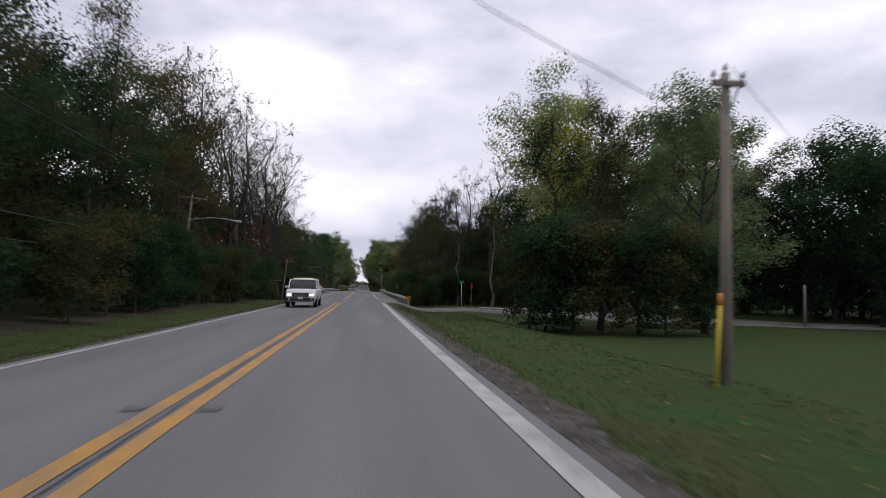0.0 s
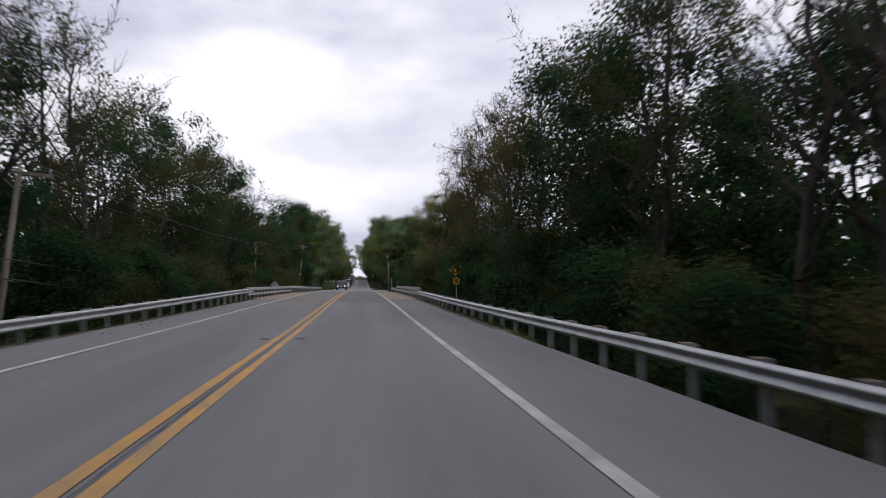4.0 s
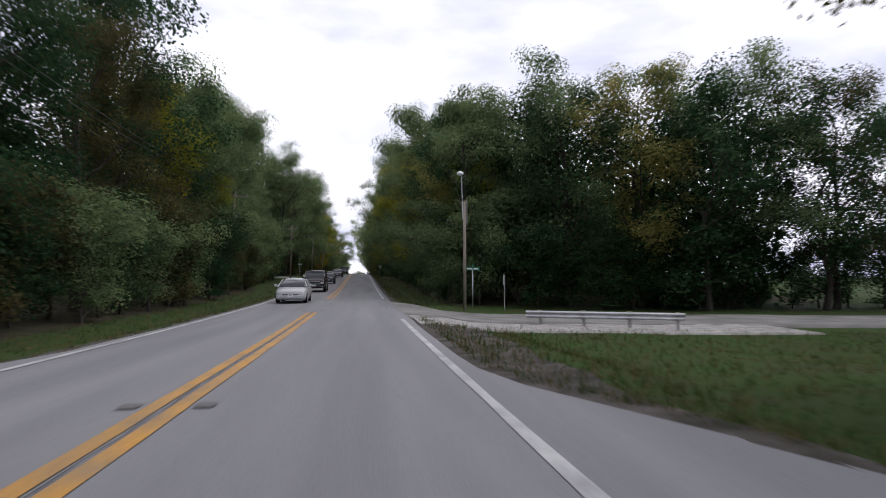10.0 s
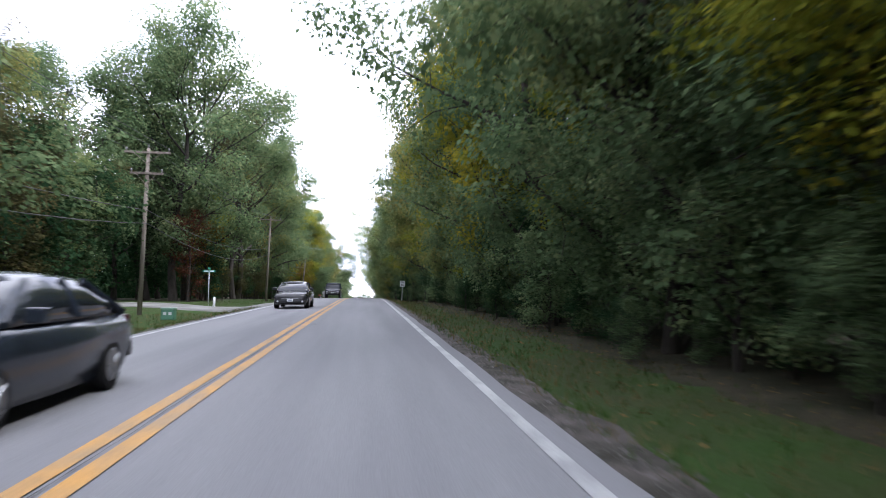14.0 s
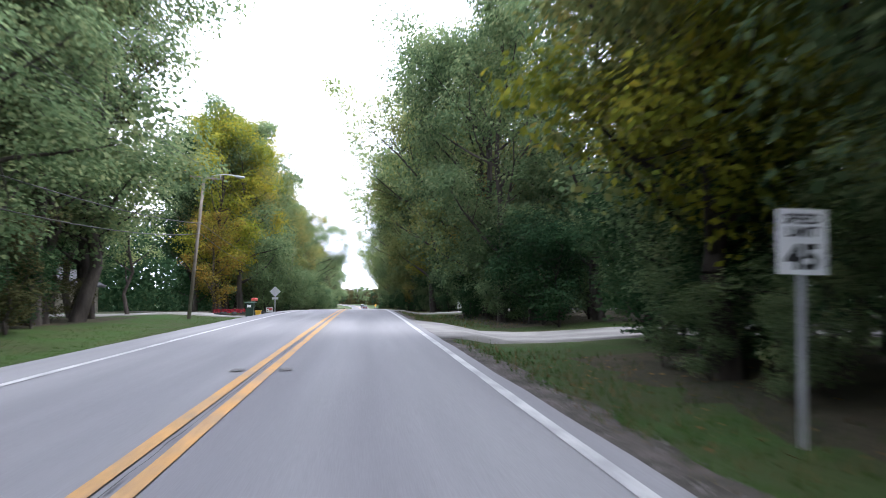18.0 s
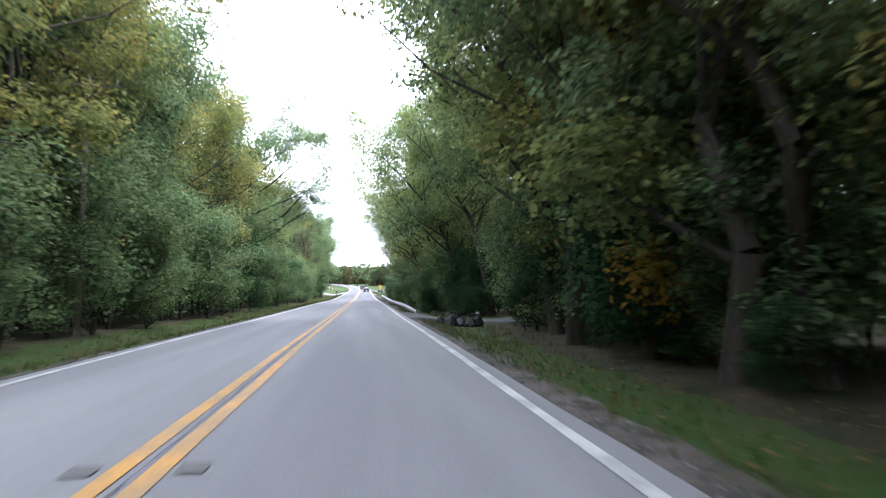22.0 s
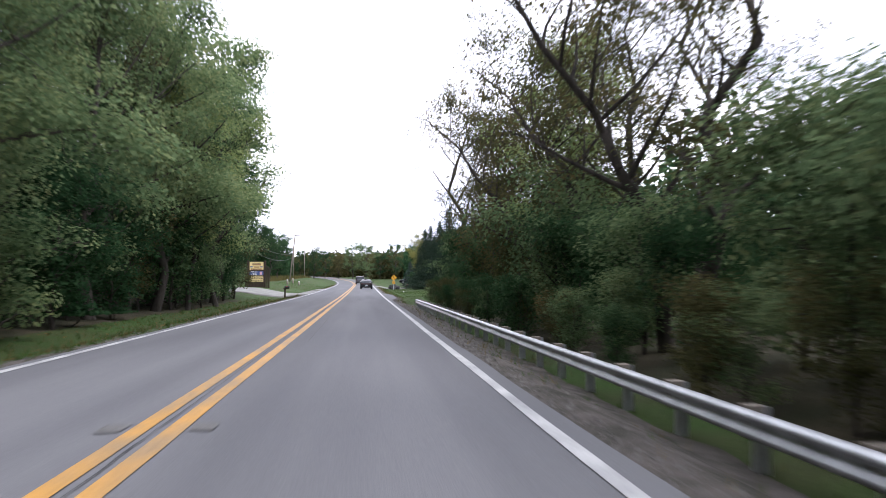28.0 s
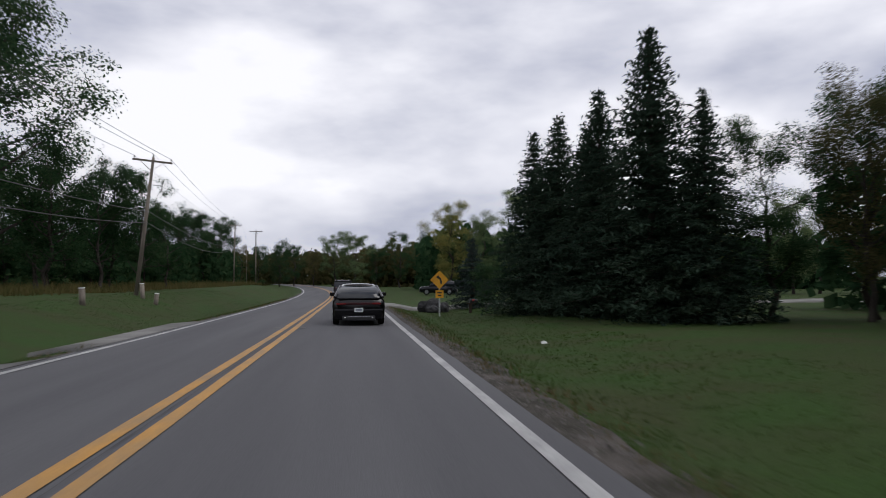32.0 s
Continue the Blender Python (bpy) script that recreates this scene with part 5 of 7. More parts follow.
def curve_sign(x, y, zc, label):
    ob = post_sign("curve_sign", x, y, zc + 0.4, label)
    board(ob, "sign_face", diamond(0.54), zc, M_SIGNY)
    curve_arrow(ob, zc)
    board(ob, "advisory_plate", rect(0.46, 0.46), zc - 0.82, M_SIGNY)
    bars(ob, [(0.0, zc - 0.74, 0.26), (0.0, zc - 0.9, 0.2)], M_BLACK, -0.009, 0.07)
    return ob


curve_sign(8.5, 137, 3.6, "yellow curve warning sign with a square plate behind the guardrail")
curve_sign(7.0, 704.5, 2.1, "yellow left-curve warning sign with a square plate on the lawn")

sp = post_sign("speed_limit_sign", 6.7, 391.7, 2.75, "white speed limit sign reading 45 before dark woods", lean=1.5)
board(sp, "sign_face", rect(0.61, 0.76), 2.36, M_SIGNW)
words(sp, "SPEED", 0.16, 0, -0.009, 2.57, M_BLACK)
words(sp, "LIMIT", 0.16, 0, -0.009, 2.42, M_BLACK)
words(sp, "45", 0.40, 0, -0.009, 2.05, M_BLACK)


def hazard_marker(x, y, zc, flip):
    ob = new("hazard_marker")
    ob.location = (x, y, zr(y))
    box_part("post", ob, M_ALU, -0.03, 0.03, 0.02, 0.06, -1.0, zc + 0.2, 0.004)
    board(ob, "panel", rect(0.56, 0.56), zc, M_SIGNY)
    for i in range(-2, 3):
        c = i * 0.2
        lo, hi = [], []
        pts = []
        for u, v in ((-0.28, c - 0.28 * 0.7 - 0.05), (0.28, c + 0.28 * 0.7 - 0.05), (0.28, c + 0.28 * 0.7 + 0.05), (-0.28, c - 0.28 * 0.7 + 0.05)):
            pts.append((u * flip, max(-0.275, min(0.275, v))))
        if abs(pts[0][1] - pts[3][1]) + abs(pts[1][1] - pts[2][1]) > 0.02:
            board(ob, "stripe", pts if flip > 0 else pts[::-1], zc, M_BLACK, -0.007, 0.002)
    return tagged(ob, "yellow and black striped hazard panel at a guardrail end", "hazard sign", "hazard panels")


hazard_marker(7.4, 84.8, 0.08, 1)
hazard_marker(-6.1, 98.2, 0.42, -1)

for x, y, z, plate in ((-8.8, 176.2, 2.7, False), (-7.1, 455.5, 2.25, True)):
    ob = post_sign("warning_sign", x, y, z + 0.3, "bare grey back of a diamond road sign", 180)
    board(ob, "sign_face", diamond(0.54), z, M_ALU)
    if plate:
        board(ob, "plate", rect(0.62, 0.22), z - 0.68, M_ALU)
st = post_sign("stop_sign", 14.2, 78.5, 2.5, "red stop sign seen nearly edge-on by the side road", 62)
board(st, "sign_face", octagon(0.38), 2.25, M_RED)
nm = post_sign("street_name_sign", 10.8, 62.4, 2.75, "small green street sign on a slim grey post", 0, 0, True)
board(nm, "name_plate", rect(0.42, 0.16), 2.72, M_GREENS)
st = post_sign("stop_sign", 11.2, 262.2, 2.2, "bare grey back of a stop sign at a junction", 250)
board(st, "sign_face", octagon(0.38), 1.9, M_ALU)
for x, y, z in ((9.3, 262.9, 2.55), (-9.6, 354.2, 2.65)):
    ob = post_sign("street_name_sign", x, y, z, "green street name sign on a slim post", 0, 0, True)
    board(ob, "name_plate", rect(0.9, 0.18), z, M_GREENS)
    bars(ob, [(-0.2, z, 0.34), (0.2, z, 0.3)], M_SIGNW, -0.009, 0.08)
    bm = bmesh.new()
    bm_box(bm, -0.006, 0.006, -0.42, 0.42, z + 0.12, z + 0.28)
    put("cross_plate", bm, M_GREENS, ob)

# small roadside things
gb = new("utility_box")
gb.location = (-7.2, 335, zg(-7.2, 335) - 0.05)
box_part("cabinet", gb, plain("green_utility_paint", (0.10, 0.24, 0.16), 0.5), -0.3, 0.3, -0.22, 0.22, 0, 0.5, 0.03)
box_part("lid", gb, plain("pale_green_paint", (0.28, 0.42, 0.34), 0.5), -0.32, 0.32, -0.24, 0.24, 0.5, 0.58, 0.02)
bars(gb, [(-0.12, 0.3, 0.14), (0.12, 0.3, 0.14)], M_SIGNW, -0.224, 0.14)
tagged(gb, "small green utility box on the grass verge", "utility box")
wp = new("marker_post")
wp.location = (-8.6, 351.5, zg(-8.6, 351.5) - 0.05)
tube_part("post", wp, M_SIGNW, (0, 0, 0), (0, 0, 0.75), 0.09, 0.085, 12)
tube_part("cap", wp, M_SIGNW, (0, 0, 0.75), (0, 0, 0.8), 0.1, 0.07, 12)
tagged(wp, "short white marker post on the grass", "marker post")

M_BIN = plain("dark_green_bin_plastic", (0.02, 0.05, 0.035), 0.5)
bn = new("wheeled_bin")
bn.location = (-6.6, 436.9, zg(-6.6, 436.9))
bm = bmesh.new()
bm_box(bm, -0.3, 0.3, -0.32, 0.32, 0.02, 1.05, 0.04)
for v in bm.verts:
    k = 0.86 + 0.14 * v.co.z
    v.co.x *= k
    v.co.y *= k
put("body", bm, M_BIN, bn)
box_part("lid", bn, plain("pale_bin_lid", (0.16, 0.26, 0.2), 0.5), -0.36, 0.42, -0.36, 0.4, 1.05, 1.12, 0.02, "pale green bin lid")
for k in (-0.24, 0.24):
    tube_part("wheel", bn, M_BLACK, (k - 0.03, 0.3, 0.1), (k + 0.03, 0.3, 0.1), 0.1, 0.1, 14)
box_part("sticker", bn, M_SIGNW, -0.14, 0.14, -0.336, -0.325, 0.72, 0.9)
tagged(bn, "dark green wheeled rubbish bin at a driveway", "bin")
yb = new("recycling_tub")
yb.location = (-5.95, 436.6, zg(-5.95, 436.6))
bm = bmesh.new()
bm_box(bm, -0.19, 0.19, -0.19, 0.19, 0, 0.42, 0.03)
for v in bm.verts:
    v.co.x *= 0.85 + 0.35 * v.co.z
    v.co.y *= 0.85 + 0.35 * v.co.z
put("tub", bm, plain("yellow_tub_plastic", (0.75, 0.45, 0.03), 0.5), yb)
box_part("rim", yb, plain("yellow_tub_rim", (0.7, 0.42, 0.03), 0.5), -0.22, 0.22, -0.22, 0.22, 0.4, 0.45, 0.015)
tagged(yb, "yellow plastic recycling tub beside a bin", "tub")


def mailbox(x, y, h, material, label, red=False):
    ob = new("mailbox")
    ob.location = (x, y, zg(x, y) - 0.05)
    box_part("post", ob, M_BROWNW, -0.08, 0.08, -0.08, 0.08, -0.3, h, 0.01)
    box_part("arm", ob, M_BROWNW, -0.2, 0.42, -0.06, 0.06, h - 0.06, h + 0.02, 0.01)
    bm = bmesh.new()
    pts = [(-0.11, 0), (0.11, 0)] + [(0.11 * math.cos(radians(a)), 0.12 + 0.11 * math.sin(radians(a))) for a in range(0, 181, 20)]
    bm_poly(bm, pts, 0.5)
    bmesh.ops.rotate(bm, verts=bm.verts, cent=(0, 0, 0), matrix=Matrix.Rotation(radians(90), 3, "Z"))
    put("box", bm, material, ob, at=(0.45, 0, h + 0.02))
    box_part("flag", ob, M_RED, 0.1, 0.24, -0.13, -0.115, h + 0.14, h + 0.24)
    return tagged(ob, label, "mailbox")


mailbox(-5.9, 654.6, 1.0, M_BLACK, "black mailbox on a dark wooden post")
mailbox(-7.4, 443.0, 1.25, plain("red_mailbox_paint", (0.4, 0.08, 0.05), 0.4), "red and white mailbox on a stone-coloured post")

bed = new("planted_bed")
bed.location = (-8.2, 442.6, zg(-8.2, 442.6))
bm = bmesh.new()
bmesh.ops.create_circle(bm, cap_ends=True, radius=1, segments=28)
bmesh.ops.scale(bm, vec=(2.6, 1.0, 1), verts=bm.verts)
r = bmesh.ops.extrude_face_region(bm, geom=bm.faces[:])
bmesh.ops.translate(bm, vec=(0, 0, 0.14), verts=[v for v in r["geom"] if isinstance(v, bmesh.types.BMVert)])
put("soil", bm, M_LITTER, bed)
rs = random.Random(4)
M_ROCK = mat("dark_rock", (0.05, 0.05, 0.052), 0.9, scale=4, fine=25, fine_amt=0.4, bump=0.6, bump_scale=15, per_object=0.3)
M_REDF = leaf_mat("dark_red_flowers", (0.12, 0.02, 0.03), (0.25, 0.03, 0.04), (0.4, 0.06, 0.06))


def rock_mesh(seed, rx, ry, rz):
    bm = bmesh.new()
    bmesh.ops.create_icosphere(bm, subdivisions=3, radius=1)
    for v in bm.verts:
        k = 1 + 0.28 * noise.noise(v.co * 1.6 + Vector((seed * 3.1, 0, 0))) + 0.1 * noise.noise(v.co * 4 + Vector((seed, 5, 0)))
        v.co = Vector((v.co.x * rx * k, v.co.y * ry * k, v.co.z * rz * k))
    me = bpy.data.meshes.new("rock")
    bm.to_mesh(me)
    bm.free()
    me.materials.append(M_ROCK)
    return me


for i in range(9):
    o = new("rock", rock_mesh(i, 0.22, 0.18, 0.15))
    o.parent, o.location = bed, (rs.uniform(-2.2, 2.2), rs.uniform(-0.7, 0.4), 0.2)
fl = cards("flowers", np.array([(rs.uniform(-2.2, 0.6), rs.uniform(-0.6, 0.5), 0.25 + 0.3 * rs.random()) for _ in range(500)]), np.random.default_rng(2).normal(0, 1, (500, 3)) + np.array([0, 0, 0.4]), 0.13, 0.4, M_REDF, "", "")
fl.name, fl.parent = "flower_cluster", bed
del fl["kind"]
tagged(bed, "mulched bed with rocks and dark red flowers in a driveway", "flower bed")

ys = new("yard_sign")
ys.location = (-7.6, 455.2, zg(-7.6, 455.2) - 0.03)
for k in (-0.22, 0.22):
    tube_part("stake", ys, M_ALU, (k, 0, -0.1), (k, 0, 0.3), 0.008, 0.008, 6)
board(ys, "panel", rect(0.62, 0.46), 0.42, M_SIGNW)
bars(ys, [(0.02, 0.56, 0.52), (0.1, 0.42, 0.34)], M_RED, -0.009, 0.1)
bars(ys, [(-0.2, 0.36, 0.12), (0.1, 0.3, 0.3)], M_BLACK, -0.009, 0.06)
tagged(ys, "small red and white yard sign on wire stakes", "yard sign")
gs = new("yard_sign")
gs.location = (10.0, 443.2, zg(10, 443.2) - 0.03)
for k in (-0.26, 0.26):
    box_part("post", gs, M_ALU, k - 0.02, k + 0.02, 0.01, 0.05, -0.3, 1.0)
board(gs, "panel", rect(0.66, 0.72), 0.72, M_SIGNW)
bars(gs, [(0.14, 0.8, 0.34), (0.0, 0.58, 0.62)], M_TRANSF, -0.009, 0.09)
tagged(gs, "pale notice board beside a driveway in dark woods", "notice board")

# business sign of three panels
bs = new("roadside_sign")
bs.location = (-12.8, 682, zg(-12.8, 682) - 0.3)
for k in (-1.15, 1.15):
    box_part("post", bs, M_BROWNW, k - 0.12, k + 0.12, -0.1, 0.14, -0.3, 3.9, 0.02)
box_part("backing", bs, M_BROWNW, -1.02, 1.02, 0.0, 0.08, 0.12, 3.75, 0.01)
for nm_, z, h_, m_ in (("top_panel", 3.15, 1.1, M_CREAM), ("middle_panel", 2.15, 0.55, M_BLUES), ("lower_panel", 1.4, 0.8, M_CREAM)):
    board(bs, nm_, rect(1.85, h_), z, m_, -0.002, 0.03)
bars(bs, [(0, 3.53, 1.15)], M_BROWNW, -0.036, 0.1)
bars(bs, [(0.0, 3.3, 1.15), (0.02, 3.0, 0.72), (0, 2.72, 1.6)], plain("dark_red_lettering", (0.16, 0.04, 0.02), 0.6), -0.036, 0.14)
bars(bs, [(-0.66, 3.02, 0.36), (0.66, 3.02, 0.34)], M_BLUES, -0.036, 0.15)
for k, h_ in ((1.42, 3.1), (1.66, 2.95), (-1.42, 3.05)):
    box_part("side_post", bs, M_BROWNW, k - 0.09, k + 0.09, 0.05, 0.22, -0.3, h_, 0.02)
for txt, z in (("Pet Supplies", 2.27), ("Boarding", 2.10), ("Grooming", 1.93)):
    words(bs, txt, 0.17, -0.3, -0.036, z, M_SIGNW)
bars(bs, [(0.6, 2.15, 0.34)], plain("pink_panel", (0.6, 0.35, 0.4), 0.5), -0.036, 0.4)
for txt, z in (("GET TO THE ROOT", 1.57), ("OF THE PROBLEM", 1.34), ("WITH DENTAL CARE", 1.11)):
    words(bs, txt, 0.215, 0, -0.036, z, M_BLACK)
tagged(bs, "brown wooden roadside sign with yellow and blue panels", "business sign")

# mailbox by the lawn drive, fallen limbs and posts beyond the first lawn
mailbox(9.3, 707.5, 0.62, M_BLACK, "dark mailbox on a short post by a lawn drive")
for x, y, turn in ((23.0, 49.5, 20), (25.2, 48.6, -35)):
    lg = new("fallen_log")
    lg.matrix_basis = pose(x, y, zg(x, y), 0, 0, turn)
    part("stem", tubes("stem", [((-1.4, 0, 0.1), (0.2, 0.05, 0.22), 0.13, 0.1, 8), ((0.2, 0.05, 0.22), (1.5, -0.1, 0.5), 0.1, 0.05, 8)], M_PALEBARK), lg)
    part("branch", tubes("branch", [((-0.3, 0, 0.2), (0.3, 0.5, 0.75), 0.05, 0.03, 6), ((0.3, 0.5, 0.75), (0.5, 0.9, 1.0), 0.03, 0.012, 5)], M_PALEBARK), lg)
    part("branch", tubes("branch", [((0.5, 0, 0.28), (1.0, -0.5, 0.8), 0.04, 0.015, 6)], M_PALEBARK), lg)
    tagged(lg, "pale fallen limb lying at the edge of the woods", "fallen log")
for x, y, h in ((36.0, 50.5, 3.0), (37.0, 52.0, 3.3)):
    wp2 = new("wooden_post")
    wp2.location = (x, y, zg(x, y) - 0.05)
    tube_part("post", wp2, M_POLE, (0, 0, -0.3), (0, 0, h), 0.11, 0.1, 12)
    tube_part("cap", wp2, M_POLE, (0, 0, h), (0, 0, h + 0.06), 0.1, 0.05, 12)
    tagged(wp2, "weathered wooden post beyond the first lawn", "post")

# stumps, rocks, heap
for x, y, h, lean in ((-10.4, 698.9, 0.75, -3), (-9.4, 707.3, 0.62, 6), (-10.5, 708.6, 0.85, -4)):
    ob = new("wooden_bollard")
    ob.location = (x, y, zg(x, y) - 0.05)
    ob.rotation_euler = (0, radians(lean), 0)
    tube_part("post", ob, M_POLE, (0, 0, -0.2), (0, 0, h), 0.14, 0.13, 12)
    tube_part("cap", ob, M_SIGNW, (0, 0, h), (0, 0, h + 0.05), 0.15, 0.12, 12)
    tagged(ob, "short weathered wooden bollard with a pale cap", "bollard", "wooden bollards")
for i, (x, y, a, b, c) in enumerate([(7.3, 710.5, 0.55, 0.5, 0.55), (6.75, 710.8, 0.45, 0.4, 0.45), (7.9, 710.3, 0.45, 0.4, 0.42), (7.2, 709.6, 0.4, 0.35, 0.3)]):
    ob = tagged(new("boulder", rock_mesh(20 + i, a, b, c)), "dark rough boulder in a heap beside the road", "boulder", "heaped boulders")
    ob.location = (x, y, zg(x, y) + c * 0.55)
M_BAG = mat("black_bin_bag_film", (0.006, 0.006, 0.007), 0.5, second=(0.01, 0.01, 0.012), scale=6, fine=18, fine_amt=0.3, bump=0.5, bump_scale=7, bump_dist=0.04)
M_BAG.node_tree.nodes["Principled BSDF"].inputs["Specular IOR Level"].default_value = 0.25


def bin_bag(seed, r, h):
    """A tied plastic sack: a slumped, creased body and a gathered neck."""
    ob = new("rubbish_bag")
    bm = bmesh.new()
    bmesh.ops.create_icosphere(bm, subdivisions=3, radius=1)
    for v in bm.verts:
        k = 1 + 0.2 * noise.noise(v.co * 1.3 + Vector((seed * 2.3, 0, 0))) + 0.12 * noise.noise(v.co * 3.6 + Vector((0, seed, 2)))
        low = 1.15 if v.co.z < 0 else 1 - 0.35 * v.co.z
        v.co = Vector((v.co.x * r * k * low, v.co.y * r * 0.85 * k * low, max(-0.42, v.co.z * k) * h + 0.42 * h))
    put("sack", bm, M_BAG, ob)
    bm = bmesh.new()
    bm_tube(bm, (0, 0, 1.25 * h), (0.03, 0.02, 1.48 * h), 0.05, 0.025, 7)
    bm_tube(bm, (0.03, 0.02, 1.46 * h), (0.1, 0.03, 1.66 * h), 0.02, 0.1, 7)
    put("tied_neck", bm, M_BAG, ob)
    return tagged(ob, "shiny black rubbish bag piled beside the pull-off", "rubbish bag", "piled rubbish bags")


for i, (x, y, r, h) in enumerate([(5.55, 498.7, 0.3, 0.3), (6.0, 498.3, 0.36, 0.4), (6.5, 498.5, 0.42, 0.34), (6.95, 498.2, 0.34, 0.36), (7.35, 498.4, 0.3, 0.42), (6.25, 498.9, 0.32, 0.44)]):
    ob = bin_bag(i, r, h)
    ob.matrix_basis = pose(x, y, zg(x, y) - 0.05, 0, 0, 57 * i)
lt = link("litter", [(-0.09, -0.05, 0), (0.1, -0.04, 0.01), (0.09, 0.06, 0.05), (-0.08, 0.05, 0.04), (0, 0, 0.09)], [(0, 1, 4), (1, 2, 4), (2, 3, 4), (3, 0, 4), (0, 3, 2, 1)], M_SIGNW)
lt.location = (7.6, 684.6, zg(7.6, 684.6) + 0.02)
tagged(lt, "crumpled white paper litter on the lawn", "litter")

# ---- single trees that stand out ----
kind("leaner", 2, name="leaning_tree", height=11, spread=4.6, trunk_r=0.2, clear=0.3, branches=14, subs=5, twigs=3, leaf_count=6500, blob=0.7, size=0.125, leaf=L_OLIVE, bark=M_BARK, label="tree leaning over the guardrail with thin autumn leaves", lean=(-5.0, 2.0), up=0.7, share=0.6)
kind("arching", 2, name="arching_tree", height=11.5, spread=6.6, trunk_r=0.17, clear=0.34, branches=17, subs=5, twigs=0, leaf_count=15000, blob=1.0, size=0.16, leaf=L_FRESH, bark=M_BARK, label="green tree with a curved trunk arching over the road", lean=(-5.6, -1.0), up=0.5)
kind("round", 1, name="broadleaf_tree", height=14, spread=7.4, trunk_r=0.24, clear=0.16, branches=22, subs=6, twigs=0, leaf_count=34000, blob=1.05, size=0.17, leaf=L_DARK, bark=M_BARK, label="rounded green tree standing alone by a sign", share=0.9, up=0.35)


def spruce(seed, height, radius, leaf, label):
    rng = np.random.default_rng(seed)
    ob = new("spruce_tree")
    segs = [((0, 0, -0.3), (0, 0, height * 0.5), 0.2, 0.12, 8), ((0, 0, height * 0.5), (0, 0, height), 0.12, 0.01, 6)]
    pos, nrm = [], []
    z, n = 0.35, 0
    while z < height - 0.15:
        k = 1 - z / height
        r = radius * (0.015 + 1.12 * k ** 1.0) * rng.uniform(0.8, 1.15)
        m = 7 if k > 0.3 else 5
        for j in range(m):
            a = 6.283 * j / m + n * 0.5 + rng.normal(0, 0.15)
            tip = np.array([math.cos(a) * r, math.sin(a) * r, z - 0.22 * r + 0.1])
            base = np.array([0, 0, z])
            segs.append((base, tip, 0.025, 0.008, 3))
            c = max(8, int(r * 52))
            for i in range(c):
                t = 0.12 + 0.88 * (i + rng.random()) / c
                w = 0.12 + 0.22 * r * t * (1.15 - t)
                pos.append(base + (tip - base) * t + np.array([0, 0, -0.05 + 0.1 * math.sin(t * 3)]) + rng.normal(0, 1, 3) * (w, w, 0.07))
                nrm.append((rng.normal(0, 0.5), rng.normal(0, 0.5), 1.0))
        z += 0.28 + 0.16 * k
        n += 1
    part("trunk", tubes("trunk", segs, M_BARK), ob)
    pos, nrm = np.array(pos), np.array(nrm)
    m_ = len(pos)
    nrm /= np.linalg.norm(nrm, axis=1)[:, None]
    t = np.cross(nrm, rng.normal(0, 1, (m_, 3)))
    t /= np.linalg.norm(t, axis=1)[:, None]
    b = np.cross(nrm, t)
    sz = rng.uniform(0.17, 0.36, m_)[:, None]
    v = np.stack([pos - t * sz * 0.5, pos + b * sz * 0.17, pos + t * sz * 0.5 - nrm * 0.08, pos - b * sz * 0.17], 1).reshape(-1, 3)
    part("crown", to_mesh("crown", v.tolist(), np.arange(4 * m_).reshape(-1, 4).tolist(), leaf), ob)
    return tagged(ob, label, "spruce tree", "row of spruces")


KINDS["spruce"] = [spruce(300 + i, 11.0, 3.3, L_NEEDLE, "tall dark green spruce in a row on the lawn") for i in range(3)]
L_BLUE = leaf_mat("blue_spruce_needles", (0.03, 0.045, 0.04), (0.05, 0.07, 0.065), (0.08, 0.10, 0.095), 0.1)
KINDS["bluespruce"] = [spruce(311, 5.0, 1.7, L_BLUE, "small blue-grey spruce beside the driveway")]
random.seed(31)
for x, y, h in [(15.4, 694.5, 13.4), (12.3, 703.2, 10.4), (13.0, 700.8, 10.8), (14.2, 697.8, 11.4), (16.9, 692.5, 10.0), (17.6, 699, 9.5), (15.0, 702, 10.5), (16.5, 704.5, 10), (18.6, 701, 9.5), (14.2, 706, 9.2)]:
    plant("spruce", x, y, h / 11.0)
for k, x, y, s in [("darkoak", 20.0, 693, 0.5), ("olive", 22.5, 690, 0.62), ("darkoak", 24.5, 692, 0.6), ("darkoak", 25, 686, 0.68), ("back", 28, 690, 0.62), ("darkoak", 27.5, 681, 0.72), ("back", 32, 684, 0.7), ("olive", 24.5, 676, 0.7), ("sparse", 10.2, 645, 1.1), ("sparse", 13.5, 658, 0.7), ("olive", 16, 652, 0.8),
                   ("darkoak", -22.5, 725, 0.72), ("darkoak", -20, 729, 0.66), ("darkoak", -17.6, 733, 0.62), ("darkoak", -25.5, 730, 0.75), ("back", -21, 735, 0.66), ("darkoak", -16.8, 739, 0.5), ("back", -27, 736, 0.7), ("bare", -11.8, 99, 1.5), ("bare", -11.6, 107, 1.4), ("bare", -12.4, 115, 1.35), ("darkoak", -11.8, 641, 1.1), ("darkoak", -12.2, 650, 1.0), ("bare", -13.4, 190, 1.05), ("bare", -15.5, 196, 0.95), ("bare", -17, 186, 1.0)]:
    plant(k, x, y, s)
plant("bluespruce", 10.4, 713, 1.0)
plant("shrub", 10.6, 709.2, 0.7)

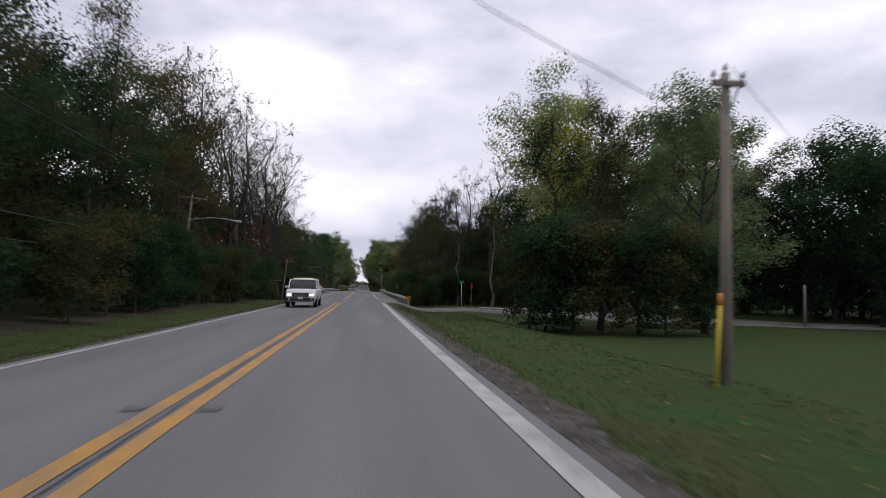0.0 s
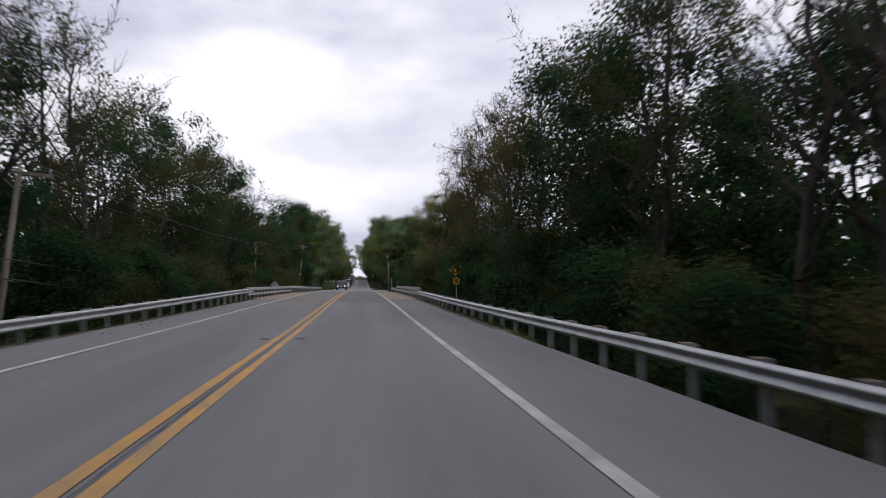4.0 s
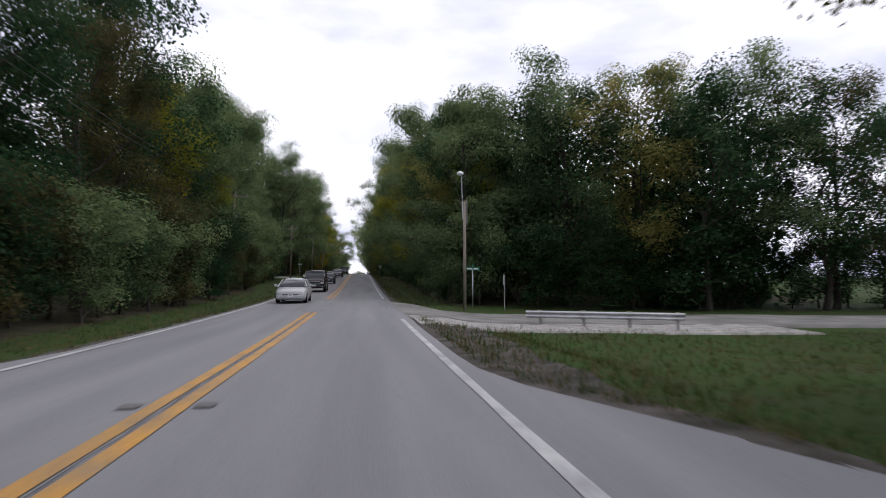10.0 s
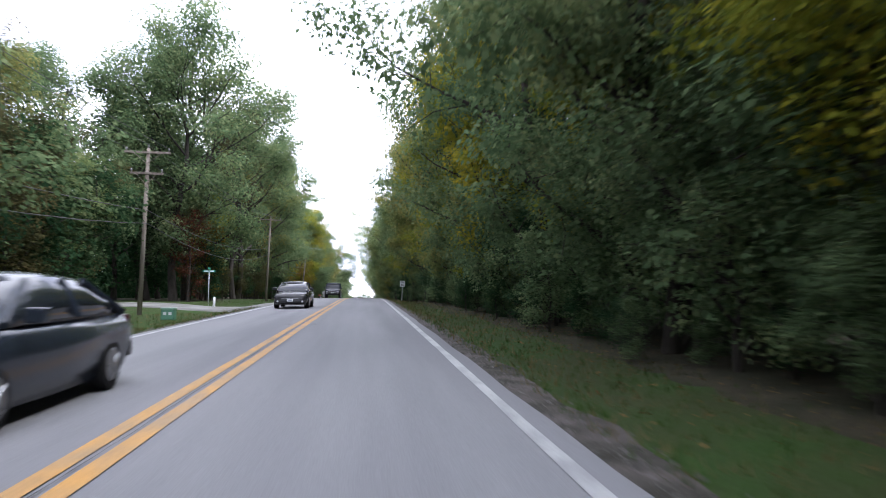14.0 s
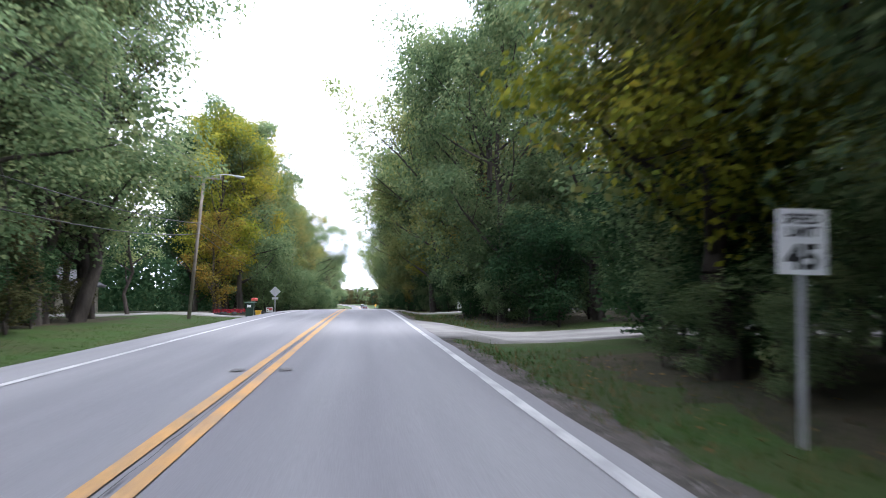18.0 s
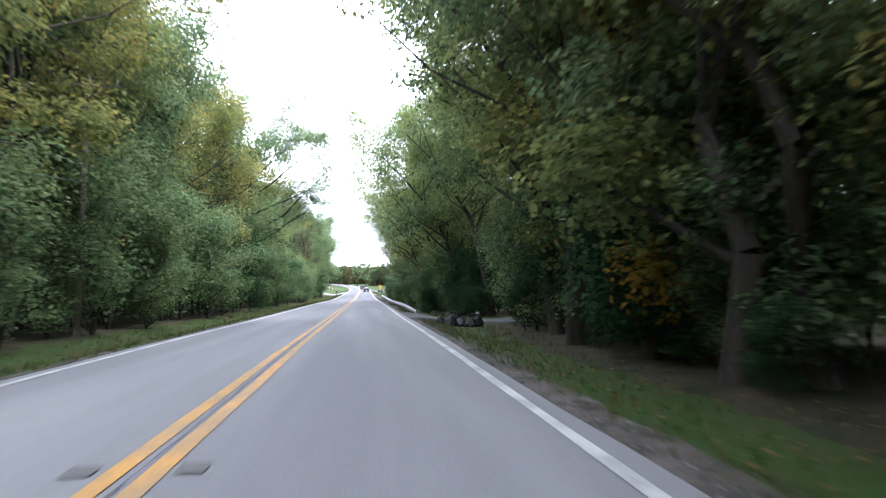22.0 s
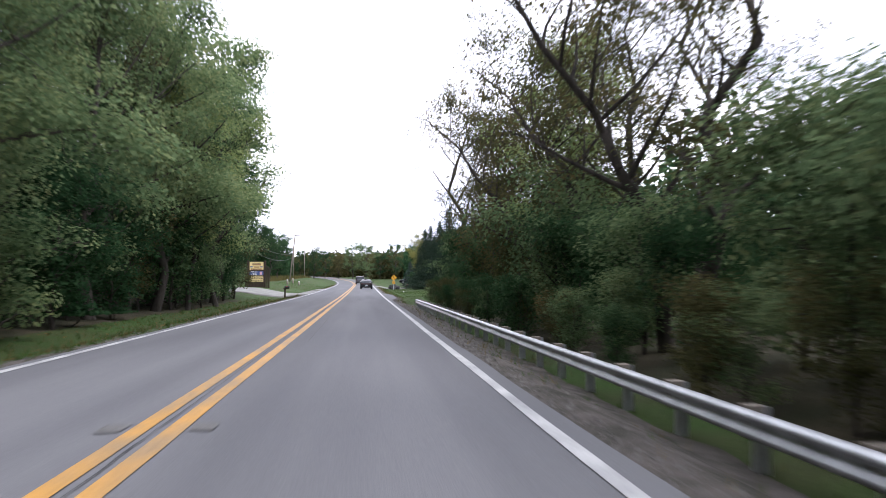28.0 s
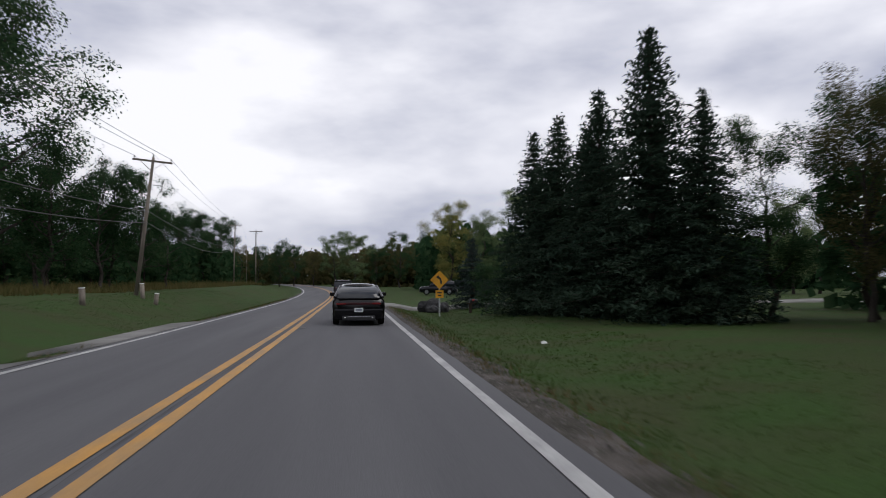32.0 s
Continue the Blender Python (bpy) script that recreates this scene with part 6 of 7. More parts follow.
# east side at the start
for k, x, y, s in [("airy", 14.4, 45, 1.1), ("sparse", 17.0, 43, 0.9), ("olive", 19.5, 46, 0.9), ("darkoak", 15.5, 48, 0.8), ("oak", 23, 41, 0.85), ("yellow", 21.5, 67, 1.55), ("oak", 26, 50, 0.9), ("oak", 33, 60, 1.1),
                   ("bare", 17.5, 84, 1.05), ("bare", 22, 80, 1.0), ("olive", 28, 78, 1.1), ("bare", 15.5, 90, 1.0), ("olive", 19, 90, 0.9), ("darkoak", 23, 88, 0.8), ("olive", 26, 86, 0.9), ("darkoak", 33, 88, 0.9), ("olive", 30, 95, 1.0), ("oak", 32, 74, 1.0), ("olive", 40, 66, 1.0), ("back", 46, 60, 1.0), ("back", 38, 82, 1.0), ("back", 28, 90, 1.0), ("back", 52, 52, 0.9)]:
    plant(k, x, y, s)
for x, y, s in [(12.6, 40, 1.5), (13.8, 38.5, 1.6), (15.4, 37.6, 1.5), (17.2, 37.4, 1.6), (12.6, 43.5, 1.4), (19.2, 38, 1.5), (14.5, 41, 1.7), (21.5, 37.5, 1.4)]:
    plant("shrub" if random.random() < 0.6 else "shrubb", x, y, s)
# woods on the far side of the side road
for i in range(13):
    plant("back" if i % 3 else "olive", 19 + 4.4 * i, 75 - 1.75 * i + random.uniform(-1, 1), random.uniform(0.8, 1.0))
    plant("shrub", 18 + 4.4 * i, 71.5 - 1.75 * i + random.uniform(-0.8, 0.8), random.uniform(1.2, 1.8))
    plant("shrub", 20 + 4.4 * i, 71.0 - 1.75 * i + random.uniform(-0.8, 0.8), random.uniform(1.0, 1.6))
# undergrowth behind the rail end
for i in range(14):
    plant("shrub" if i % 3 else "shrubb", 9.6 + 0.75 * i, 88.5 - 0.42 * i + random.uniform(-0.6, 0.6), random.uniform(0.6, 1.15))
# pale dead trunks before the bridge
for x, y, sc in [(16.2, 76.5, 0.95), (13.6, 86, 0.8), (12.2, 92, 0.75), (18.5, 75, 0.8)]:
    plant("snag", x, y, sc)
# thicket behind the signboard
for i in range(14):
    plant("shrub", -17 - 2.4 * i, 694 + random.uniform(-2, 3), random.uniform(0.9, 1.4))
# autumn trees before the lawn
for k, x, y, sc in [("orange", -11.8, 316, 0.7), ("rust", -12.5, 322, 0.75), ("airy", -12.2, 335, 0.52), ("orange", -13.6, 329, 0.7), ("yellow", -14.5, 324, 0.6), ("airy", -13.5, 311, 0.6)]:
    plant(k, x, y, sc)
# west side
for k, x, y, s in [("oak", -15.5, 428, 1.3), ("oak", -17.5, 420, 1.3), ("oak", -10.5, 456, 1.2), ("orange", -11.4, 447, 0.95), ("yellow", -11.8, 452, 1.4), ("airy", -16.5, 441, 0.9), ("airy", -14.0, 421, 1.3), ("oak", -14.6, 413, 1.25), ("airy", -14.2, 427.5, 1.1), ("oak", -17.5, 433, 0.9), ("oak", -22, 359, 1.15), ("oak", -29, 362, 1.2), ("oak", -17.5, 366, 1.1), ("oak", -36, 350, 1.1), ("darkoak", -27, 347, 1.0), ("olive", -20, 343, 0.8), ("darkoak", -26, 445, 1.1), ("oak", -22, 440, 1.1), ("olive", -14.5, 341.5, 0.62), ("olive", -12.5, 331, 0.55), ("rust", -13, 362, 0.85),
                   ("orange", -12.6, 367, 0.75), ("yellow", -14, 372, 0.8), ("rust", -12.8, 320, 0.8), ("yellow", -13.5, 283, 0.95), ("rust", -12.5, 62, 1.1), ("rust", -13, 92, 1.2), ("sparse", -17, 330, 1.05), ("sparse", -18, 316, 1.1),
                   ("yellow", -11.3, 596, 0.7), ("airy", -8.4, 635, 1.05), ("airy", -9.0, 629, 0.95), ("round", -26.4, 721, 1.62), ("oak", -14, 658, 1.0), ("darkoak", -22, 664, 0.9), ("oak", -28, 676, 0.8)]:
    plant(k, x, y, s)
# east side
for k, x, y, s in [("lime", 9.6, 393.5, 1.1), ("oak", 10.4, 494.5, 1.4), ("oak", 9.8, 481, 1.3), ("oak", 11.8, 455.5, 1.2), ("oak", 9.6, 436, 1.25), ("lime", 10, 400, 1.25), ("lime", 9.8, 361, 1.25), ("oak", 10, 343, 1.2), ("oak", 10, 318, 1.2), ("arching", 8.4, 537.5, 1.1), ("arching", 9.4, 528, 1.2), ("arching", 8.9, 546, 1.1), ("arching", 9.6, 519, 1.2), ("arching", 10.6, 511, 1.15), ("arching", 11.2, 497.5, 1.15), ("oak", 15.0, 503.5, 1.15), ("lime", 13.4, 510, 1.1), ("oak", 17.5, 498, 1.15), ("oak", 18, 508, 1.1), ("arching", 9.6, 487, 1.4), ("arching", 9.7, 475, 1.4), ("arching", 9.6, 463, 1.35), ("arching", 9.8, 435, 1.35), ("arching", 9.2, 556, 1.1), ("arching", 9.4, 567, 1.0), ("oak", 10.6, 521, 1.3), ("oak", 16.5, 267, 1.0), ("lime", 21.5, 265, 1.02), ("oak", 28, 264, 1.0), ("olive", 34, 262, 1.05), ("oak", 11.5, 402.5, 1.1), ("oak", 14, 419.5, 1.15), ("lime", 18.5, 417.5, 1.1), ("oak", 23, 416, 1.1), ("oak", 16, 401, 1.15), ("yellow", 10.2, 352, 1.25), ("yellow", 9.6, 371, 1.35), ("lime", 9.4, 468, 0.95), ("yellow", 9.6, 461, 1.4), ("orange", 9.6, 478, 1.3), ("olive", 9.5, 540, 0.8), ("oak", 8.9, 556, 0.95), ("leaner", 10.0, 602, 1.15), ("leaner", 10.8, 609, 1.1),
                   ("leaner", 10.3, 618, 1.0), ("leaner", 10.6, 590, 1.05), ("yellow", 12, 276, 0.9), ("sparse", 11, 633, 0.85), ("orange", 11.5, 430, 1.0), ("leaner", 11, 574, 1.15)]:
    plant(k, x, y, s, turn=random.uniform(-0.4, 0.4) if k in ("leaner", "arching") else None)

for x, y, s, tall in [(-10.9, 464.5, 1.25, 1.3), (-12.6, 469, 1.3, 1.3)]:
    plant("yellow", x, y, s, stretch=tall)
plant("spreading", -10.2, 540, 1.0)

for i in range(28):
    plant("shrub", 14 + 2.2 * i, 264.5 - 0.12 * i + random.uniform(-0.4, 0.4), random.uniform(0.9, 1.5))

# tree rows round the far bend
random.seed(41)
for i in range(17):
    t = i / 16
    plant("darkoak", -46 + 22 * t + random.uniform(-1.5, 1.5), 712 + 92 * t + random.uniform(-2, 2), random.uniform(0.6, 0.78))
for i in range(9):
    plant("back", -56 + 4 * i, 735 + 9 * i, 0.7)
for i in range(30):
    t = i / 29
    plant(random.choice(["oak", "darkoak", "back", "olive", "lime"]), -118 + 140 * t, 895 - 95 * t * t + random.uniform(-8, 8), random.uniform(0.5, 0.72))
for i in range(16):
    plant(random.choice(["lime", "darkoak", "oak", "olive"]), 16 + 4.6 * i, 768 + random.uniform(-10, 14) - 2.5 * i, random.uniform(0.6, 0.85))
plant("bare", -20, 905, 0.75)
for i in range(12):
    plant(random.choice(["back", "darkoak", "olive"]), 24 + random.uniform(-2, 6), 648 + 3 * i, random.uniform(0.6, 0.8))
wood_mass(885, 935, -190, 60, 11.5, 900, L_OLIVE, "dark woods along the horizon past the bend", 1.6, 0.85)
wood_mass(775, 800, 14, 90, 11, 800, L_DARK, "dark woods behind a lawn and driveway", 1.4)
for i in range(6):
    wood_mass(712 + 16 * i, 728 + 16 * i, -56 + 4.4 * i, -42 + 4.4 * i, 7.5, 90, L_DARK, "dark thicket under a row of trees", 1.2, 1.3)
wood_mass(640, 706, 31, 46, 9, 240, L_DARK, "dark thicket behind the trees on a lawn", 1.0)
wood_mass(830, 868, 4, 60, 10.5, 600, L_OLIVE, "dark woods on the outside of the bend", 1.4)
wood_mass(852, 884, -76, -30, 9.5, 520, L_DARK, "dark woods on the inside of the bend", 1.4)

# splintered trunk
sb = new("broken_trunk")
sb.location = (10.4, 419, zg(10.4, 419) - 0.1)
part("trunk", tubes("trunk", [((0, 0, 0), (0.1, 0, 1.6), 0.2, 0.17, 9), ((0.1, 0, 1.6), (0.15, 0.1, 2.9), 0.17, 0.13, 9), ((0.15, 0.1, 2.9), (-0.9, 0.3, 3.8), 0.05, 0.02, 5)], M_BARK), sb)
M_SPLIT = mat("split_pale_wood", (0.55, 0.42, 0.24), 0.85, second=(0.4, 0.29, 0.16), scale=5, fine=30, bump=0.4, stretch=(4, 4, 0.4))
for i, (a, b, h) in enumerate([(-0.08, 0, 0.75), (0.05, -0.06, 1.0), (0.12, 0.05, 0.6), (0.0, 0.08, 0.85), (0.3, -0.05, 0.45)]):
    tube_part("splinter", sb, M_SPLIT, (0.15 + a, 0.05 + b, 2.45), (0.15 + a * 2.6, 0.05 + b * 2, 2.75 + h * 0.7), 0.075, 0.015, 5)
tagged(sb, "snapped tree trunk with pale splintered wood", "broken tree")

# a house glimpsed between the trees
hs = new("house")
hs.location = (-31, 457, zg(-31, 457) - 0.1)
M_SIDING = mat("beige_siding", (0.45, 0.40, 0.33), 0.8, scale=1, fine=8, bump=0.3, bump_scale=4, stretch=(0.2, 0.2, 6))
M_SHINGLE = mat("grey_roof_shingles", (0.10, 0.10, 0.105), 0.9, scale=2, fine=12, fine_amt=0.4, bump=0.5, bump_scale=9)
M_GLASSD = plain("dark_window_glass", (0.02, 0.025, 0.03), 0.08)
bm = bmesh.new()
bm_box(bm, -5, 5, -4, 4, 0, 2.9)
put("wall", bm, M_SIDING, hs)
bm = bmesh.new()
bm_poly(bm, [(-5, 2.9), (5, 2.9), (0, 5.6)], 8.0)
put("gable", bm, M_SIDING, hs, at=(0, -4, 0))
for k in (-1, 1):
    bm = bmesh.new()
    bm_poly(bm, [(0, 5.85), (0, 5.65), (k * 5.6, 2.62), (k * 5.6, 2.82)], 9.0)
    put("roof_slope", bm, M_SHINGLE, hs, at=(0, -4.5, 0))
for x, z in ((-3, 1.6), (3, 1.6), (0, 3.9)):
    box_part("window", hs, M_GLASSD, x - 0.5, x + 0.5, -4.05, -3.98, z - 0.6, z + 0.6)
    for dx in (-0.55, 0.55):
        box_part("window_frame", hs, M_SIGNW, x + dx - 0.05, x + dx + 0.05, -4.08, -3.99, z - 0.65, z + 0.65)
box_part("door", hs, M_BROWNW, -0.45, 0.45, -4.05, -3.98, 0.05, 2.1)
tagged(hs, "beige gabled house half hidden behind trees", "house")

# ---- vehicles ----
M_TYRE = mat("tyre_rubber", (0.018, 0.018, 0.018), 0.85, scale=8, fine=40, bump=0.2)
M_RIM = plain("grey_alloy_rim", (0.30, 0.31, 0.32), 0.35, 0.8)
M_CGLASS = plain("tinted_car_glass", (0.018, 0.022, 0.028), 0.06)
M_CGLASS.node_tree.nodes["Principled BSDF"].inputs["Specular IOR Level"].default_value = 0.45
M_PLASTIC = plain("black_car_plastic", (0.02, 0.02, 0.022), 0.6)
M_CHROME = plain("chrome_trim", (0.6, 0.6, 0.6), 0.2, 0.95)
M_TAIL = plain("red_tail_lamp", (0.05, 0.004, 0.006), 0.3)
M_PLATE = plain("grey_plate_marks", (0.22, 0.24, 0.3), 0.5)
M_HEADON = plain("lit_headlamp", (1.0, 0.93, 0.8), 0.2, 0.0, 2.2)
M_HEADOFF = plain("clear_headlamp", (0.55, 0.57, 0.6), 0.15)


def paint(name, col, flake=0.0):
    m = plain(name, col, 0.22, flake)
    b = m.node_tree.nodes["Principled BSDF"]
    b.inputs["Specular IOR Level"].default_value = 0.3
    b.inputs["Coat Weight"].default_value, b.inputs["Coat Roughness"].default_value = 0.12, 0.12
    return m


def loft(rows):
    """A closed skin over rings of equally many points."""
    bm = bmesh.new()
    rings = [[bm.verts.new(p) for p in r] for r in rows]
    n = len(rings[0])
    for a, b in zip(rings[:-1], rings[1:]):
        for i in range(n):
            bm.faces.new((a[i], a[(i + 1) % n], b[(i + 1) % n], b[i]))
    bm.faces.new(rings[0][::-1])
    bm.faces.new(rings[-1])
    bmesh.ops.recalc_face_normals(bm, faces=bm.faces)
    return bm


def ring(y, hw, z0, z1, tuck=0.9, r=0.12):
    """A body section: sides that tuck in low and round off at the shoulder."""
    return [(-hw * tuck, y, z0), (-hw * 0.98, y, z0 + (z1 - z0) * 0.28), (-hw, y, z0 + (z1 - z0) * 0.6), (-hw * 0.985, y, z1 - r), (-hw * 0.9, y, z1 - r * 0.15), (-hw * 0.45, y, z1 + 0.012),
            (hw * 0.45, y, z1 + 0.012), (hw * 0.9, y, z1 - r * 0.15), (hw * 0.985, y, z1 - r), (hw, y, z1 * 0.6 + z0 * 0.4), (hw * 0.98, y, z0 + (z1 - z0) * 0.28), (hw * tuck, y, z0)]


def house_ring(y, wb, wt, z0, z1):
    return [(-wb, y, z0), (-wb * 0.5 - wt * 0.5 - 0.02, y, z0 * 0.45 + z1 * 0.55), (-wt, y, z1 - 0.05), (-wt * 0.88, y, z1), (wt * 0.88, y, z1), (wt, y, z1 - 0.05), (wb * 0.5 + wt * 0.5 + 0.02, y, z0 * 0.45 + z1 * 0.55), (wb, y, z0)]


def car(name, label, x, y, heading, body_col, length, width, belt, roof, nose, cab, wheel_r, lamps_on=False, boxy=False, bed=False, rear_bar=False, ride=0.2, category="car"):
    """A car facing +y before it is turned. cab: y of rear base, rear top, front top, front base."""
    ob = new(name)
    ob.location = (x, y, deck(x, y) + 0.005)
    ob.rotation_euler = (math.atan((zr(y + 2) - zr(y - 2)) / 4) * (1 if heading == 0 else -1), 0, radians(heading))
    P = paint(name + "_paint", body_col)
    L, hw = length / 2, width / 2
    tail_h = belt * (1.0 if boxy else 0.98)
    sec = [(-L, hw * 0.82, ride + 0.16, tail_h * 0.8), (-L + 0.06, hw * 0.93, ride + 0.06, tail_h * 0.95), (-L + 0.4, hw * 0.985, ride, tail_h), (cab[0], hw, ride, belt), (0, hw, ride - 0.02, belt * 0.985),
           (cab[3], hw, ride, belt * 0.97), (L - 0.75, hw * 0.98, ride, nose + (belt - nose) * 0.3), (L - 0.25, hw * 0.94, ride + 0.03, nose), (L - 0.03, hw * (0.9 if boxy else 0.82), ride + 0.1, nose * 0.86), (L, hw * (0.86 if boxy else 0.7), ride + 0.18, nose * 0.78)]
    bm = loft([ring(a, b, c, d, r=0.07 if boxy else 0.13) for a, b, c, d in sec])
    put("body", bm, P, ob, "", True)
    wt = hw * (0.84 if boxy else 0.70)
    wb = hw * 0.93
    g = [(cab[0], wb * 0.95, wt * 0.9, belt - 0.03, belt + 0.02), (cab[0] + (cab[1] - cab[0]) * 0.5, wb * 0.98, (wb + wt) / 2, belt - 0.03, belt + (roof - belt) * 0.62), (cab[1], wb, wt, belt - 0.03, roof - 0.035),
         ((cab[1] + cab[2]) / 2, wb, wt, belt - 0.03, roof), (cab[2], wb, wt, belt - 0.03, roof - 0.03), (cab[2] + (cab[3] - cab[2]) * 0.55, wb * 0.99, (wb + wt) / 2, belt - 0.03, belt + (roof - belt) * 0.52), (cab[3], wb * 0.96, wb * 0.9, belt - 0.04, belt)]
    put("window_glass", loft([house_ring(*s) for s in g]), M_CGLASS, ob, "dark tinted glass", True)
    # roof skin and pillars stand just proud of the glass
    rr = []
    for yy, zz in ((cab[1] - 0.12, roof - 0.045), (cab[1] + 0.05, roof - 0.012), ((cab[1] + cab[2]) / 2, roof + 0.015), (cab[2] - 0.05, roof - 0.012), (cab[2] + 0.1, roof - 0.05)):
        rr.append([(-wt - 0.012, yy, zz - 0.10), (-wt * 0.93, yy, zz - 0.035), (-wt * 0.7, yy, zz - 0.002), (-wt * 0.3, yy, zz + 0.018), (wt * 0.3, yy, zz + 0.018), (wt * 0.7, yy, zz - 0.002), (wt * 0.93, yy, zz - 0.035),
                   (wt + 0.012, yy, zz - 0.10), (wt * 0.85, yy, zz - 0.085), (-wt * 0.85, yy, zz - 0.085)])
    put("roof", loft(rr), P, ob, "", True)
    for s in (-1, 1):
        for (ya, za, yb, zb, w, xa, xb) in ((cab[0] + 0.02, belt, cab[1] - 0.02, roof - 0.07, 0.055, wb * 0.97, wt), (cab[3] - 0.05, belt, cab[2] + 0.03, roof - 0.07, 0.045, wb * 0.97, wt), ((cab[1] + cab[2]) / 2 - 0.1, belt, (cab[1] + cab[2]) / 2 - 0.1, roof - 0.05, 0.05, wb, wt)):
            bm = bmesh.new()
            bm_tube(bm, (s * (xa + 0.012), ya, za), (s * (xb + 0.014), yb, zb), w, w * 0.8, 6)
            put("pillar", bm, P, ob)
        bm = bmesh.new()
        bm_box(bm, -0.1, 0.1, -0.07, 0.07, -0.075, 0.075, 0.035, 3)
        put("mirror", bm, P, ob, at=(s * (hw + 0.09), cab[3] - 0.35, belt + 0.08))
        for wy in (-L + length * 0.2, L - length * 0.19):
            wheel = new("wheel")
            wheel.parent, wheel.location = ob, (s * (hw - 0.12), wy, wheel_r)
            bm = bmesh.new()
            bm_tube(bm, (-0.115, 0, 0), (0.115, 0, 0), wheel_r, wheel_r, 26)
            bmesh.ops.bevel(bm, geom=[e for e in bm.edges if len(e.link_faces) == 2 and abs(e.verts[0].co.x - e.verts[1].co.x) < 1e-5], offset=0.03, segments=2, affect="EDGES")
            put("tyre", bm, M_TYRE, wheel)
            bm = bmesh.new()
            bm_tube(bm, (s * 0.10, 0, 0), (s * 0.125, 0, 0), wheel_r * 0.68, wheel_r * 0.6, 20)
            for k in range(5):
                a = k * 1.2566
                bm_tube(bm, (s * 0.128, 0, 0), (s * 0.128, math.cos(a) * wheel_r * 0.6, math.sin(a) * wheel_r * 0.6), 0.03, 0.02, 6)
            put("rim", bm, M_RIM, wheel)
    # front
    ny = L + 0.002
    box_part("grille", ob, M_PLASTIC, -hw * 0.5, hw * 0.5, ny - 0.08, ny + 0.012, nose * (0.50 if boxy else 0.44), nose * (0.80 if boxy else 0.70), 0.02)
    for k in range(3):
        z = nose * (0.56 if boxy else 0.48) + k * 0.07
        box_part("grille_bar", ob, M_CHROME, -hw * 0.47, hw * 0.47, ny, ny + 0.022, z, z + 0.018, 0.004)
    if boxy:
        z0, z1 = nose * 0.48, nose * 0.82
        for a, b, c, d in ((-0.53, 0.53, z1 - 0.03, z1), (-0.53, 0.53, z0, z0 + 0.03), (-0.53, -0.5, z0 + 0.03, z1 - 0.03), (0.5, 0.53, z0 + 0.03, z1 - 0.03)):
            box_part("grille_surround", ob, M_CHROME, hw * a, hw * b, ny - 0.02, ny + 0.03, c, d, 0.006)
    box_part("front_bumper", ob, P if not boxy else M_PLASTIC, -hw * 0.88, hw * 0.88, L - 0.12, L + 0.05, ride + 0.1, ride + 0.3, 0.05)
    for s in (-1, 1):
        bm = bmesh.new()
        bm_box(bm, -hw * 0.135, hw * 0.135, -0.1, 0.05, -0.065, 0.065, 0.03)
        put("headlight", bm, M_HEADON if lamps_on else M_HEADOFF, ob, "lit headlight" if lamps_on else "", at=(s * hw * 0.70, L - (0.02 if boxy else 0.12), nose * (0.70 if boxy else 0.68)))
        bm = bmesh.new()
        bm_tube(bm, (0, -0.02, 0), (0, 0.03, 0), 0.05, 0.05, 12)
        put("fog_lamp", bm, M_HEADOFF, ob, at=(s * hw * 0.7, L + 0.03, ride + 0.2))
    front_plate = box_part("number_plate", ob, M_SIGNW, -0.15, 0.15, L + 0.05, L + 0.06, ride + 0.2, ride + 0.34, 0.004)
    box_part("plate_bar", front_plate, M_PLATE, -0.1, 0.1, L + 0.06, L + 0.063, ride + 0.24, ride + 0.30)
    # rear
    ry = -L
    if rear_bar:
        bm = bmesh.new()
        bm_box(bm, -hw * 0.84, hw * 0.84, -0.05, 0.1, -0.04, 0.04, 0.02)
        put("tail_lamp_bar", bm, M_TAIL, ob, "wide dark red tail lamp bar", at=(0, ry + 0.02, tail_h * 0.80))
        for s in (-1, 1):
            bm = bmesh.new()
            bm_box(bm, -0.16, 0.16, -0.02, 0.02, -0.03, 0.03, 0.012)
            put("tail_lamp", bm, plain("bright_tail_lamp", (0.2, 0.012, 0.012), 0.25), ob, at=(s * hw * 0.66, ry - 0.03, tail_h * 0.80))
            tube_part("exhaust_tip", ob, M_CHROME, (s * hw * 0.52, ry - 0.06, ride + 0.08), (s * hw * 0.52, ry + 0.15, ride + 0.08), 0.035, 0.035, 12)
        bm = bmesh.new()
        bm_box(bm, -hw * 0.78, hw * 0.78, -0.06, 0.16, -0.015, 0.02, 0.012)
        put("spoiler", bm, P, ob, at=(0, ry + 0.1, tail_h * 0.985))
        box_part("bumper_trim", ob, M_CHROME, -hw * 0.42, hw * 0.42, ry - 0.052, ry - 0.03, ride + 0.1, ride + 0.13, 0.006, "thin chrome strip")
        tube_part("antenna", ob, M_PLASTIC, (0.05, cab[1] + 0.15, roof), (0.05, cab[1] + 0.02, roof + 0.16), 0.012, 0.005, 6)
    else:
        for s in (-1, 1):
            bm = bmesh.new()
            bm_box(bm, -0.09, 0.09, -0.04, 0.08, -0.16, 0.16, 0.03)
            put("tail_lamp", bm, M_TAIL, ob, at=(s * hw * 0.8, ry + 0.06, tail_h * 0.8))
    box_part("rear_bumper", ob, P if rear_bar else M_PLASTIC, -hw * 0.92, hw * 0.92, ry - 0.04, ry + 0.2, ride + 0.14, ride + 0.40, 0.06)
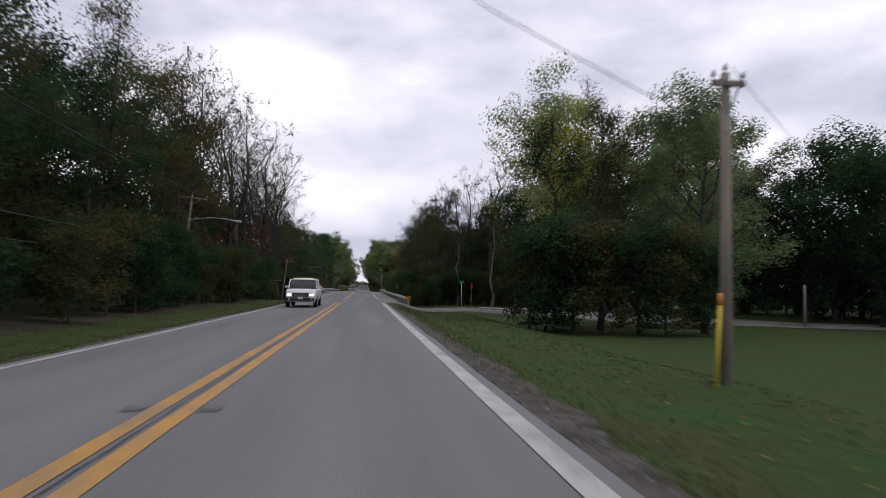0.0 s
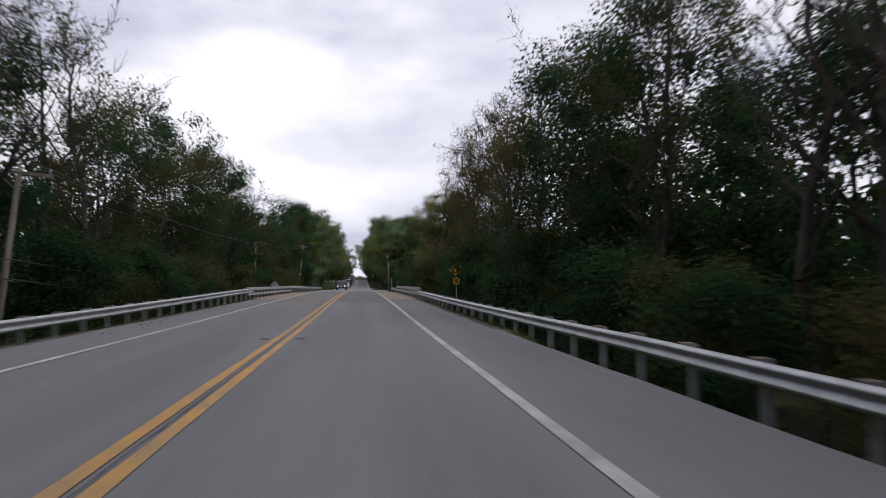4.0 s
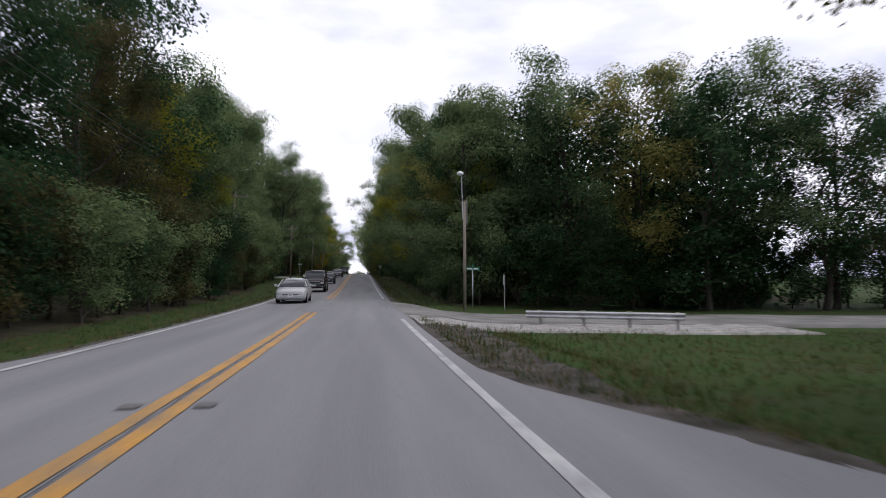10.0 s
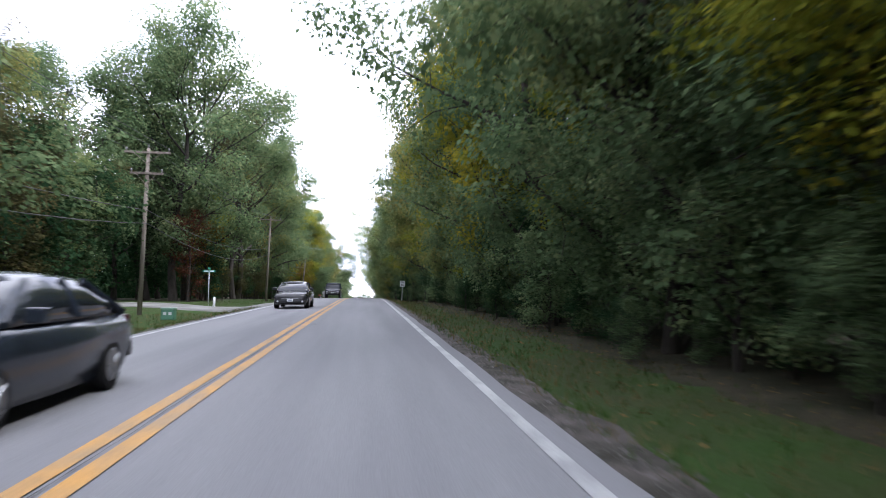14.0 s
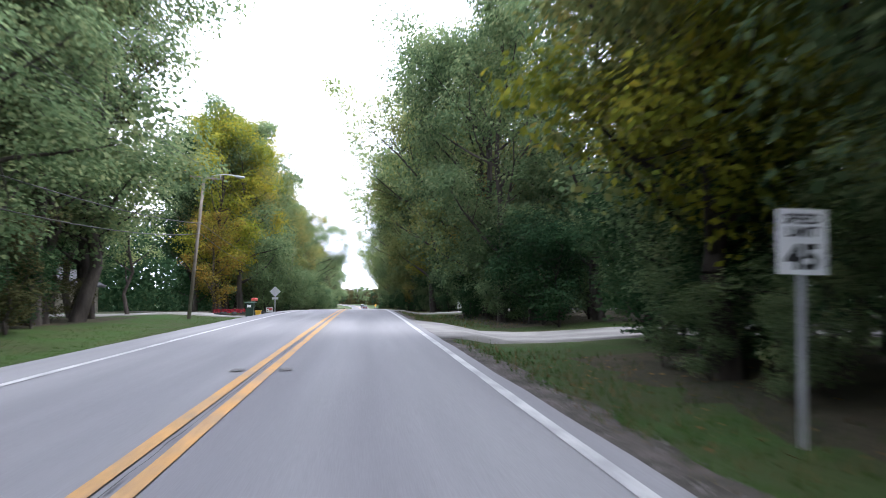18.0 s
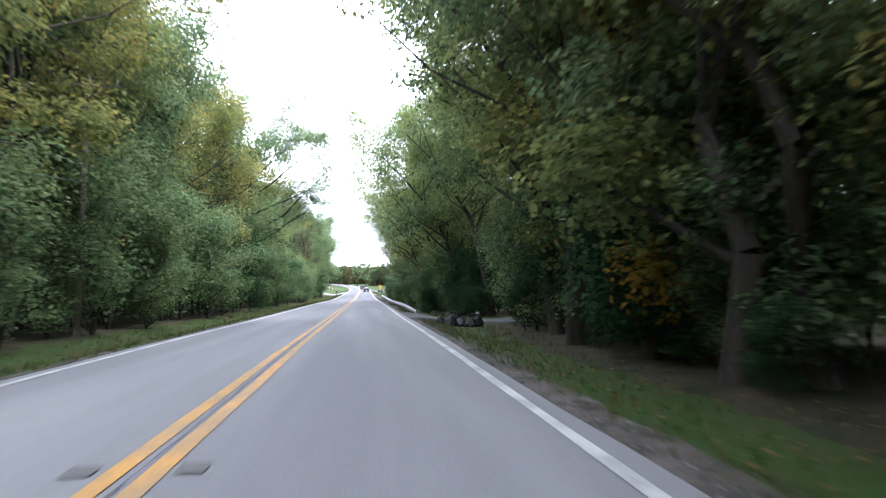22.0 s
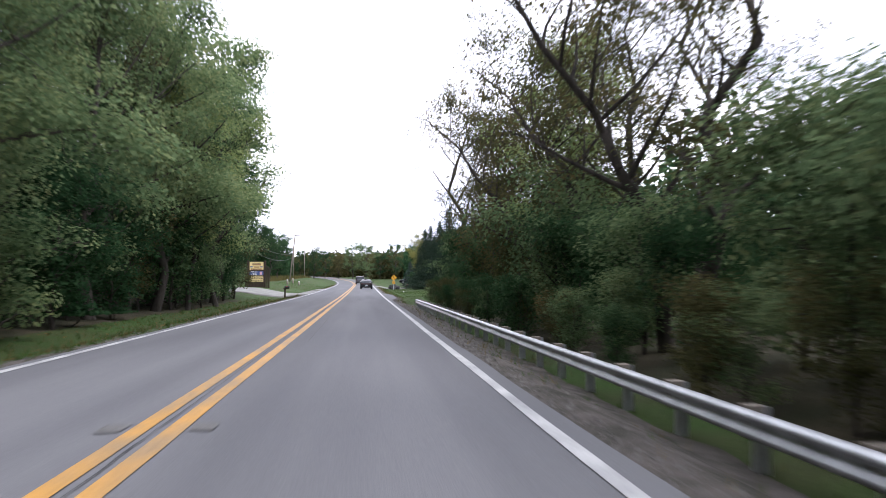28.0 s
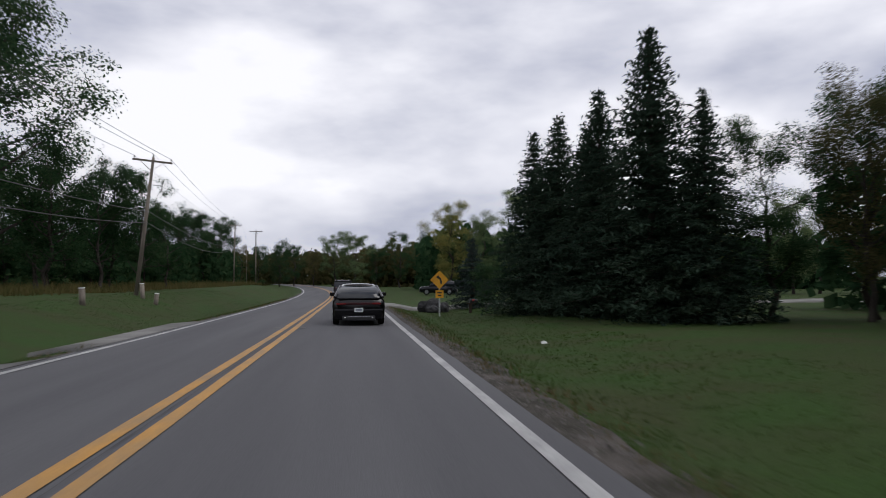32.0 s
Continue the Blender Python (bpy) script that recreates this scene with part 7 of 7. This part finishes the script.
    box_part("diffuser", ob, M_PLASTIC, -hw * 0.62, hw * 0.62, ry - 0.045, ry + 0.2, ride - 0.02, ride + 0.16, 0.03)
    rear_plate = box_part("number_plate", ob, M_SIGNW, -0.155, 0.155, ry - 0.055, ry - 0.045, ride + 0.28, ride + 0.43, 0.004)
    box_part("plate_bar", rear_plate, M_PLATE, -0.11, 0.11, ry - 0.058, ry - 0.055, ride + 0.33, ride + 0.39)
    if boxy:
        for s in (-1, 1):
            tube_part("roof_rail", ob, M_PLASTIC, (s * wt * 0.85, cab[1] + 0.1, roof + 0.05), (s * wt * 0.85, cab[2] - 0.2, roof + 0.05), 0.02, 0.02, 8)
    if bed:
        box_part("cargo_bed", ob, M_PLASTIC, -hw * 0.82, hw * 0.82, -L + 0.15, cab[0] - 0.1, belt - 0.02, belt + 0.02, 0.01, "dark open cargo bed")
    return tagged(ob, label, category)


SEDAN = dict(length=4.75, width=1.86, belt=0.98, roof=1.46, nose=0.82, cab=(-1.95, -1.05, 0.35, 1.25), wheel_r=0.33)
car("sedan", "black sedan with a wide dark red tail lamp", 2.25, 691.8, 0, (0.004, 0.004, 0.005), length=4.68, width=1.86, belt=0.99, roof=1.47, nose=0.82, cab=(-2.05, -1.0, 0.3, 1.2), wheel_r=0.34, rear_bar=True)
car("suv", "dark sport utility vehicle further along the lane", 1.0, 738, 2, (0.03, 0.03, 0.035), length=4.7, width=1.88, belt=1.1, roof=1.75, nose=1.02, cab=(-2.2, -1.95, 0.4, 1.2), wheel_r=0.37, boxy=True, ride=0.26)
car("suv", "dark parked sport utility vehicle beyond the lawn drive", 12.8, 752, 80, (0.008, 0.009, 0.012), length=4.7, width=1.88, belt=1.1, roof=1.75, nose=1.02, cab=(-2.2, -1.95, 0.4, 1.2), wheel_r=0.37, boxy=True, ride=0.26)
car("pickup_truck", "white pickup truck with lit headlights in the opposite lane", -1.95, 47.6, 180, (0.62, 0.63, 0.64), length=5.8, width=2.0, belt=1.22, roof=1.88, nose=1.16, cab=(-0.9, -0.7, 0.75, 1.35), wheel_r=0.41, lamps_on=True, boxy=True, bed=True, ride=0.34, category="truck")
car("suv", "dark blue sport utility vehicle with lit headlights", -1.85, 221.2, 180, (0.006, 0.008, 0.02), length=4.85, width=1.92, belt=1.14, roof=1.83, nose=1.06, cab=(-2.3, -2.0, 0.25, 1.15), wheel_r=0.39, lamps_on=True, boxy=True, ride=0.3)
car("sedan", "silver sedan with a three-bar grille in the opposite lane", -2.0, 262.5, 180, (0.42, 0.43, 0.44), **SEDAN)
car("pickup_truck", "dark maroon pickup truck in the opposite lane", -2.0, 283.5, 180, (0.022, 0.014, 0.016), length=5.7, width=2.0, belt=1.22, roof=1.9, nose=1.18, cab=(-1.2, -1.0, 0.75, 1.35), wheel_r=0.41, boxy=True, bed=True, ride=0.34, category="truck")
car("sedan", "black sedan in the opposite lane beside the grass", -2.05, 308.7, 180, (0.02, 0.026, 0.036), **SEDAN)
car("sedan", "dark grey sedan with lit headlights in the opposite lane", -1.95, 341, 180, (0.03, 0.03, 0.032), lamps_on=True, **SEDAN)
car("off_roader", "dark square off-road car in the opposite lane", -1.95, 387, 180, (0.015, 0.02, 0.028), length=4.3, width=1.87, belt=1.16, roof=1.84, nose=1.08, cab=(-2.0, -1.9, 0.35, 0.6), wheel_r=0.41, boxy=True, ride=0.38)

# sources that were never planted are taken away
for group_ in KINDS.values():
    for src in group_:
        if src.name not in USED:
            for o in (*src.children_recursive, src):
                bpy.data.objects.remove(o)
